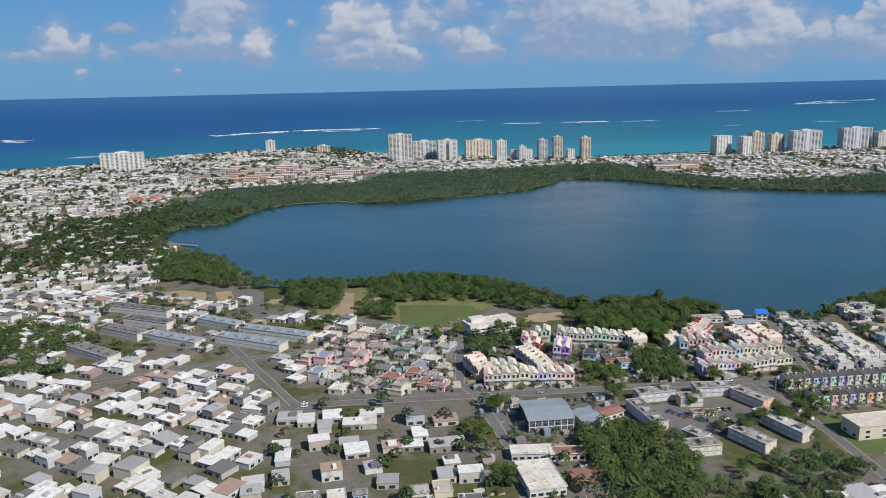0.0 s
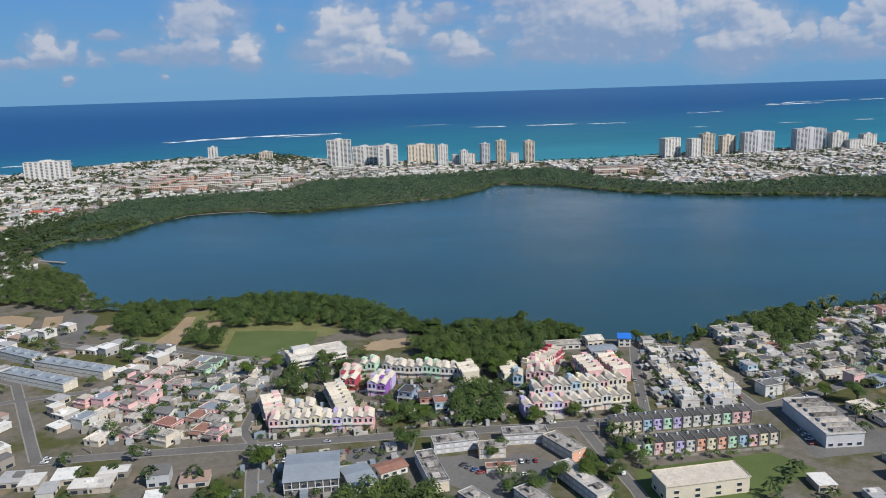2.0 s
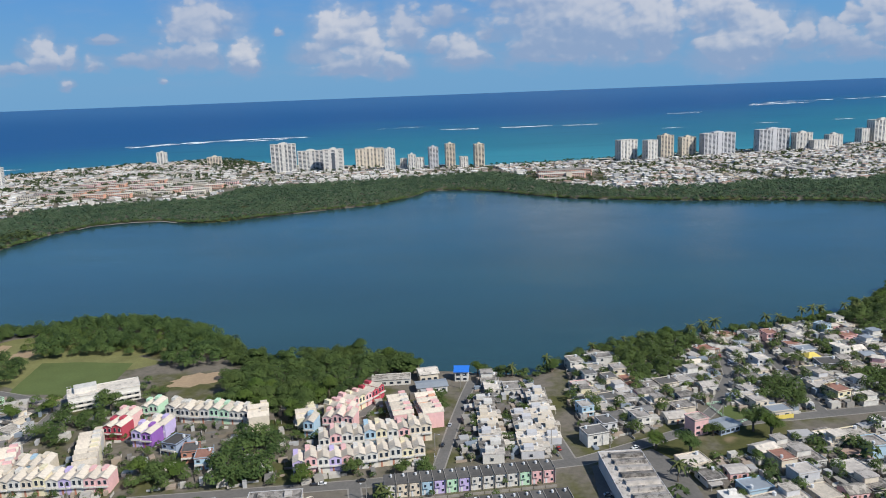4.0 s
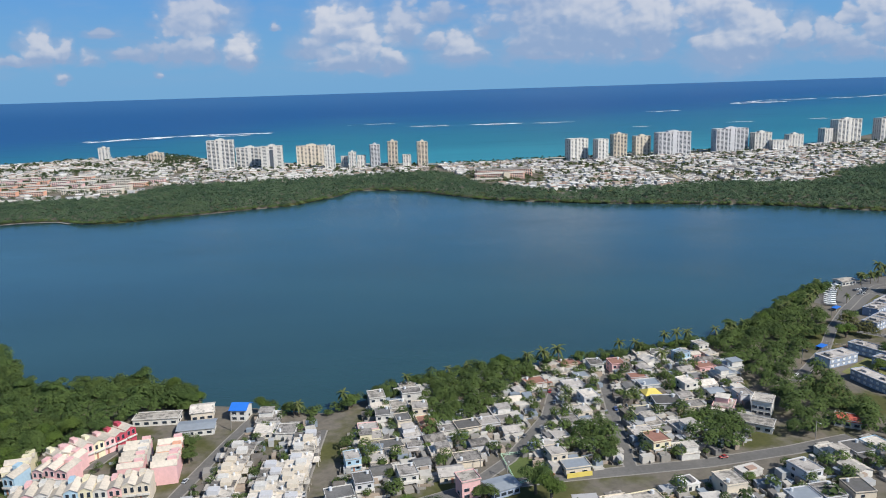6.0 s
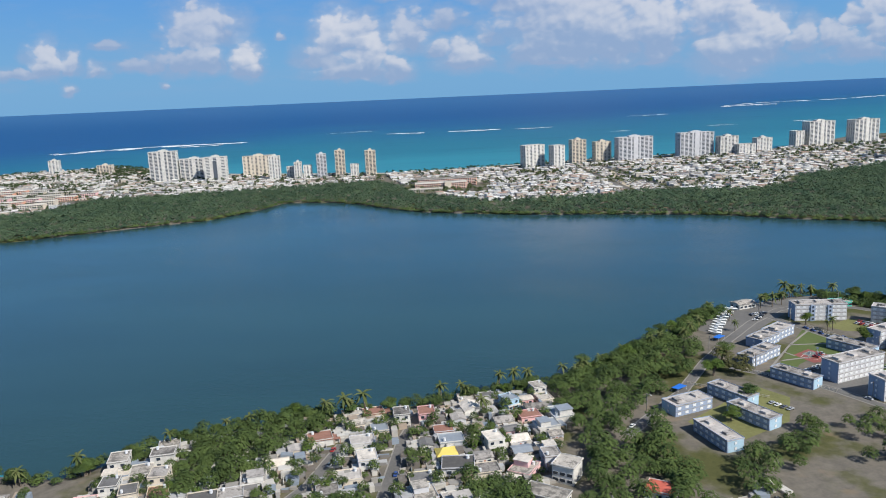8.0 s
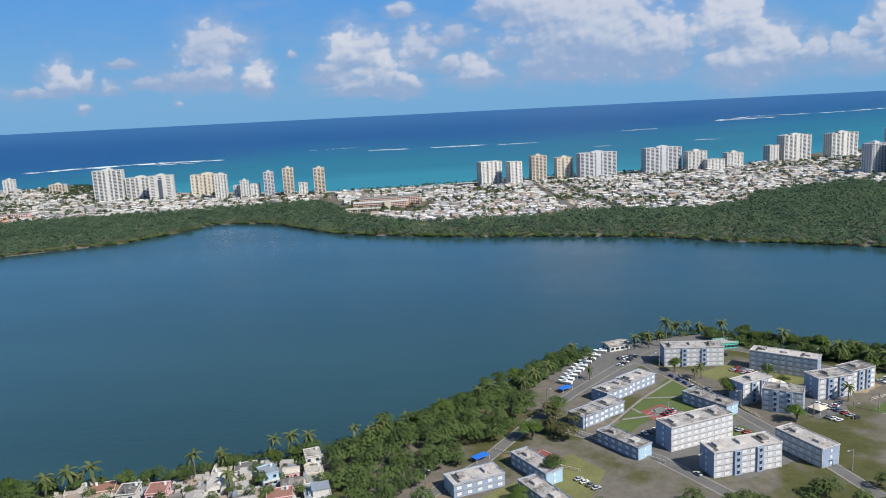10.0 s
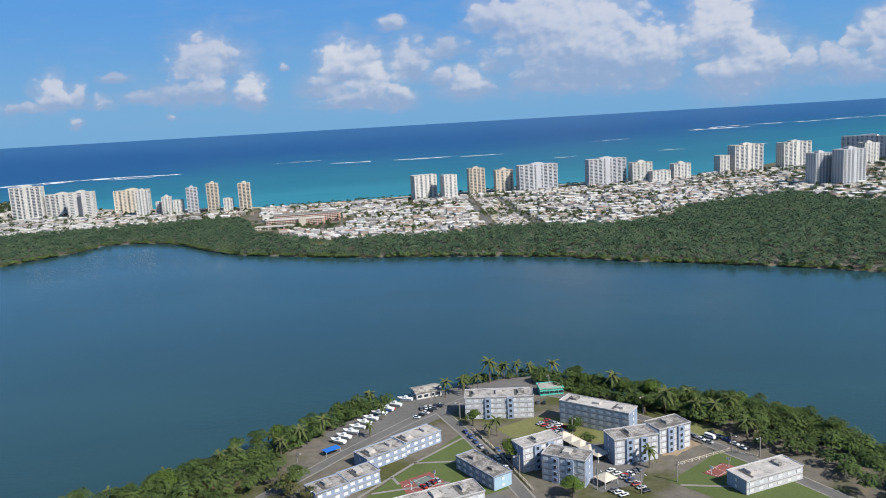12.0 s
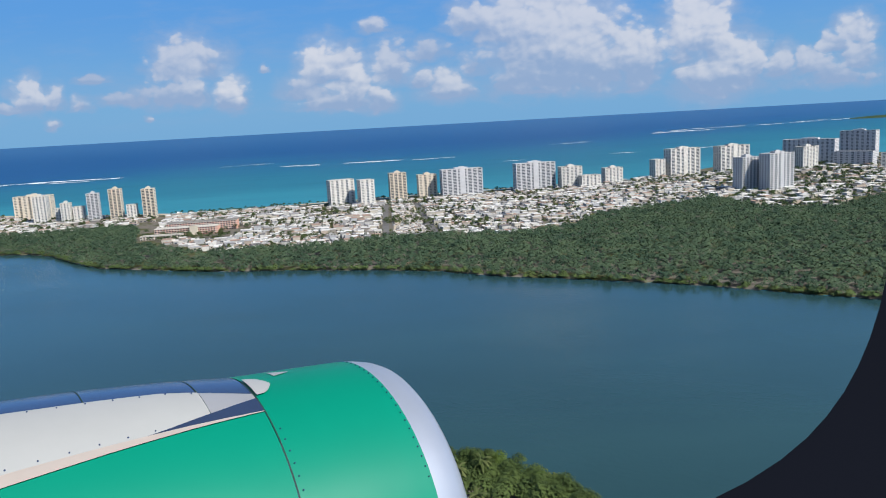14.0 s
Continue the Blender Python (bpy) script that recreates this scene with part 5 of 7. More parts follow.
# ---- colourful terraces ----
def terrace_unit():
    """One bay of a terrace under its own small gable."""
    thing = empty("terrace_house")
    w, d, h = 1.75, 2.6, 2.9
    bm = bmesh.new()
    a = [bm.verts.new(p) for p in ((-w, -d, -0.3), (w, -d, -0.3), (w, d, -0.3), (-w, d, -0.3), (-w, -d, h), (w, -d, h), (w, d, h), (-w, d, h), (0, -d, h + 0.5), (0, d, h + 0.5))]
    for f in ((0, 1, 5, 8, 4), (1, 2, 6, 5), (2, 3, 7, 9, 6), (3, 0, 4, 7), (4, 8, 9, 7), (8, 5, 6, 9)):
        bm.faces.new([a[k] for k in f])
    part("wall", bm, WHITE, thing)
    bm = bmesh.new()
    for sx in (-1, 1):
        v = [bm.verts.new(p) for p in ((0, -d - 0.25, h + 0.53), (sx * (w + 0.02), -d - 0.25, h + 0.02), (sx * (w + 0.02), d + 0.15, h + 0.02), (0, d + 0.15, h + 0.53),
                                       (0, -d - 0.25, h + 0.62), (sx * (w + 0.02), -d - 0.25, h + 0.11), (sx * (w + 0.02), d + 0.15, h + 0.11), (0, d + 0.15, h + 0.62))]
        for f in ((0, 1, 2, 3), (4, 5, 6, 7), (0, 1, 5, 4), (1, 2, 6, 5), (2, 3, 7, 6)):
            bm.faces.new([v[k] for k in f])
    bmesh.ops.recalc_face_normals(bm, faces=bm.faces[:])
    part("roof", bm, ROOF_PALE, thing)
    for x in (-0.8, 0.8):
        window_part(thing, x, -d, 1.9, 0.7, 0.7, 0)
    part("door", boxes((-1.0, -d - 0.05, 0, -0.45, -d + 0.02, 1.15)), BRICK_RED, thing, "dark painted door")
    part("balcony", boxes((-1.6, -d - 0.6, 1.4, 1.6, -d - 0.003, 1.5), (-1.6, -d - 0.6, 1.503, 1.6, -d - 0.54, 1.75)), WHITE, thing, "white front balcony")
    part("bay", boxes((-1.55, d - 2.0, h + 0.1, -0.2, d - 0.2, h + 0.85)), WHITE, thing, "painted stair turret above the roof")
    return thing


PASTELS = [WHITE, CREAM, PINK, LILAC, SALMON, MINT, PALE_YELLOW, WHITE, SKY_BLUE, CREAM, PINK]


def terrace(x, y, length, turn, seed, paints=PASTELS, roofs=(ROOF_CREAM,), scale=0.92, lift=1.5, group="colourful terraces"):
    rng = random.Random(seed)
    count = max(1, round(length / (3.5 * scale)))
    c, s = math.cos(radians(turn)), math.sin(radians(turn))
    for k in range(count):
        u = (k - (count - 1) / 2) * 3.5 * scale
        wall = rng.choice(paints)
        roof = rng.choice(roofs)
        px, py = x + u * c, y + u * s
        TAKEN.append((px, py, 2.9 * scale))
        place("terrace", terrace_unit, px, py, turn, LAND_Z, (scale, scale * 1.25, lift * rng.choice((1.0, 0.93, 1.1))), wall, roof,
              f"{WALL_NOTE[wall]} two-storey terrace house with a gabled pale roof", "terrace house", group)


terrace(20.5, 258.5, 33, 2, 1)
terrace(23.5, 273.5, 21, -70, 2, [CREAM, PALE_YELLOW, WHITE, CREAM, SKY_BLUE])
terrace(12, 266.5, 9, 5, 62, [SKY_BLUE, TURQUOISE, CREAM])
terrace(2.5, 268.5, 16, -70, 3, [WHITE, LILAC, PINK])
terrace(52, 299.5, 21, -8, 4, [MINT, WHITE, MINT, SALMON, WHITE, CREAM])
terrace(66, 294.5, 10, -75, 64, [WHITE, CREAM])
terrace(35.5, 284.5, 8, -10, 5, [PURPLE, LILAC])
terrace(37, 291, 7, -10, 65, [LILAC, WHITE])
terrace(24.5, 290, 7, -10, 6, [CRIMSON, PINK])
terrace(24, 298, 7, -10, 66, [PINK, SALMON])
terrace(30, 304, 5, -10, 7, [MINT])
terrace(39, 302, 5, -10, 61, [WHITE])
terrace(100, 268, 36, 11, 8)
terrace(103, 281, 33, 11, 9)
terrace(109, 298, 16, -77, 10, [PINK, WHITE, PINK])
terrace(118, 297, 15, -77, 12, [WHITE, PINK, SALMON])
terrace(94, 306, 21, 57, 15, [PINK, PALE_YELLOW, CRIMSON, LILAC, PINK])
terrace(80.5, 294.5, 10, -75, 16, [SALMON, PALE_YELLOW, WHITE])
terrace(91.5, 292, 9, -8, 17, [TURQUOISE, PINK])
terrace(83.5, 288, 4, -8, 18, [SKY_BLUE])
terrace(92, 297.5, 8, -8, 19, [PINK, TURQUOISE])


def row_unit():
    """One bay of the long flat-roofed rows: party walls, painted front, yard wall."""
    thing = empty("row_house")
    w, d, h = 1.55, 2.3, 3.1
    part("wall", boxes((-w + 0.08, -d, -0.3, w - 0.08, d, h)), WHITE, thing)
    part("bay", boxes((-w + 0.25, -d - 0.45, 1.6, 0.35, -d - 0.003, h - 0.1)), WHITE, thing)
    part("party_wall", boxes((w - 0.079, -d - 0.35, -0.3, w + 0.079, d + 0.1, h + 0.3)), CONCRETE, thing, "pale raised party wall")
    part("roof", boxes((-w + 0.09, -d - 0.2, h + 0.003, w - 0.09, d + 0.1, h + 0.14)), ROOF_DARK_AND_SHADE, thing)
    part("water_tank", drum(bmesh.new(), 0.5, 0.9, h + 0.143, 0.3, 0.5), SHUTTER, thing, "pale round water tank")
    window_part(thing, -0.6, -d - 0.45, 2.1, 0.42, 0.5, 0)
    window_part(thing, 0.85, -d, 2.0, 0.38, 0.6, 0)
    window_part(thing, 0.7, -d, 0.55, 0.45, 0.5, 0)
    part("door", boxes((-1.0, -d - 0.05, 0, -0.5, -d + 0.02, 1.1)), SHUTTER, thing, "pale painted door")
    part("yard_wall", boxes((-w + 0.1, -d - 2.2, -0.3, w - 0.1, -d - 2.1, 0.6)), CONCRETE, thing, "low pale yard wall")
    return thing


def row(x, y, length, turn, seed):
    rng = random.Random(seed)
    count = round(length / 3.1)
    c, s = math.cos(radians(turn)), math.sin(radians(turn))
    for k in range(count):
        u = (k - (count - 1) / 2) * 3.1
        wall = rng.choice([PINK, SALMON, WHITE, MINT, SKY_BLUE, PALE_YELLOW, CREAM, LILAC, WHITE, CREAM])
        TAKEN.append((x + u * c, y + u * s, 2.8))
        place("row", row_unit, x + u * c, y + u * s, turn, LAND_Z, (1, 1.1, 1.18), wall, ROOF_DARK_AND_SHADE, f"{WALL_NOTE[wall]} row house with a dark flat roof", "row house", "long rows of houses")


row(129.5, 255, 44, 8, 21)
row(132, 240.5, 44, 8, 22)


def strip_unit():
    """One low house of the continuous strips that run towards the lagoon."""
    thing = empty("row_house")
    part("wall", boxes((-2.0, -3.2, -0.3, 2.0, 3.2, 2.2)), WHITE, thing)
    part("roof", boxes((-1.99, -3.5, 2.203, 1.99, 3.4, 2.36)), ROOF_PALE, thing)
    part("roof_room", boxes((-1.4, -0.4, 2.363, 0.9, 2.4, 3.3)), WHITE, thing)
    part("carport", boxes((-1.8, -5.2, 1.6, 1.2, -3.503, 1.72), (-1.75, -5.15, -0.3, -1.63, -5.03, 1.597), (1.05, -5.15, -0.3, 1.17, -5.03, 1.597)), ROOF_GREY, thing)
    part("water_tank", drum(bmesh.new(), 1.3, -1.6, 2.363, 0.35, 0.7), SHUTTER, thing, "pale round water tank")
    window_part(thing, -0.9, -3.2, 0.7, 0.8, 0.7, 0)
    window_part(thing, 0.9, 3.2, 0.7, 0.8, 0.7, 180)
    window_part(thing, -2.0, 0.5, 0.7, 0.8, 0.7, 270)
    return thing


rng_s = random.Random(77)
for sx, sy0, sy1 in ((136.3, 266, 306), (147, 268, 298), (152.5, 276, 312)):
    for k in range(int((sy1 - sy0) / 4.0)):
        wall, roof = rng_s.choice((WHITE, CREAM, WHITE, GREY_WALL)), rng_s.choice((ROOF_PALE, ROOF_PALE, ROOF_GREY, ROOF_CREAM))
        sy = sy0 + 2 + k * 4.0
        TAKEN.append((sx, sy, 4.2))
        place("strip", strip_unit, sx - (sy - sy0) * 0.03, sy, 92 + rng_s.choice((0, 180)), LAND_Z, (1, rng_s.uniform(0.85, 1.05), rng_s.uniform(0.85, 1.25)), wall, roof, f"{WALL_NOTE[wall]} low concrete row house, {ROOF_NOTE[roof]}", "row house", "low strips of houses")


# ---- apartment blocks of the point ----
def flats(x, y, length, width, storeys, turn, wall=GREY_WALL, accent=BLUE_WALL, bays=9, stairs=True, label="grey four-storey apartment block with rows of white louvres", back=False, roof=ROOF_BLOCK):
    thing = empty("apartment_block", x, y, LAND_Z, turn)
    tagged(thing, label, "apartment block", "flats on the point")
    TAKEN.append((x, y, length * 0.42))
    hw, hd, h = length / 2, width / 2, storeys * STOREY
    part("wall", boxes((-hw, -hd, -0.3, hw, hd, h)), wall, thing)
    part("end_panel", boxes((hw + 0.003, -hd + 0.2, 0, hw + 0.06, hd - 0.2, h - 0.1)), accent, thing, "painted end wall")
    part("end_panel", boxes((-hw - 0.06, -hd + 0.2, 0, -hw - 0.003, hd - 0.2, h - 0.1)), accent, thing, "painted end wall")
    top = part("roof", boxes((-hw - 0.12, -hd - 0.12, h + 0.003, hw + 0.12, hd + 0.12, h + 0.16)), roof, thing, "stained grey flat roof")
    part("parapet", ring(hw + 0.12, hd + 0.12, h + 0.163, h + 0.34, 0.12), wall, thing)
    for k in range(max(1, int(length / 6))):
        u = -hw + (k + 0.5) * length / max(1, int(length / 6))
        part("roof_hatch", boxes((u - 0.9, -hd * 0.3, h + 0.163, u + 0.9, hd * 0.5, h + 0.75)), roof, top)
        if k % 2 == 0:
            part("roof_patch", boxes((u - 2.0, -hd * 0.75, h + 0.163, u - 1.2, hd * 0.7, h + 0.21)), ROOF_DARK_AND_SHADE, top, "dark roofing patch")
    for f in range(storeys):
        part("band", boxes((-hw, -hd - 0.06, f * STOREY + 1.36, hw, -hd - 0.003, f * STOREY + 1.5)), CONCRETE, thing)
        for k in range(bays):
            u = -hw + (k + 0.5) * length / bays
            window_part(thing, u, -hd, f * STOREY + 0.5, 1.05, 0.65, 0, LOUVRE_PANE)
            if back:
                window_part(thing, u, hd, f * STOREY + 0.5, 1.05, 0.65, 180)
        window_part(thing, hw + 0.06, 0, f * STOREY + 0.5, 0.6, 0.65, 90, LOUVRE_PANE)
        window_part(thing, -hw - 0.06, 0, f * STOREY + 0.5, 0.6, 0.65, 270, LOUVRE_PANE)
    if stairs:
        for u in (-hw * 0.33, hw * 0.33):
            part("stair_bay", boxes((u - 0.85, -hd - 0.5, -0.3, u + 0.85, -hd - 0.063, h - 0.05)), accent, thing, "blue painted stair bay")
            for f in range(storeys):
                window_part(thing, u, -hd - 0.5, f * STOREY + 0.5, 0.6, 0.7, 0)
    return thing


flats(377.7, 381.8, 19.6, 6.2, 4, 24, stairs=False)
flats(393.8, 440.5, 19.2, 6.6, 4, -2)
flats(419.8, 429, 20, 5.6, 4, -35, stairs=False)
flats(424.3, 409.4, 11.3, 6.2, 4, 14, bays=5)
flats(434.5, 414.5, 9.4, 6.0, 4, 24, bays=4)
flats(401.5, 408, 11.4, 5.0, 4, 28, bays=5)
flats(407.5, 399.5, 10.4, 5.6, 4, -28, bays=5)
LOW = "low slate-blue two-storey flats with a stained roof"
flats(388, 402.5, 15, 5.2, 2, -55, BLUE_WALL, SKY_BLUE, 6, False, LOW)
flats(358.7, 378, 14, 5.0, 2, -54, BLUE_WALL, SKY_BLUE, 6, False, LOW)
flats(362.5, 413.5, 12, 6, 2, 40, BLUE_WALL, BLUE_WALL, 5, False, LOW)
flats(371, 421.5, 12, 6, 2, 40, BLUE_WALL, BLUE_WALL, 5, False, LOW)
flats(352, 395.5, 8.5, 5.6, 2, 37, BLUE_WALL, BLUE_WALL, 4, False, LOW)
flats(358.5, 401, 8.5, 5.6, 2, 37, BLUE_WALL, BLUE_WALL, 4, False, LOW)
flats(401.8, 371.5, 14, 5.6, 3, -65, GREY_WALL, BLUE_WALL, 6, False, "grey three-storey flats with a stained roof")
flats(384, 366, 18, 6, 4, 15, stairs=True, bays=8)
flats(335.4, 366.5, 14, 5, 2, -58, BLUE_WALL, SKY_BLUE, 6, False, LOW)
flats(320.4, 360.5, 13, 6, 2, 24, BLUE_WALL, SKY_BLUE, 5, False, LOW)
flats(336, 352, 14, 5, 2, -60, BLUE_WALL, SKY_BLUE, 6, False, LOW)
flats(322.5, 340.5, 14, 5, 2, -72, BLUE_WALL, SKY_BLUE, 6, False, LOW)
flats(450.7, 394, 16, 6, 2, 23, GREY_WALL, BLUE_WALL, 6, False, "low grey flats with a patched roof")
flats(436, 372, 16, 6, 3, 20, GREY_WALL, BLUE_WALL, 6, False, "grey three-storey flats with a stained roof")


# ---- halls and other single buildings ----
def hall(name, x, y, length, width, height, turn, wall, roof, label, rise=0.0, bays=4, group=""):
    thing = empty(name, x, y, LAND_Z, turn)
    tagged(thing, label, "building", group)
    TAKEN.append((x, y, max(length, width) * 0.45))
    hw, hd = length / 2, width / 2
    if rise:
        part("wall", gable_wall(hw, hd, height, rise), wall, thing)
        part("roof", gable(hw, hd, height + 0.01, rise, 0.4, 0.12), roof, thing)
    else:
        part("wall", boxes((-hw, -hd, -0.3, hw, hd, height)), wall, thing)
        part("roof", boxes((-hw - 0.25, -hd - 0.25, height + 0.003, hw + 0.25, hd + 0.25, height + 0.2)), roof, thing)
        part("parapet", ring(hw + 0.2, hd + 0.2, height + 0.203, height + 0.4, 0.14), wall, thing)
    for k in range(bays):
        u = -hw + (k + 0.5) * length / bays
        for f in range(max(1, int(height / 1.7))):
            window_part(thing, u, -hd, 0.6 + f * 1.6, 1.2, 0.7, 0)
    for k in range(max(1, bays // 2)):
        v = -hd + (k + 0.5) * width / max(1, bays // 2)
        window_part(thing, hw, v, 0.6, 1.2, 0.7, 90)
        window_part(thing, -hw, v, 0.6, 1.2, 0.7, 270)
    return thing


school = hall("school_building", 8, 317, 22, 8, 4.8, 27, WHITE, ROOF_PALE, "white three-storey school building with open galleries", bays=9)
part("upper_storey", boxes((-9, -1, 5.001, -2, 3.4, 6.6)), WHITE, school)
for z in (1.5, 3.0):
    part("gallery", boxes((-11, -5.0, z, 11, -4.003, z + 0.35)), WHITE, school, "white gallery balustrade")
# solid dark walls painted as the shade inside the open sides
depot = hall("warehouse", 23.4, 226, 14, 15, 3.9, 8, ROOF_DARK_AND_SHADE, METAL_ROOF, "open-sided warehouse under a grey metal roof", 0.9, 4)
for k in range(8):
    part("post", boxes((-7.12 + k * 2.0, -7.72, -0.3, -6.9 + k * 2.0, -7.503, 3.9)), SHUTTER, depot, "pale steel post")
part("rail", boxes((-7.1, -7.7, 1.7, 7.1, -7.73, 2.0)), SHUTTER, depot, "pale steel girt")
hall("shed", 36, 223, 7, 11, 2.8, 25, WHITE, METAL_ROOF, "white shed with a pitched metal roof", 0.7, 3)
hall("shed", 44, 229, 8, 5, 2.0, 31, WHITE, RUST_ROOF, "small shed with a rusty roof", 0.5, 3)
hall("long_hall", 124, 217, 22.5, 8, 4.2, 11, CREAM, ROOF_CREAM, "long cream hall with a flat white roof", bays=4)
factory = hall("factory", 170, 250.5, 25, 11, 4.0, 94, GREY_WALL, ROOF_GREY, "pale grey factory with a sawtooth roof", bays=8)
for k in range(7):
    bm_s = bmesh.new()
    u = -11.5 + k * 3.4
    v = [bm_s.verts.new(p) for p in ((u, -5.2, 4.21), (u + 3.0, -5.2, 4.21), (u, 3.2, 4.21), (u + 3.0, 3.2, 4.21), (u, -5.2, 5.2), (u, 3.2, 5.2))]
    for f in ((0, 1, 4), (2, 5, 3), (4, 1, 3, 5), (0, 4, 5, 2)):
        bm_s.faces.new([v[q] for q in f])
    part("roof_tooth", bm_s, ROOF_GREY, factory)
hall("shop", 17, 202.5, 12, 5, 2.2, 3, WHITE, ROOF_PALE, "low white shop with a flat roof", bays=6)
hall("shop", 27, 202, 10, 4.5, 2.0, 3, WHITE, RUST_ROOF, "low white house with patched roofs", bays=5)
hall("shop", 18, 188, 10, 15, 2.4, 12, WHITE, ROOF_PALE, "large white flat-roofed building with roof clutter", bays=5)
hall("shed", 31, 188, 9, 8, 2.0, 12, CREAM, RUST_ROOF, "shed under a rusty red roof", 0.5, 3)
hall("boathouse", 372, 458.5, 8.1, 5.5, 2.0, 22, WHITE, ROOF_PALE, "white boathouse with a pale pitched roof", 0.6, 4)
hall("green_house", 410, 456, 7.1, 5, 2.0, 6, TURQUOISE, ROOF_GREY, "turquoise single-storey building with a grey roof", bays=5)
hall("blue_roofed_house", 128.4, 328, 4.6, 5.5, 3.4, -4, WHITE, BLUE_ROOF, "white house under a bright blue roof by the water", 1.3, 2)
hall("chapel", 116.4, 329.5, 6.4, 6.5, 2.6, 13, CREAM, ROOF_PALE, "cream house with a pale hipped roof", 1.0, 3)
hall("lake_house", 104, 326, 13, 5, 2.0, 5, WHITE, ROOF_PALE, "low white lakeside house", bays=5)
hall("lake_house", 118, 319, 10, 6, 2.0, 10, WHITE, METAL_ROOF, "low white house with a grey metal roof", 0.5, 4)
hall("blue_shop", 203, 282.5, 7, 5.5, 2.0, 25, BLUE_WALL, METAL_ROOF, "blue-fronted shop with a grey metal roof", 0.3, 4)
yard = hall("yellow_walled_house", 222, 291.2, 6.4, 4.4, 2.1, 12, CREAM, METAL_ROOF, "cream house behind a bright yellow street wall", bays=2)
part("street_wall", boxes((-3.3, -3.0, -0.2, 3.3, -2.8, 1.25)), YELLOW, yard, "bright yellow street wall")
hall("terraced_corner_house", 195, 281.5, 4.6, 4.6, 4.6, 20, PINK, ROOF_PALE, "three-storey pink and white corner house", bays=2)
hall("corner_house", 281, 323, 5.4, 5.8, 4.3, -30, WHITE, ROOF_PALE, "white three-storey house with open balconies", bays=3)
hall("orange_roofed_house", 301, 314, 6.6, 5.2, 1.9, -28, WHITE, ORANGE_ROOF, "white house under an orange-red roof", bays=3)
hall("long_house", 275, 313.5, 10, 5, 2.0, -30, WHITE, ROOF_PALE, "long white flat-roofed house", bays=4)
place("hip", lambda: hip_house(5.0, 4.6, YELLOW, PALE_YELLOW), 252, 335.5, 10, label="pale yellow house under a yellow hipped roof", category="house", group="lakeside houses")
TAKEN.append((252, 335.5, 4))
house("double", 246, 358, 8, PINK, RUST_ROOF, 0.9)
house("double", 239, 358, 8, WHITE, ROOF_GREY, 0.9)
house("double", 270, 366, 30, SKY_BLUE, METAL_ROOF, 0.8)
house("flat_wide", 275, 357, 15, PINK, RUST_ROOF, 0.9)
house("stepped", 271, 326, -28, PINK, ROOF_PALE, 1.0)
house("flat_wide", 255, 329, 0, GREY_WALL, ROOF_DARK_AND_SHADE, 1.2)
# courtyard of low flats
COURT = "low grey courtyard flats with a stained roof"
flats(55.3, 226.5, 18, 5, 2, 106, GREY_WALL, CREAM, 6, False, COURT, False, ROOF_GREY)
flats(61.5, 242.5, 13, 5, 2, 12, GREY_WALL, CREAM, 5, False, COURT, False, ROOF_GREY)
flats(82, 246.5, 13, 5, 2, 5, GREY_WALL, CREAM, 5, False, COURT, False, ROOF_GREY)
flats(92.5, 239, 13, 5, 2, -58, CREAM, SALMON, 4, False, COURT, False, ROOF_GREY)
flats(94.5, 219, 19, 5, 2, -63, GREY_WALL, CREAM, 7, False, COURT, False, ROOF_GREY)
flats(82, 209.5, 13, 5, 2, -58, GREY_WALL, CREAM, 4, False, COURT, False, ROOF_GREY)
flats(66, 204.5, 10, 5, 2, 10, CREAM, CREAM, 4, False, COURT, False, ROOF_GREY)
flats(66.3, 211, 7, 4.5, 2, -52, GREY_WALL, CREAM, 3, False, COURT, False, ROOF_GREY)
flats(72, 238, 7.5, 4.6, 2, 4, CREAM, SALMON, 3, False, "low tan courtyard building", False, ROOF_GREY)
flats(74, 229, 8, 2.6, 1, 4, CREAM, CREAM, 3, False, "small tan kiosk row in a courtyard", False, RUST_ROOF)
house("double", 52, 274, 10, BRICK_RED, ROOF_DARK_AND_SHADE, 0.9)
house("double", 46, 279, -20, BLUE_WALL, ROOF_DARK_AND_SHADE, 1.0)
house("double", 57, 270, 10, SKY_BLUE, RUST_ROOF, 0.9)
# long barrack-like blocks west of the field
BARRACK = "long two-storey block with a grey metal roof"
for bx, by, bl, bt in ((-113, 327, 24, -28), (-84, 312, 36, -22), (-153, 316, 26, -28), (-160, 350, 38, -20), (-147, 330, 26, -22), (-92, 301, 34, -24), (-126, 305, 30, -26), (-154, 290, 30, -32)):
    flats(bx, by, bl, 6, 2, bt, WHITE, CREAM, 6, False, BARRACK, False, METAL_ROOF if bx > -130 else ROOF_SLATE_AND_SHADE)

# ---- fields of houses ----
PALE = [WHITE, WHITE, WHITE, CREAM, GREY_WALL, CREAM, WHITE, WHITE, GREY_WALL, CREAM, CREAM, WHITE, GREY_WALL, PINK, SKY_BLUE, PALE_YELLOW]
ROOFS = [ROOF_PALE, ROOF_PALE, ROOF_GREY, ROOF_PALE, ROOF_GREY, ROOF_GREY, ROOF_GREY, METAL_ROOF, ROOF_GREY, ROOF_PALE, ROOF_CREAM, ROOF_SLATE_AND_SHADE, ROOF_SLATE_AND_SHADE, ROOF_PALE, RUST_ROOF]
KINDS = ["flat", "flat_wide", "double", "stepped", "pitched", "shack", "flat", "flat_wide"]
WOOD_A = [(184, 312), (204, 326), (220, 362), (213, 366), (184, 352)]
WOOD_B = [(222, 292), (236, 300), (236, 316), (222, 316)]
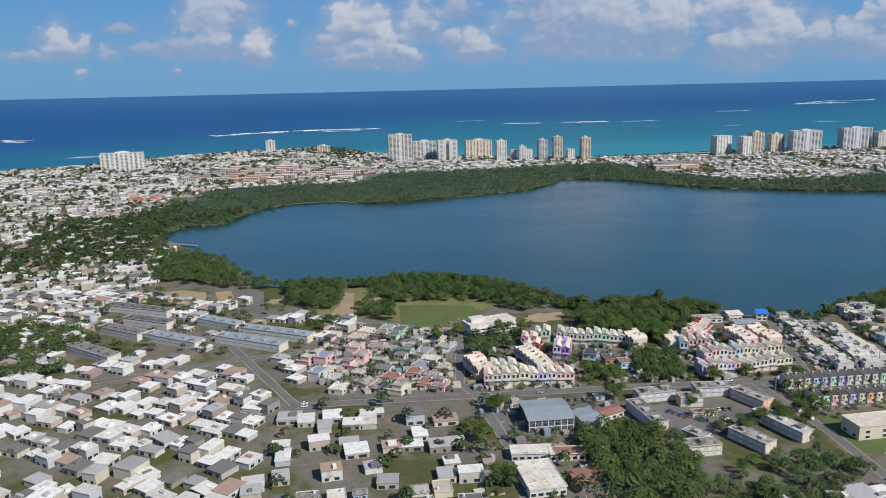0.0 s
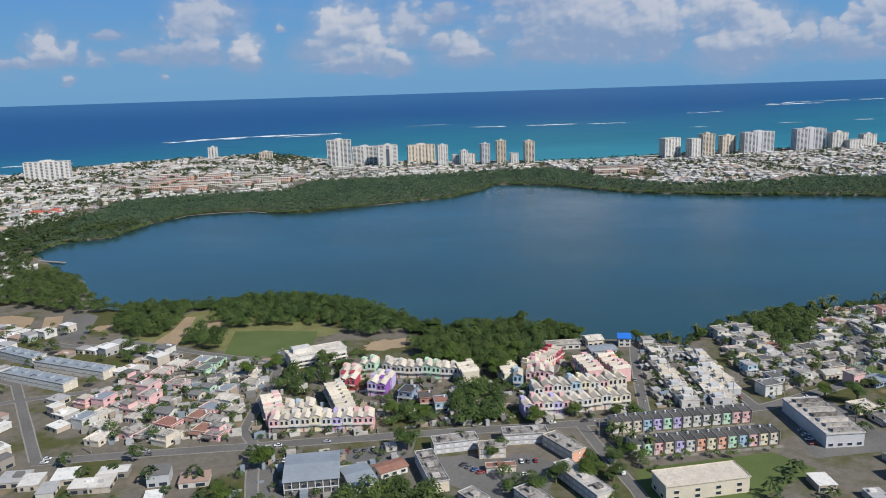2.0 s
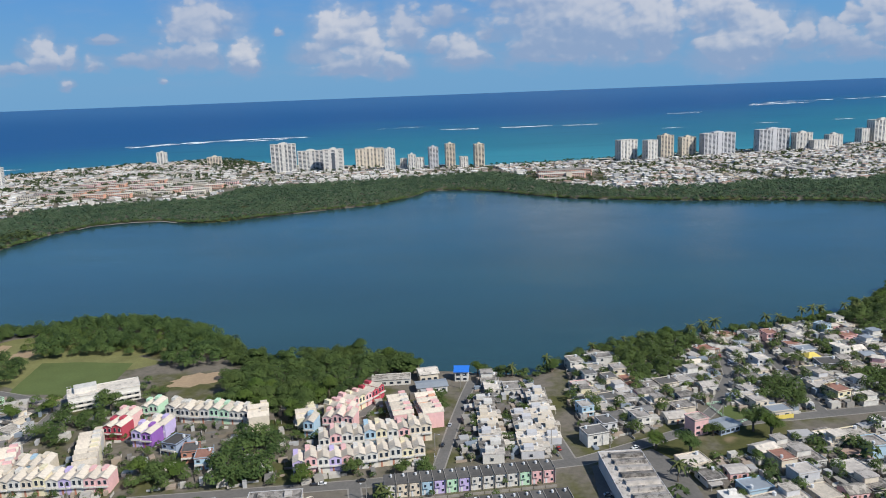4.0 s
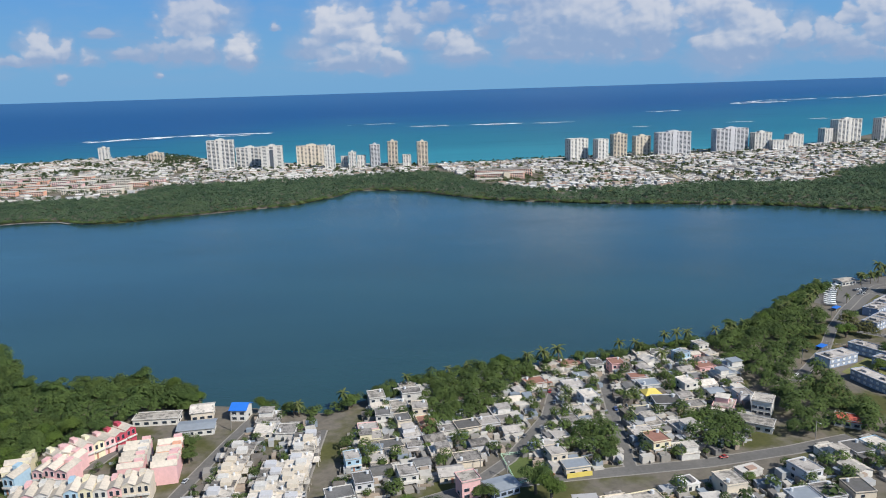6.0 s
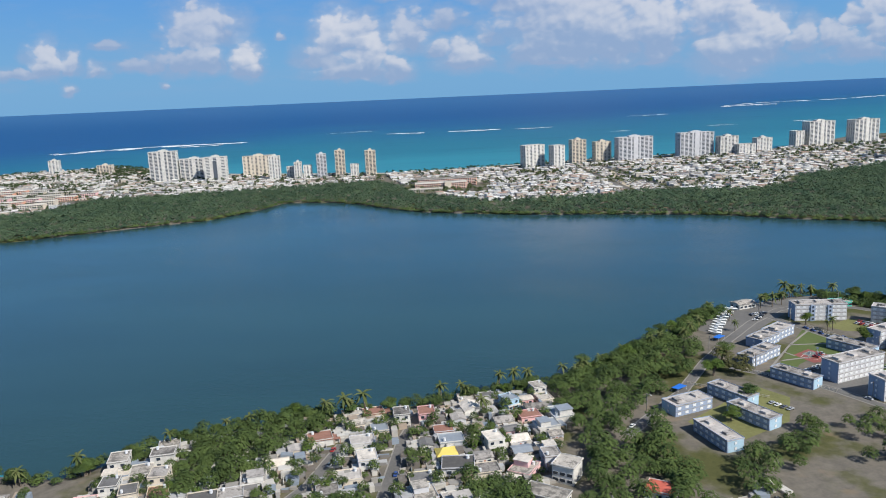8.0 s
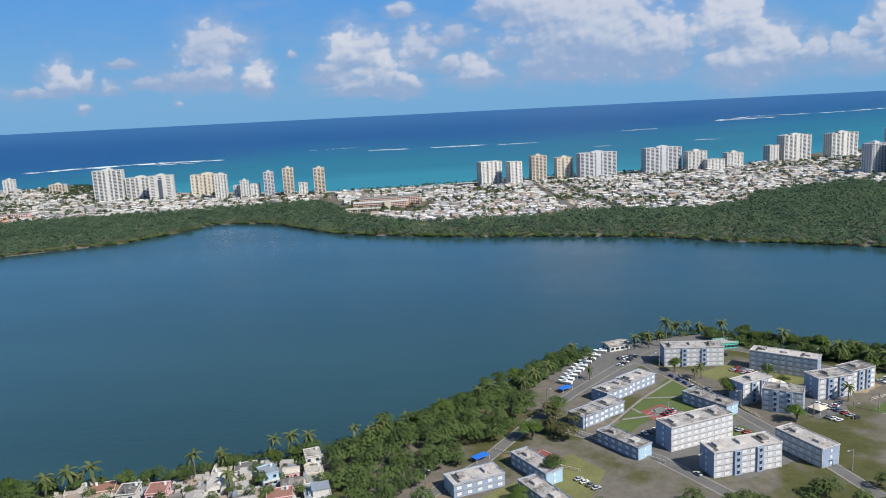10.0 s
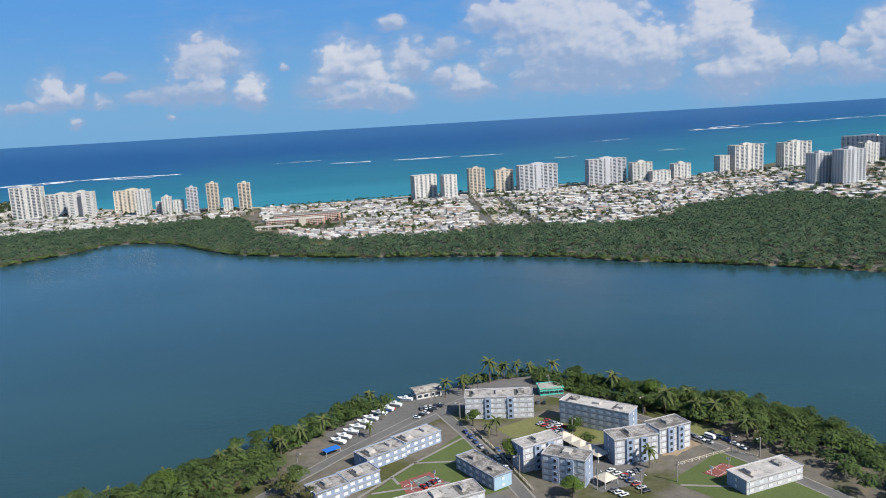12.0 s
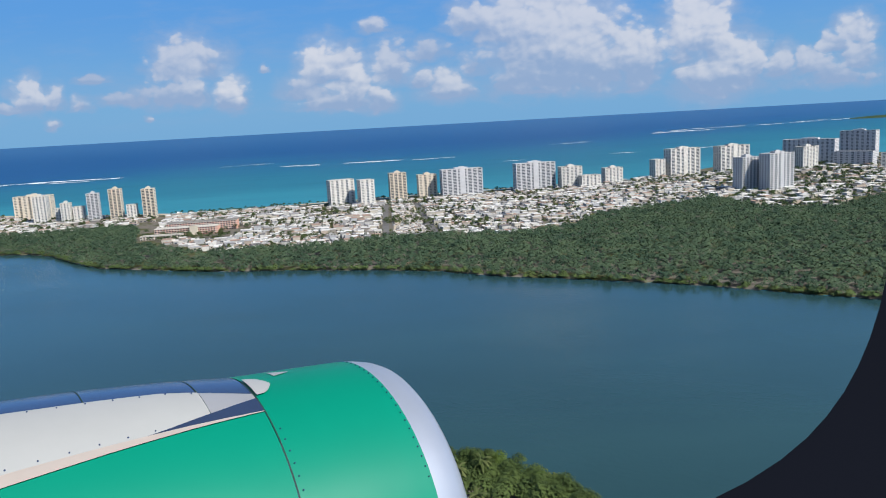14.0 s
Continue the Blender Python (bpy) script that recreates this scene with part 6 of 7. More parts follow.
WOOD_C = [(255, 300), (268, 296), (274, 316), (258, 326)]
LAKESIDE = [(162, 300), (166, 336), (184, 350), (213, 361), (237, 365), (258, 373), (280, 379), (284, 360), (281, 332), (270, 304), (256, 297), (236, 294), (215, 291), (206, 304), (197, 292), (180, 281), (164, 272)]
ROWS_BLOCK = [(126, 266), (155, 270), (152, 322), (134, 326), (130, 318)]
house_field([(126, 300), (150, 314), (152, 322), (134, 326), (130, 318)], 3, (6.2, 7.0), 51, ["flat", "flat_wide", "stepped", "flat"], [WHITE, CREAM, WHITE, SALMON], [ROOF_PALE, ROOF_PALE, ROOF_GREY], 0.97, (0.95, 1.1))
house_field(LAKESIDE, 14, (5.6, 6.2), 52, KINDS, PALE, ROOFS, 0.97, (0.78, 1.05), avoid=[WOOD_A, WOOD_B, WOOD_C], most=105)
house_field([(186, 262), (300, 300), (330, 320), (330, 300), (200, 232)], 14, (7.0, 8.0), 53, KINDS, PALE, ROOFS, 0.8, (0.9, 1.15), most=34)
house_field([(-50, 250), (-4, 250), (-8, 318), (-38, 322), (-70, 290)], -20, (6.6, 7.4), 54, KINDS, [WHITE, WHITE, PINK, CREAM, MINT], ROOFS, 0.85, (0.9, 1.1), "hillside houses", most=40)
house_field([(-20, 160), (8, 170), (0, 240), (-50, 236), (-60, 180)], 8, (7.0, 8.0), 55, KINDS, PALE, ROOFS, 0.7, most=14)
far_houses("inland_houses", [(-520, 150), (-64, 175), (-64, 290), (-120, 292), (-190, 330), (-180, 395), (-520, 330)], -24, "crowded pale concrete houses west of the lagoon", 61, (6.6, 7.2), 0.9, keep_clear=True)
far_houses("inland_houses", [(-200, 300), (-120, 294), (-64, 292), (-44, 318), (-60, 342), (-98, 350), (-112, 364), (-160, 374), (-188, 396), (-200, 396)], -24, "crowded low houses between the blocks and the park", 62, (6.0, 6.6), 0.88, keep_clear=True)
far_houses("inland_houses", [(-60, 120), (200, 150), (330, 230), (330, 290), (180, 232), (116, 196), (60, 165), (14, 160), (-10, 232), (-62, 232)], 10, "crowded low houses south of the main road", 63, (7.2, 7.8), 0.6, keep_clear=True)

far_houses("inland_houses", [(190, 262), (240, 284), (266, 292), (300, 300), (300, 288), (215, 252), (192, 238)], 14, "crowded low houses south of the main road", 64, (5.6, 6.2), 0.92, keep_clear=True)


# ---- yards: sheds, walls, tanks and bushes between the houses ----
NEAR_YARDS = [[(-50, 250), (-4, 250), (-8, 318), (-38, 322), (-70, 290)], LAKESIDE, ROWS_BLOCK, [(0, 246), (118, 262), (118, 316), (60, 312), (0, 306)], [(0, 170), (44, 180), (50, 244), (0, 244)],
              [(186, 262), (300, 300), (330, 320), (330, 300), (200, 232)]]


def clear_of(x, y, gap, core=0.72):
    """Clear of roads and of the cores of houses."""
    return far_from_roads(x, y, gap) and all(math.hypot(x - a, y - b) > c * core for a, b, c in TAKEN)


def yard_clutter(poly, seed, step, keep, core=0.72):
    x, y, rng = scatter(poly, step, seed, keep)
    ok = np.array([clear_of(a, b, 2.2, core) for a, b in zip(x, y)], bool)
    x, y = x[ok], y[ok]
    k = len(x)
    long = rng.random(k) < 0.45
    w = np.where(long, rng.uniform(1.5, 4.0, k), rng.uniform(0.6, 3.4, k))
    d = np.where(long, 0.14, rng.uniform(0.8, 3.4, k))
    h = np.where(long, rng.uniform(0.5, 0.8, k), rng.uniform(0.5, 2.0, k))
    turn = radians(14) + np.where(rng.random(k) < 0.5, math.pi / 2, 0) + rng.normal(0, 0.1, k)
    v, f = many_boxes(x, y, np.full(k, LAND_Z - 0.1), LAND_Z + h, w, d, turn)
    tagged(arrays_object("yard_clutter", v, f, CLUTTER), "low yard walls, small sheds and stored goods", "clutter", kind="stuff")


def bushes(poly, seed, step, keep):
    x, y, rng = scatter(poly, step, seed, keep)
    ok = np.array([clear_of(a, b, 2.0) for a, b in zip(x, y)], bool)
    woods("bushes", np.stack([x[ok], y[ok], np.full(int(ok.sum()), LAND_Z), rng.uniform(0.5, 1.5, int(ok.sum()))], 1), LEAF, "garden bushes and small trees between houses", "bushes", seed, 66, 0.21, 0.95)


def garden_trees(poly, seed, step, keep, size, mat=LEAF):
    """Trees in yards, their crowns partly over the roofs."""
    x, y, rng = scatter(poly, step, seed, keep)
    ok = np.array([clear_of(a, b, 2.2) for a, b in zip(x, y)], bool)
    k = int(ok.sum())
    woods("garden_trees", np.stack([x[ok], y[ok], np.full(k, LAND_Z + 0.6), rng.uniform(*size, k)], 1), mat, "green garden trees between the houses", "trees", seed, 110, 0.18, 0.95)


garden_trees(LAKESIDE, 341, 4.4, 0.6, (1.1, 2.2))
garden_trees([(108, 250), (152, 256), (152, 247), (108, 241)], 347, 4.0, 0.6, (0.7, 1.3))
garden_trees([(110, 236), (154, 242), (154, 233), (110, 227)], 348, 4.0, 0.6, (0.7, 1.4), LEAF_LIGHT)
garden_trees([(-200, 300), (-120, 290), (-64, 290), (-60, 342), (-112, 364), (-188, 396)], 349, 7.0, 0.5, (1.3, 2.6))
garden_trees(LAKESIDE, 342, 8.0, 0.4, (1.0, 1.8), LEAF_LIGHT)
garden_trees(NEAR_YARDS[0], 343, 6.0, 0.5, (1.2, 2.4))
garden_trees(NEAR_YARDS[3], 344, 6.0, 0.35, (1.0, 1.8))
garden_trees(NEAR_YARDS[5], 345, 6.0, 0.5, (1.2, 2.4))
garden_trees([(126, 264), (156, 268), (152, 322), (134, 326), (130, 318)], 346, 5.0, 0.5, (0.9, 1.5))
for k_y, outline in enumerate(NEAR_YARDS):
    yard_clutter(outline, 300 + k_y, 2.0, 0.95 if k_y == 1 else 0.6 if k_y in (0, 2, 5) else 0.2, 0.62 if k_y == 1 else 0.72)
    bushes(outline, 320 + k_y, 3.0, 0.45 if k_y < 6 else 0.12)


# ---- trees near the south shore ----
def limb(bm, a, b, ra, rb, sides=6):
    a, b = Vector(a), Vector(b)
    turn = (b - a).to_track_quat("Z", "Y")
    rings = [[bm.verts.new(p + turn @ Vector((r * math.cos(k * math.tau / sides), r * math.sin(k * math.tau / sides), 0))) for k in range(sides)] for p, r in ((a, ra), (b, rb))]
    for k in range(sides):
        bm.faces.new((rings[0][k], rings[0][(k + 1) % sides], rings[1][(k + 1) % sides], rings[1][k]))


def broad_tree(seed, mat):
    def make():
        rng = np.random.default_rng(seed)
        pick = random.Random(seed)
        thing = empty("tree")
        bm = bmesh.new()
        limb(bm, (0, 0, -0.3), (0.1, 0, 1.5), 0.28, 0.2)
        pieces = []
        start = 0
        for k in range(7):
            ang = k * 2.4 + pick.uniform(-0.4, 0.4)
            out = pick.uniform(0.4, 1.6) if k else 0
            c = np.array((math.cos(ang) * out, math.sin(ang) * out, 2.3 + pick.uniform(-0.3, 1.2)))
            limb(bm, (0.1, 0, 1.4), tuple(c), 0.16, 0.05)
            v, f = tufts(rng, c, np.array((1.3, 1.3, 1.0)) * pick.uniform(0.8, 1.2), 190, 0.18, 0.8, 0.5)
            pieces.append((v, f + start))
            start += len(v)
        part("trunk", bm, BARK, thing, "grey-brown trunk and limbs")
        arrays_object("crown", np.concatenate([p[0] for p in pieces]), np.concatenate([p[1] for p in pieces]), mat, parent=thing)
        return thing
    return make


def palm_tree(seed):
    def make():
        pick = random.Random(seed)
        thing = empty("palm_tree")
        bm = bmesh.new()
        lean = pick.uniform(-0.5, 0.5)
        for k in range(5):
            limb(bm, (lean * (k / 5) ** 2, 0, k * 0.9 - 0.3), (lean * ((k + 1) / 5) ** 2, 0, (k + 1) * 0.9 - 0.3), 0.17 - k * 0.015, 0.155 - k * 0.015)
        part("trunk", bm, BARK, thing, "slender grey palm trunk")
        top = Vector((lean, 0, 4.3))
        for k in range(13):
            bm = bmesh.new()
            ang, rise = k * 2.399, 1.35 - k * 0.15 + pick.uniform(-0.15, 0.15)
            out = Vector((math.cos(ang), math.sin(ang), 0))
            side = Vector((-out.y, out.x, 0))
            previous = None
            for s in range(6):
                q = s / 5
                mid = top + out * (1.95 * q) + Vector((0, 0, rise * q * 1.7 - 1.75 * q * q))
                wide = 0.31 * math.sin(math.pi * min(1, q * 0.85 + 0.12))
                droop = Vector((0, 0, -wide * 0.5))
                trio = [bm.verts.new(mid + side * wide + droop), bm.verts.new(mid), bm.verts.new(mid - side * wide + droop)]
                if previous:
                    bm.faces.new((previous[0], previous[1], trio[1], trio[0]))
                    bm.faces.new((previous[1], previous[2], trio[2], trio[1]))
                previous = trio
            part("frond", bm, PALM_LEAF, thing)
        return thing
    return make


TREE_KINDS = {f"tree{k}": broad_tree(70 + k, LEAF if k < 4 else LEAF_LIGHT) for k in range(6)}
PALM_KINDS = {f"palm{k}": palm_tree(80 + k) for k in range(3)}
PLANTED = [0]


def tree(x, y, size, pick, light=False):
    kind = pick.choice(["tree4", "tree5"] if light else ["tree0", "tree1", "tree2", "tree3", "tree0", "tree1", "tree2", "tree3", "tree4"])
    PLANTED[0] += 1
    label = "light green broadleaf tree" if kind in ("tree4", "tree5") else "dark green broadleaf tree with a spreading crown"
    place(kind, TREE_KINDS[kind], x, y, pick.uniform(0, 360), LAND_Z - 0.1, (size, size, size * pick.uniform(0.8, 1.15)), label=label, category="tree", group="lakeside trees")


def palm(x, y, size, pick):
    kind = pick.choice(list(PALM_KINDS))
    place(kind, PALM_KINDS[kind], x, y, pick.uniform(0, 360), LAND_Z - 0.1, (size, size, size), label="tall coconut palm with arching fronds", category="palm", group="palms")


def grove(poly, step, keep, seed, size=(0.9, 1.5), light=0.12, clear=True):
    """Separate trees over an outline."""
    x, y, rng = scatter(poly, step, seed, keep)
    pick = random.Random(seed)
    for a, b in zip(x, y):
        if PLANTED[0] > 150:
            return
        if clear and (not far_from_roads(a, b, 2.4) or not free(a, b, 0.3)):
            continue
        if float(land_height(a, b)) < 0.3:
            continue
        tree(a, b, pick.uniform(*size), pick, pick.random() < light)


def along(points, step, seed, size, spread_by=1.2, palms=0.0):
    pick = random.Random(seed)
    for (xa, ya), (xb, yb) in zip(points, points[1:]):
        for k in range(max(1, int(math.hypot(xb - xa, yb - ya) / step))):
            s = pick.random()
            x, y = xa + (xb - xa) * s + pick.uniform(-spread_by, spread_by), ya + (yb - ya) * s + pick.uniform(-spread_by, spread_by)
            if float(land_height(x, y)) < 0.2 or not far_from_roads(x, y, 2.2):
                continue
            if pick.random() < palms:
                palm(x, y, pick.uniform(0.9, 1.3), pick)
            else:
                tree(x, y, pick.uniform(*size), pick, pick.random() < 0.15)


pick_t = random.Random(12)
# shore line, west to east
along([(44, 353), (60, 343), (76, 353), (99, 349), (112, 336)], 3.0, 101, (1.1, 1.7), 2.2)
along([(134, 331), (152, 327), (166, 338), (184, 351), (213, 362), (237, 365), (258, 373), (285, 381)], 4.2, 102, (0.8, 1.3), 1.6, 0.28)
along([(285, 381), (310, 400), (330, 419), (350, 444), (358, 452)], 2.6, 103, (0.9, 1.5), 2.4, 0.25)
along([(384, 466), (396, 471), (408, 473)], 2.4, 104, (0.7, 1.0), 1.2, 0.35)
along([(414, 463), (424, 455), (436, 446), (450, 436), (462, 433), (470, 424), (477, 412)], 2.0, 105, (1.0, 1.5), 2.4, 0.12)
# groves
grove([(50, 344), (98, 312), (84, 296), (68, 298), (47, 308)], 4.6, 0.85, 111, (1.2, 1.9), 0.3)
grove([(428, 439), (441, 430), (452, 418), (464, 402), (477, 414), (463, 432), (443, 440), (430, 452), (415, 462)], 4.0, 0.9, 116, (1.1, 1.6), 0.25)
grove([(324, 384), (337, 384), (350, 402), (338, 411)], 4.6, 0.8, 118, (1.1, 1.6), 0.3)
for tx, ty, ts in ((8, 233, 1.8), (2, 213, 1.5), (8, 186, 1.6), (-6, 309, 1.6), (14, 308, 1.8), (20, 306, 1.5), (-14, 300, 1.5), (48, 242, 1.7), (42, 263, 1.6), (46, 262, 1.5), (51, 262, 1.4),
                   (395.2, 408, 1.5), (413.1, 425.8, 1.2), (415.5, 418.9, 0.8), (386.2, 432.8, 1.1), (407.4, 390.5, 1.3), (397.4, 409.2, 1.4), (343, 398, 1.7), (336, 385, 1.6), (430, 416, 1.2), (434, 436, 1.3), (401, 440, 1.0), (181, 272, 1.5), (189, 267, 1.7),
                   (211, 281, 1.6), (214, 276, 1.7), (199, 279, 1.2), (120, 306, 1.4), (122, 300, 1.2), (99, 262, 1.2), (112, 262, 1.0), (118, 262, 1.2), (86, 258, 1.5), (63, 246, 1.0), (74, 240, 1.2), (72, 236, 1.0),
                   (88, 222, 1.5), (96, 222, 1.4), (82, 216, 1.4), (103, 222, 1.4), (110, 234, 1.2), (105, 232, 1.3), (338, 364, 1.5), (330, 352, 1.2)):
    tree(tx, ty, ts, pick_t, pick_t.random() < 0.2)
for px_, py_, ps in ((412.1, 467, 1.2), (392.1, 467, 1.5), (383.5, 457.4, 1.1), (378, 455.6, 1.1), (388.1, 459.4, 1.1), (450.2, 427.5, 1.2), (454.2, 413.8, 1.25), (456.1, 430.9, 1.15), (392.4, 425.1, 1.0), (427.3, 403.3, 1.0), (360, 440, 0.9), (358, 428, 0.8), (345, 430, 1.1), (340, 424, 1.1), (336, 418, 1.0), (428, 452, 1.3),
                     (439.5, 435, 1.45), (446, 430, 1.1), (110, 244, 1.0), (112, 240, 1.0), (116, 236, 1.0), (108, 248, 0.9), (182, 254, 1.1), (390, 424, 0.8), (222, 363, 1.3), (228, 364, 1.4), (250, 371, 1.2), (256, 374, 1.0), (268, 380, 1.1), (273, 381, 1.2), (277, 382, 1.1), (262, 361, 1.1)):
    palm(px_, py_, ps * 1.12, pick_t)


def thicket(poly, step, keep, seed, size, label, mat=LEAF, per_tree=78):
    x, y, rng = scatter(poly, step, seed, keep)
    ok = [k for k in range(len(x)) if far_from_roads(x[k], y[k], 2.6) and free(x[k], y[k], 0.5) and float(land_height(x[k], y[k])) > 0.2]
    woods("thicket", np.stack([x[ok], y[ok], np.full(len(ok), LAND_Z + 0.1), rng.uniform(*size, len(ok))], 1), mat, label, "woods", seed, int(per_tree * 1.7), 0.17, 0.95)


thicket(WOOD_A, 3.8, 0.95, 213, (1.9, 3.0), "dense dark green wood between lakeside houses")
thicket(WOOD_B, 3.8, 0.95, 214, (1.9, 2.9), "rounded dark green trees between houses")
thicket(WOOD_C, 3.8, 0.95, 215, (1.9, 2.9), "rounded dark green trees between houses")
EAST_WOOD = [(285, 384), (310, 400), (330, 418), (343, 403), (334, 388), (316, 364), (309, 340), (312, 318), (306, 306), (280, 302), (286, 316), (284, 330), (288, 345), (283, 365)]
thicket(EAST_WOOD, 4.0, 0.95, 201, (2.0, 3.2), "dense dark green wood beside the lakeside houses")
thicket([(-182, 480), (-155, 458), (-132, 424), (-118, 404), (-100, 396), (-108, 388), (-140, 396), (-175, 410), (-195, 440), (-200, 475)], 4.2, 0.9, 202, (2.0, 3.2), "dense trees round the west end of the lagoon")
thicket([(-97, 394), (-67, 396), (-64, 374), (-66, 352), (-76, 350), (-92, 358), (-94, 376)], 4.0, 0.92, 203, (2.0, 3.4), "rounded dark green park trees")
thicket([(-54, 392), (-41, 405), (-10, 407), (14, 392), (34, 366), (36, 346), (22, 344), (8, 360), (-14, 364), (-38, 360)], 4.0, 0.9, 204, (2.0, 3.2), "dense green trees between the sports field and the lagoon")
thicket([(-80, 333), (-70, 338), (-58, 330), (-58, 320), (-66, 318)], 4.0, 0.8, 243, (1.6, 2.6), "green trees beside the park road")
thicket([(-56, 358), (-46, 360), (-36, 346), (-35, 332), (-54, 342)], 4.0, 0.92, 205, (2.0, 3.0), "dark green trees beside the sports field")
thicket([(18, 332), (30, 326), (26, 312), (4, 326)], 4.4, 0.6, 206, (1.6, 2.6), "green trees behind the school")
thicket([(-250, 260), (-190, 250), (-132, 284), (-170, 316), (-206, 330), (-260, 300)], 4.6, 0.75, 207, (2.2, 3.6), "dark green trees among the western blocks")
thicket([(160, 340), (184, 352), (204, 358), (196, 336), (180, 316), (170, 330)], 4.2, 0.7, 208, (1.6, 2.6), "green garden trees along the shore")
thicket([(296, 298), (340, 322), (352, 345), (330, 335), (312, 310)], 4.4, 0.8, 209, (2.0, 3.2), "dense dark green wood below the flats")
thicket([(345, 346), (440, 362), (480, 372), (470, 340), (360, 310)], 5.0, 0.6, 210, (1.8, 3.0), "green trees south of the flats")
thicket([(466, 404), (480, 410), (486, 398), (505, 370), (540, 330), (500, 330), (470, 380)], 4.2, 0.9, 211, (2.0, 3.0), "dense bright trees on the eastern shore")


def shore_growth(points, width, seed, size, mat, label, back=0.0):
    """A continuous belt of shrubs and low trees along the water."""
    pick = random.Random(seed)
    places = []
    for (xa, ya), (xb, yb) in zip(points, points[1:]):
        length = math.hypot(xb - xa, yb - ya)
        nx, ny = (yb - ya) / length, -(xb - xa) / length
        for k in range(int(length * width / 3.4)):
            s, off = pick.random(), back + pick.uniform(0, width)
            x, y = xa + (xb - xa) * s + nx * off, ya + (yb - ya) * s + ny * off
            if far_from_roads(x, y, 2.3) and free(x, y, -0.6) and float(land_height(x, y)) > 0.05:
                places.append((x, y, LAND_Z - 0.5, pick.uniform(*size)))
    woods("shore_thicket", places, mat, label, "bushes", seed, 80, 0.195, 0.95)


shore_growth([(36, 372), (45, 357), (60, 346), (76, 356), (99, 352), (115, 338)], 9.0, 221, (1.6, 2.8), LEAF, "dense dark trees along the lagoon shore")
shore_growth([(136, 334), (152, 331), (166, 342), (184, 355), (213, 366), (237, 369), (258, 378), (285, 385)], 4.0, 222, (1.0, 2.0), LEAF, "dense green shrubs along the lagoon shore")
shore_growth([(285, 385), (310, 404), (330, 423), (350, 448), (358, 455)], 7.0, 223, (1.2, 2.4), LEAF, "dense green shrubs along the lagoon shore")
shore_growth([(376, 465), (394, 473), (409, 476), (416, 466)], 3.5, 224, (0.9, 1.7), LEAF, "dense green shrubs round the point")
shore_growth([(412, 470), (417, 464), (436, 450), (450, 439), (462, 436), (472, 427), (480, 415), (486, 401)], 9.0, 225, (1.4, 2.5), LEAF, "dense green trees along the lagoon shore")
shore_growth([(-101, 397), (-67, 399), (-41, 409), (-10, 410), (17, 395), (36, 373)], 10.0, 226, (1.5, 2.6), LEAF, "dense green trees between park and lagoon")
thicket([(-54, 392), (-36, 398), (10, 390), (30, 366), (10, 362), (-14, 366), (-38, 362), (-52, 370)], 3.4, 0.75, 227, (1.2, 2.2), "light green shrubs above the sports field", LEAF_LIGHT, 60)
thicket([(-100, 362), (-66, 352), (-64, 372), (-84, 380), (-100, 384)], 4.0, 0.5, 228, (1.2, 2.4), "light green shrubs in the park", LEAF_LIGHT, 60)
thicket([(36, 224), (46, 222), (59, 214), (62, 198), (60, 176), (40, 172), (31, 196), (33, 210)], 3.6, 0.97, 231, (2.2, 3.4), "large dense grove of dark green trees beside the courtyard")
thicket([(61, 273), (62, 288), (74, 286), (78, 264), (76, 257), (63, 255), (60, 262)], 3.6, 0.95, 232, (2.2, 3.2), "tall dense trees between the terraces")
thicket([(38, 256), (58, 258), (58, 265), (38, 264)], 3.8, 0.9, 233, (1.8, 2.6), "rounded dark green street trees")
thicket([(92, 254), (96, 248), (99, 236), (104, 213), (100, 210), (97, 232), (93, 247)], 3.2, 0.9, 234, (1.2, 2.2), "roadside trees and shrubs")
thicket([(105, 253), (108, 238), (113, 218), (117, 222), (113, 240), (110, 254)], 3.4, 0.8, 235, (1.2, 2.0), "roadside trees and shrubs")
thicket([(74, 226), (82, 222), (82, 214), (75, 214), (72, 220)], 3.4, 0.9, 236, (1.6, 2.4), "green courtyard trees")
thicket([(60, 182), (76, 200), (88, 200), (100, 206), (108, 190), (90, 172), (62, 168)], 4.2, 0.7, 237, (1.8, 2.8), "green trees south of the courtyard")
thicket([(50, 345), (60, 339), (78, 350), (100, 346), (113, 334), (104, 330), (96, 318), (84, 310), (76, 302), (62, 306), (52, 312)], 3.6, 0.95, 238, (2.0, 3.2), "dense green wood behind the terraces")
thicket([(44, 318), (58, 312), (72, 306), (70, 302), (46, 306)], 3.4, 0.9, 239, (1.4, 2.2), "light green shrubs below the wood", LEAF_LIGHT)
thicket([(-4, 286), (10, 284), (24, 300), (22, 310), (2, 306)], 3.8, 0.85, 240, (1.8, 2.8), "dark green trees in front of the school")
thicket([(429, 447), (441, 434), (451, 419), (461, 403), (478, 410), (470, 427), (452, 438), (436, 450)], 3.6, 0.95, 242, (1.9, 3.0), "dense green trees between road and lagoon")
thicket([(338, 385), (346, 384), (350, 390), (347, 398), (340, 398)], 3.2, 0.95, 241, (2.2, 3.2), "large brownish green tree beside low flats", DRY_LEAF)
thicket([(46, 344), (60, 340), (66, 320), (50, 316), (42, 330)], 4.2, 0.9, 229, (1.8, 2.8), "dense green trees beside the bare slope")
city_trees([(-60, 160), (200, 190), (330, 260), (330, 300), (180, 262), (160, 232), (60, 170), (10, 240), (-60, 240)], 8.0, 0.35, 212, (1.6, 2.8))


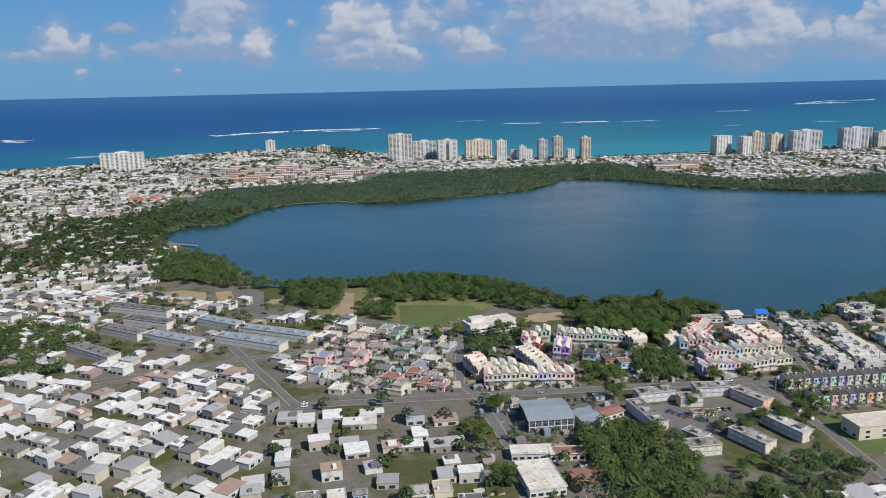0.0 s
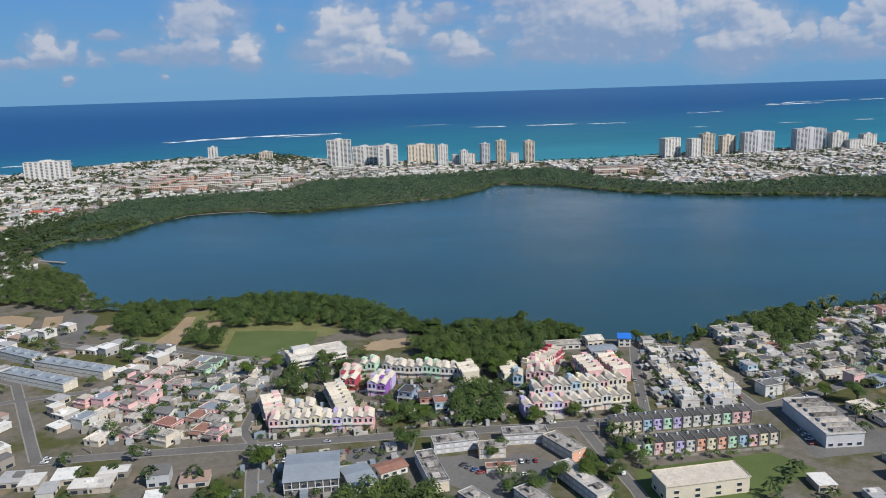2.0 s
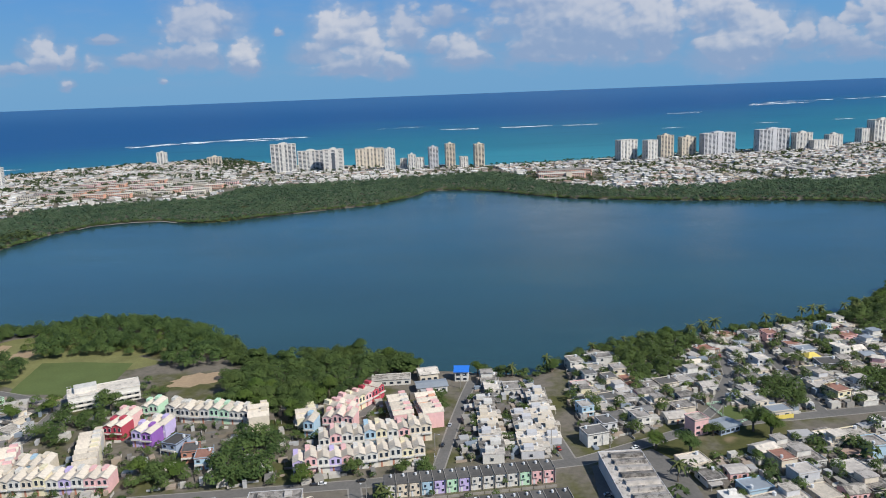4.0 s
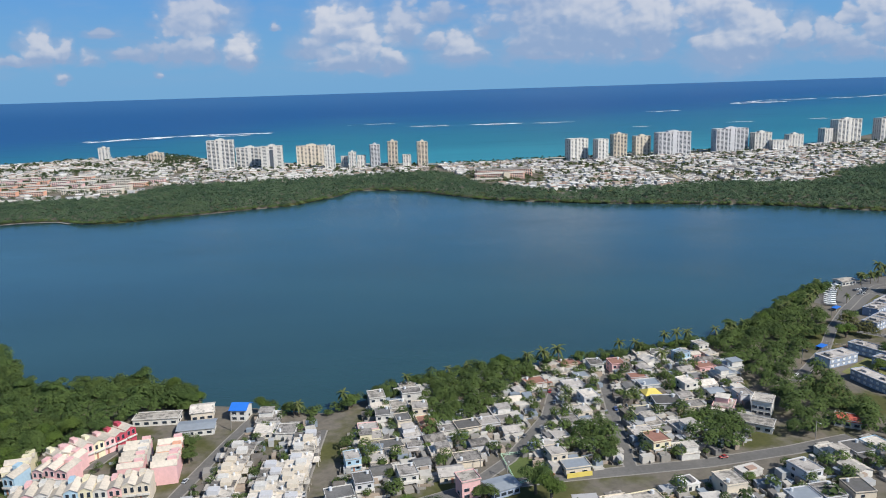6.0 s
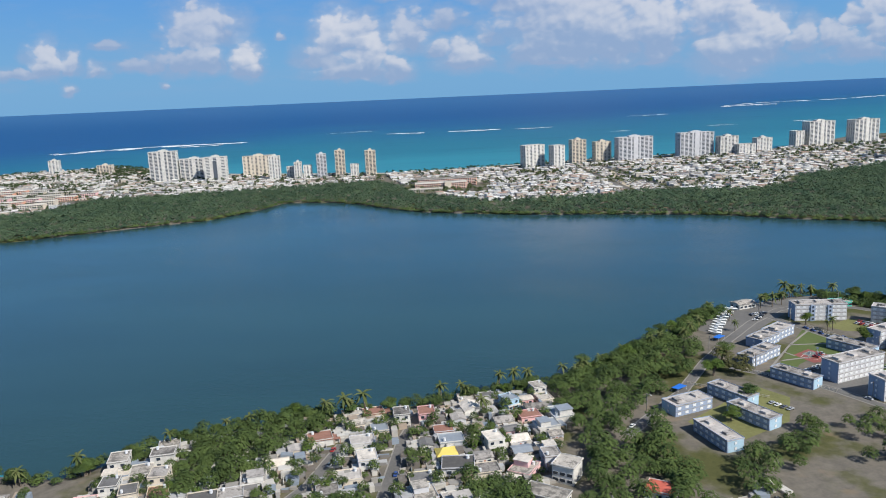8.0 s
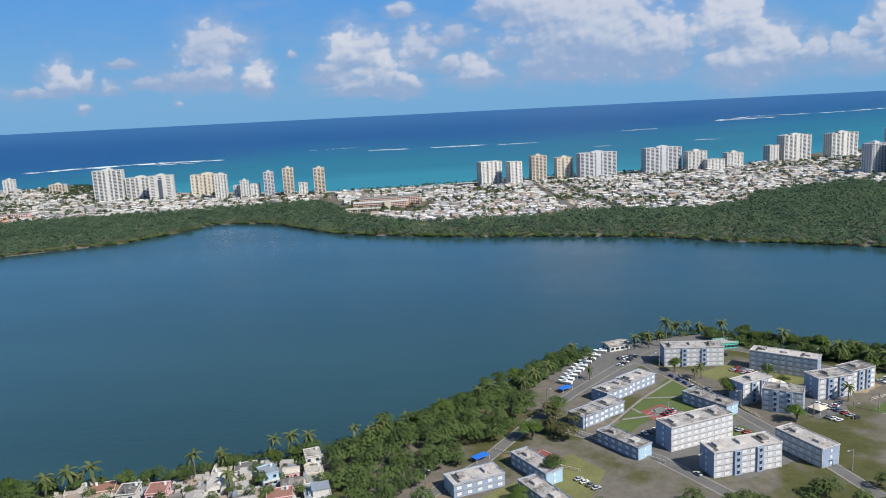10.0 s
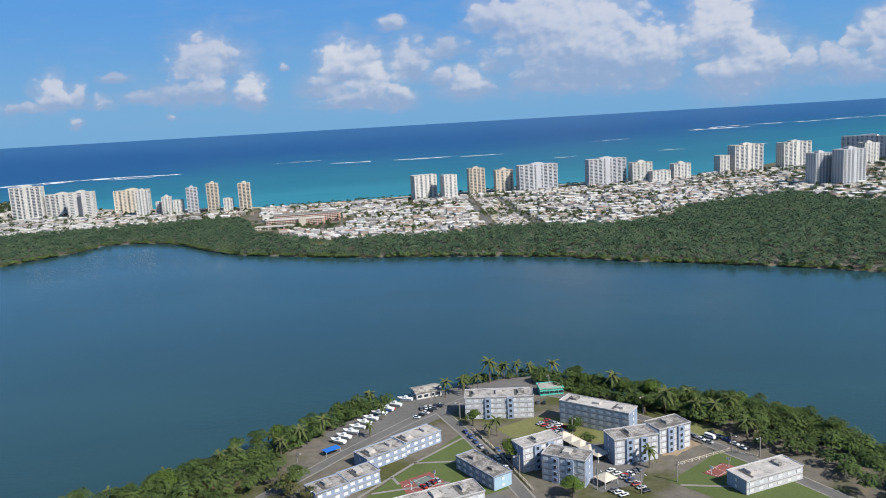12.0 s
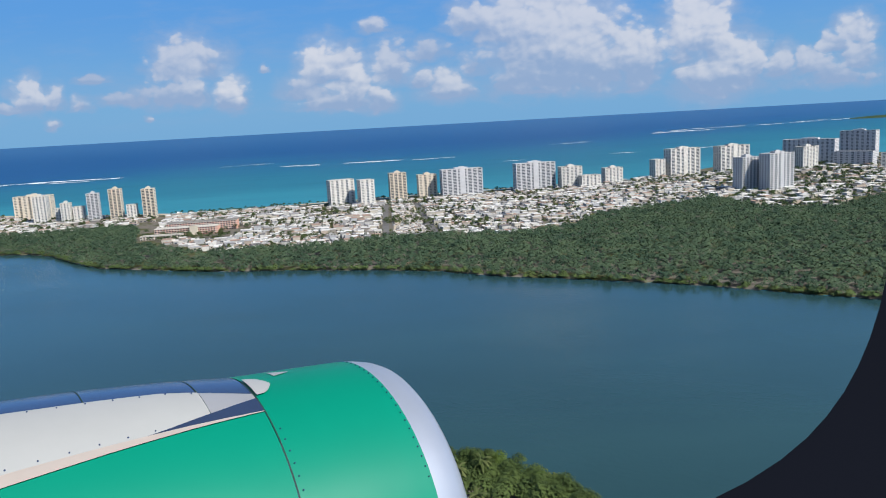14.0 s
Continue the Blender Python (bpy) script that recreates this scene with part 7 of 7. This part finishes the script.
# ---- cars, boats, poles and small things ----
CAR_PAINTS = [material("car_" + n, c, 0.35, 0.05, 2.0, 0.5, spec=0.5) for n, c in (("white", (0.75, 0.75, 0.74)), ("silver", (0.42, 0.43, 0.45)), ("black", (0.02, 0.02, 0.025)), ("red", (0.35, 0.03, 0.03)), ("blue", (0.04, 0.08, 0.25)), ("grey", (0.13, 0.13, 0.14)))]
CAR_WORD = ["white", "silver", "black", "red", "dark blue", "dark grey"]
TYRE = material("tyre", (0.03, 0.03, 0.03), 0.9, 0.2, 3.0, 0.5)


def car_kit():
    thing = empty("car")
    bm = boxes((-1.15, -0.47, 0.16, 1.15, 0.47, 0.48))
    bmesh.ops.bevel(bm, geom=bm.edges[:], offset=0.1, segments=1, affect="EDGES")
    part("wall", bm, CAR_PAINTS[0], thing).name = "car_body"
    bm = bmesh.new()
    v = [bm.verts.new(p) for p in ((-0.8, -0.43, 0.481), (0.55, -0.43, 0.481), (0.55, 0.43, 0.481), (-0.8, 0.43, 0.481), (-0.55, -0.36, 0.76), (0.2, -0.36, 0.76), (0.2, 0.36, 0.76), (-0.55, 0.36, 0.76))]
    for f in ((4, 5, 6, 7), (0, 1, 5, 4), (1, 2, 6, 5), (2, 3, 7, 6), (3, 0, 4, 7)):
        bm.faces.new([v[k] for k in f])
    part("cabin_glass", bm, GLASS_AND_SHADE, thing)
    part("roof_panel", boxes((-0.53, -0.35, 0.761, 0.18, 0.35, 0.79)), CAR_PAINTS[0], thing)
    bm = bmesh.new()
    for x in (-0.72, 0.72):
        for y in (-0.45, 0.45):
            bmesh.ops.create_cone(bm, cap_ends=True, segments=8, radius1=0.17, radius2=0.17, depth=0.14, matrix=pose(x, y, 0.17, 90))
    part("undercarriage", bm, TYRE, thing, "black tyres on their axles")
    return thing


def car(x, y, turn, pick):
    k = pick.choice((0, 0, 0, 1, 1, 2, 3, 4, 5, 5))
    ob = place("car", car_kit, x, y, turn, LAND_Z + 0.075, label=f"{CAR_WORD[k]} parked car on asphalt", category="car", group="parked cars")
    for child in ob.children:
        if child.name.split(".")[0] in ("car_body", "roof_panel"):
            child.material_slots[0].link = "OBJECT"
            child.material_slots[0].material = CAR_PAINTS[k]


pick_c = random.Random(31)
for line in ROADS[:11]:
    for (xa, ya), (xb, yb) in zip(line, line[1:]):
        length = math.hypot(xb - xa, yb - ya)
        ang = math.degrees(math.atan2(yb - ya, xb - xa))
        for k in range(int(length / 9)):
            if pick_c.random() < 0.22:
                s, side = pick_c.random(), pick_c.choice((-1.15, 1.15))
                car(xa + (xb - xa) * s - math.sin(radians(ang)) * side, ya + (yb - ya) * s + math.cos(radians(ang)) * side, ang + pick_c.choice((0, 180)), pick_c)
for cx, cy, step_x, step_y, count, ang in ((370, 440, 1.0, 1.25, 6, -20), (359, 443, 0.9, 1.1, 4, 10), (374, 398, 0.8, 0.75, 4, 130), (388, 389, 1.1, -1.2, 4, 20), (404.5, 431.5, 0.9, -1.0, 6, 30), (418, 402, 0.9, -1.4, 5, 30), (64, 232, 1.2, -1.2, 4, 20),
                                           (80, 226, 0.5, -1.5, 4, 10), (8, 236, 1.4, 0.2, 4, 80), (28, 241, 2.0, 0.3, 6, 90), (366, 386, 1.3, 0.8, 4, 110), (421, 398, 0.55, -1.3, 5, 20), (447.5, 420.5, 0.9, -1.9, 5, -55), (416.8, 392.4, 0.7, -0.9, 3, 20), (371, 446.5, 1.1, 0.5, 5, 100), (406.5, 433.5, 0.8, -1.0, 5, 30), (345, 362, 0.9, -1.2, 4, 30), (402, 448, 1.4, -0.3, 4, 80), (163, 240, 0.1, 2.2, 4, 0), (441, 421, 1.1, -1.6, 4, -55), (384, 428, 1.0, -2.6, 5, -66), (402, 380, 0.9, -1.2, 3, 20), (421, 399, 0.9, 0.8, 4, 120), (392, 416, 1.0, -2.4, 3, -66), (76, 233, 1.6, 0.1, 5, 90)):
    for k in range(count):
        car(cx + step_x * k * 1.25, cy + step_y * k * 1.25, ang + pick_c.uniform(-6, 6), pick_c)


def boat_kit():
    thing = empty("boat")
    bm = bmesh.new()
    low = [bm.verts.new(p) for p in ((-1.6, -0.35, 0.25), (1.0, -0.35, 0.25), (1.9, 0, 0.4), (1.0, 0.35, 0.25), (-1.6, 0.35, 0.25))]
    top = [bm.verts.new(p) for p in ((-1.6, -0.55, 0.8), (1.1, -0.55, 0.8), (2.2, 0, 0.95), (1.1, 0.55, 0.8), (-1.6, 0.55, 0.8))]
    for k in range(5):
        bm.faces.new((low[k], low[(k + 1) % 5], top[(k + 1) % 5], top[k]))
    bm.faces.new(low[::-1])
    bm.faces.new(top)
    part("hull", bm, LINE_WHITE, thing)
    part("console", boxes((-0.3, -0.3, 0.85, 0.4, 0.3, 1.3)), SHUTTER, thing)
    part("trailer", boxes((-1.4, -0.4, 0.05, 1.2, -0.3, 0.245), (-1.4, 0.3, 0.05, 1.2, 0.4, 0.245)), CONCRETE, thing)
    return thing


for k, (bx, by) in enumerate(((351, 428), (352.5, 431), (354, 434), (355.5, 437), (357, 440), (359, 443.5), (361, 447), (363, 450), (366, 454), (350, 425))):
    place("boat", boat_kit, bx, by, 150 + (k % 3) * 6, LAND_Z + 0.03, (1.3, 1.5, 1.3), label="white motor boat on a trailer", category="boat", group="boats on the lot")


CANVAS = material("cream_canvas", (0.62, 0.55, 0.45), 0.9, 0.2, 2.0, 0.4)


def canopy_kit():
    thing = empty("canopy_tent")
    bm = bmesh.new()
    low = [bm.verts.new((x, y, 1.3)) for x, y in ((-1.5, -1.5), (1.5, -1.5), (1.5, 1.5), (-1.5, 1.5))]
    tip = bm.verts.new((0, 0, 2.2))
    for k in range(4):
        bm.faces.new((low[k], low[(k + 1) % 4], tip))
    part("cover", bm, CANVAS, thing)
    for x in (-1.4, 1.4):
        for y in (-1.4, 1.4):
            part("pole", boxes((x - 0.04, y - 0.04, 0, x + 0.04, y + 0.04, 1.32)), SHUTTER, thing)
    return thing


for tx, ty in ((409.4, 420.2), (411.1, 417.4), (412.9, 414.6), (414.7, 411.8), (416.4, 409.2), (415.7, 396.2)):
    place("canopy", canopy_kit, tx, ty, -57, LAND_Z + 0.03, (1.35, 1.35, 1.2), label="cream peaked canopy tent on the lot", category="canopy", group="canopy tents")
for tx, ty, m_b in ((349, 419, BLUE_ROOF), (322, 374, BLUE_ROOF)):
    awning = empty("market_awning", tx, ty, LAND_Z + 0.03, 40)
    tagged(awning, "bright blue tarpaulin awning on poles", "awning", "tarpaulin awnings")
    part("cover", boxes((-2.2, -1.2, 1.2, 2.2, 1.2, 1.28)), m_b, awning)
    for x in (-2.1, 2.1):
        for y in (-1.1, 1.1):
            part("pole", boxes((x - 0.04, y - 0.04, 0, x + 0.04, y + 0.04, 1.197)), SHUTTER, awning)
kayak = mesh_object("kayak", boxes((-1.5, -0.25, 0.0, 1.5, 0.25, 0.25)), YELLOW)
bm_k = bmesh.new()
bm_k.from_mesh(kayak.data)
for v in bm_k.verts:
    v.co.y *= 1.0 - 0.75 * (abs(v.co.x) / 1.5) ** 2
bm_k.to_mesh(kayak.data)
bm_k.free()
kayak.matrix_basis = pose(347, 391, LAND_Z + 0.08, 0, 0, -40)
tagged(kayak, "yellow canoe lying on the asphalt", "canoe")
skip = empty("dumpster", 384, 398.5, LAND_Z + 0.05, 30)
tagged(skip, "orange-red dumpster on the lot", "dumpster")
part("body", boxes((-1.0, -0.7, 0, 1.0, 0.7, 1.0)), ORANGE_ROOF, skip)
part("lid", boxes((-1.05, -0.75, 1.003, 1.05, 0.75, 1.1)), RUST_ROOF, skip)


def pole_kit():
    thing = empty("street_lamp")
    part("pole", boxes((-0.09, -0.09, -0.2, 0.09, 0.09, 5.2)), CONCRETE, thing)
    arm = part("arm", boxes((-0.05, -1.1, 5.0, 0.05, 0.09, 5.1)), CONCRETE, thing)
    part("lamp", boxes((-0.12, -1.5, 4.95, 0.12, -1.103, 5.08)), SHUTTER, arm)
    return thing


for line in ROADS[:11]:
    for (xa, ya), (xb, yb) in list(zip(line, line[1:]))[::2]:
        ang = math.atan2(yb - ya, xb - xa)
        place("lamp", pole_kit, (xa + xb) / 2 - math.sin(ang) * 2.7, (ya + yb) / 2 + math.cos(ang) * 2.7, math.degrees(ang), LAND_Z, label="tall grey concrete street lamp", category="street lamp", group="street lamps")


for lx, ly in ((413.3, 393.5), (431.7, 395.4), (448.4, 408.5), (412.1, 423.5), (422.5, 390.7)):
    place("lamp", pole_kit, lx, ly, 30, LAND_Z, label="tall grey concrete street lamp", category="street lamp", group="street lamps")


def fence(points, mat, label, step=2.2, height=0.8):
    thing = empty("fence", 0, 0, 0)
    tagged(thing, label, "fence", "fences")
    for (xa, ya), (xb, yb) in zip(points, points[1:]):
        length, ang = math.hypot(xb - xa, yb - ya), math.degrees(math.atan2(yb - ya, xb - xa))
        base = pose(xa, ya, LAND_Z, 0, 0, ang)
        for z in (0.25, height - 0.12):
            rail = part("rail", boxes((0, -0.04, z, length, 0.04, z + 0.1)), mat, thing)
            rail.matrix_basis = base
        for k in range(int(length / step) + 1):
            post = part("post", boxes((k * step - 0.07, -0.07, -0.2, k * step + 0.07, 0.07, height)), mat, thing)
            post.matrix_basis = base


fence([(433.9, 403.4), (448.5, 410.1), (453.5, 405.5)], CREAM, "pale slatted fence round the play field")
fence([(346, 389), (356, 380), (367, 369)], CREAM, "cream fence along the street")
fence([(326, 379), (336, 372), (346, 366)], CREAM, "cream fence along the street")
fence([(386, 430), (393, 412), (399, 394)], CREAM, "cream fence along the street")
fence([(204, 300), (213, 301.5), (215.5, 290), (207, 285), (204, 300)], MINT, "mint green fence round the play yard")

# painted lines of the ball courts
for cx, cy, turn, w, d in ((373.7, 399.6, 45, 3.6, 2.6), (442.9, 400.3, 38, 3.0, 1.5), (337, 374.6, 40, 3.6, 2.2)):
    lines = ring(w, d, 0.0, 0.02, 0.06)
    box(lines, -0.03, -d + 0.07, 0, 0.03, d - 0.07, 0.02)
    court = mesh_object("court_lines", lines, LINE_WHITE)
    court.matrix_basis = pose(cx, cy, LAND_Z + 0.05, 0, 0, turn)
    tagged(court, "faded white painted lines of a ball court", "court lines", kind="structure")


# hoops, utility poles and a van
def hoop_kit():
    thing = empty("basketball_hoop")
    part("pole", boxes((-0.06, -0.06, 0, 0.06, 0.06, 1.7)), SHUTTER, thing)
    part("backboard", boxes((-0.5, -0.12, 1.45, 0.5, -0.063, 2.05)), LINE_WHITE, thing, "white backboard")
    return thing


for hx, hy, ht in ((371.2, 397.2, 45), (376.4, 402.3, 225), (440.2, 398.2, 38), (445.6, 402.4, 218)):
    place("hoop", hoop_kit, hx, hy, ht + 90, LAND_Z + 0.05, label="white basketball hoop beside a red court", category="basketball hoop", group="basketball hoops")


def van_kit():
    thing = empty("van")
    bm = boxes((-1.5, -0.55, 0.18, 1.5, 0.55, 1.15))
    for v in bm.verts:
        if v.co.x > 1 and v.co.z > 1:
            v.co.x -= 0.45
    bmesh.ops.bevel(bm, geom=bm.edges[:], offset=0.08, segments=1, affect="EDGES")
    part("van_body", bm, CAR_PAINTS[0], thing)
    part("side_glass", boxes((-1.2, -0.565, 0.72, 0.9, -0.553, 1.0)), GLASS_AND_SHADE, thing)
    part("side_glass", boxes((-1.2, 0.553, 0.72, 0.9, 0.565, 1.0)), GLASS_AND_SHADE, thing)
    for x in (-0.95, 0.95):
        for y in (-0.5, 0.5):
            bm = bmesh.new()
            bmesh.ops.create_cone(bm, cap_ends=True, segments=10, radius1=0.2, radius2=0.2, depth=0.16, matrix=pose(x, y, 0.2, 90))
            part("wheel", bm, TYRE, thing)
    return thing


for vx, vy, vt in ((446.3, 417.9, -52), (104.5, 232, 105), (106, 226, 105), (110, 258.4, 8)):
    place("van", van_kit, vx, vy, vt, LAND_Z + 0.075, label="white van on the asphalt street", category="van", group="vans")


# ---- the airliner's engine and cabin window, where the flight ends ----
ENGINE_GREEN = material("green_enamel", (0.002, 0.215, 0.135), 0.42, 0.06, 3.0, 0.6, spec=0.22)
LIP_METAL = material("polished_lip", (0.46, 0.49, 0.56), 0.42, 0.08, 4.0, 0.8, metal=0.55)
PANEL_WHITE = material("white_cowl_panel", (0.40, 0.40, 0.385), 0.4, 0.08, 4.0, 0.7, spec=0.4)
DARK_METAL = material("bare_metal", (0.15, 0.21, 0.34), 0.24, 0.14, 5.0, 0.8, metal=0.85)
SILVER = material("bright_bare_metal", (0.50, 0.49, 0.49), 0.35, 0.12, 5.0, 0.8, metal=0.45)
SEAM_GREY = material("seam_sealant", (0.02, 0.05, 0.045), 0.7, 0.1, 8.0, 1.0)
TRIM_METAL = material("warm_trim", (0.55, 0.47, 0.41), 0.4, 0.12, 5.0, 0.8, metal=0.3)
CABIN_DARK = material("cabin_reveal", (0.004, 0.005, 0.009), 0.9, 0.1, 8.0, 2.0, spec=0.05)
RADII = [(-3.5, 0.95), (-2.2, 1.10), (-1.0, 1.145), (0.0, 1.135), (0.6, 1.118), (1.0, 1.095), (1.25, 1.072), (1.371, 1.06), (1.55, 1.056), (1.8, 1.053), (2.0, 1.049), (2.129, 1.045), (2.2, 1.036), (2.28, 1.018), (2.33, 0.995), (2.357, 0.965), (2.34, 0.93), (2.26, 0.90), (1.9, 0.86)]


def radius_at(s):
    for (sa, ra), (sb, rb) in zip(RADII, RADII[1:]):
        if sa <= s <= sb:
            return ra + (rb - ra) * (s - sa) / (sb - sa)
    return RADII[0][1]


def shell(stations, low, high, lift=0.0, steps=40):
    """Part of a turned body: stations of (along, radius), between two angles that may vary along it."""
    bm = bmesh.new()
    rows_v = []
    for s, r in stations:
        a, b = low(s), high(s)
        rows_v.append([bm.verts.new((s, -(r + lift) * math.sin(radians(a + (b - a) * k / steps)), (r + lift) * math.cos(radians(a + (b - a) * k / steps)))) for k in range(steps + 1)])
    for p, q in zip(rows_v, rows_v[1:]):
        for k in range(steps):
            bm.faces.new((p[k], p[k + 1], q[k + 1], q[k])).smooth = True
    return bm


def stretch(a, b, n_s=24):
    return [(a + (b - a) * k / n_s, radius_at(a + (b - a) * k / n_s)) for k in range(n_s + 1)]


def green_edge(s):
    return 26.0 + (1.371 - s) * 9.3


def trim_edge(s):
    return green_edge(s) - min(3.4, 0.3 + (1.371 - s) * 2.6)


def white_edge(s):
    return max(9.5, 15.5 - (1.371 - s) * 14.0)


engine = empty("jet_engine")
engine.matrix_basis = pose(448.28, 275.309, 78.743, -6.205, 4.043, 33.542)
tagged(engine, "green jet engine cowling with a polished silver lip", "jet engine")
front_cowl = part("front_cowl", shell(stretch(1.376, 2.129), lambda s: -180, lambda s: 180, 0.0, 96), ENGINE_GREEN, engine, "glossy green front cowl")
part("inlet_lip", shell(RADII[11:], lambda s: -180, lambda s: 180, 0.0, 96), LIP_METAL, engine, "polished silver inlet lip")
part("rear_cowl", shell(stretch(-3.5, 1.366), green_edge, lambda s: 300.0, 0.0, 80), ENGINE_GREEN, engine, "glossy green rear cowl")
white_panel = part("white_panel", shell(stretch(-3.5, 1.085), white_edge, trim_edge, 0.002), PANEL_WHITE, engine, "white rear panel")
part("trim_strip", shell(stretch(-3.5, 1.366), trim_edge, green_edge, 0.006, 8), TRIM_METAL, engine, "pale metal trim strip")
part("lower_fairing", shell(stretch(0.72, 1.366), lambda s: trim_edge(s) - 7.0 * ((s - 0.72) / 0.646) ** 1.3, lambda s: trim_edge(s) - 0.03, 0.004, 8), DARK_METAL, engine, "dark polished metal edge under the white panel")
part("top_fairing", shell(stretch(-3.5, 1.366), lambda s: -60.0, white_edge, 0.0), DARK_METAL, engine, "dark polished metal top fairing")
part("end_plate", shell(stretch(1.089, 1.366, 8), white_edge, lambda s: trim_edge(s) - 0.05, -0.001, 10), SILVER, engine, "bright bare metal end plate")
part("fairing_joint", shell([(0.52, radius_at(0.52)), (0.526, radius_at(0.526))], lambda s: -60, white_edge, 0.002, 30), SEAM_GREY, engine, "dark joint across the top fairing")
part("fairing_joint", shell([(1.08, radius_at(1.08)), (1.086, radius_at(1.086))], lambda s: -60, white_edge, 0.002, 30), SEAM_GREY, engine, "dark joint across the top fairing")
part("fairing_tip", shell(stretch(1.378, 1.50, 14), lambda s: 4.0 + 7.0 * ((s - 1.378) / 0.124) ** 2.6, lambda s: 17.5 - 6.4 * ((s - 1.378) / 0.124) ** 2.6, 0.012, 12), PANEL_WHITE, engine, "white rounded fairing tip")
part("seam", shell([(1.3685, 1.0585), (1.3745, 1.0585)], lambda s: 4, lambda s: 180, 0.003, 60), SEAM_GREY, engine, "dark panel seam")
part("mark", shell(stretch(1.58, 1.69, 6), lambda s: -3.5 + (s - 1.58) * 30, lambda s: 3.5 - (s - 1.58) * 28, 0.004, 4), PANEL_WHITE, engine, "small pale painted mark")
rivet_bm = bmesh.new()
bmesh.ops.create_uvsphere(rivet_bm, u_segments=6, v_segments=4, radius=0.005)
rivet_data = bpy.data.meshes.new("rivet")
rivet_bm.to_mesh(rivet_data)
rivet_bm.free()
rivet_data.materials.append(DARK_METAL)


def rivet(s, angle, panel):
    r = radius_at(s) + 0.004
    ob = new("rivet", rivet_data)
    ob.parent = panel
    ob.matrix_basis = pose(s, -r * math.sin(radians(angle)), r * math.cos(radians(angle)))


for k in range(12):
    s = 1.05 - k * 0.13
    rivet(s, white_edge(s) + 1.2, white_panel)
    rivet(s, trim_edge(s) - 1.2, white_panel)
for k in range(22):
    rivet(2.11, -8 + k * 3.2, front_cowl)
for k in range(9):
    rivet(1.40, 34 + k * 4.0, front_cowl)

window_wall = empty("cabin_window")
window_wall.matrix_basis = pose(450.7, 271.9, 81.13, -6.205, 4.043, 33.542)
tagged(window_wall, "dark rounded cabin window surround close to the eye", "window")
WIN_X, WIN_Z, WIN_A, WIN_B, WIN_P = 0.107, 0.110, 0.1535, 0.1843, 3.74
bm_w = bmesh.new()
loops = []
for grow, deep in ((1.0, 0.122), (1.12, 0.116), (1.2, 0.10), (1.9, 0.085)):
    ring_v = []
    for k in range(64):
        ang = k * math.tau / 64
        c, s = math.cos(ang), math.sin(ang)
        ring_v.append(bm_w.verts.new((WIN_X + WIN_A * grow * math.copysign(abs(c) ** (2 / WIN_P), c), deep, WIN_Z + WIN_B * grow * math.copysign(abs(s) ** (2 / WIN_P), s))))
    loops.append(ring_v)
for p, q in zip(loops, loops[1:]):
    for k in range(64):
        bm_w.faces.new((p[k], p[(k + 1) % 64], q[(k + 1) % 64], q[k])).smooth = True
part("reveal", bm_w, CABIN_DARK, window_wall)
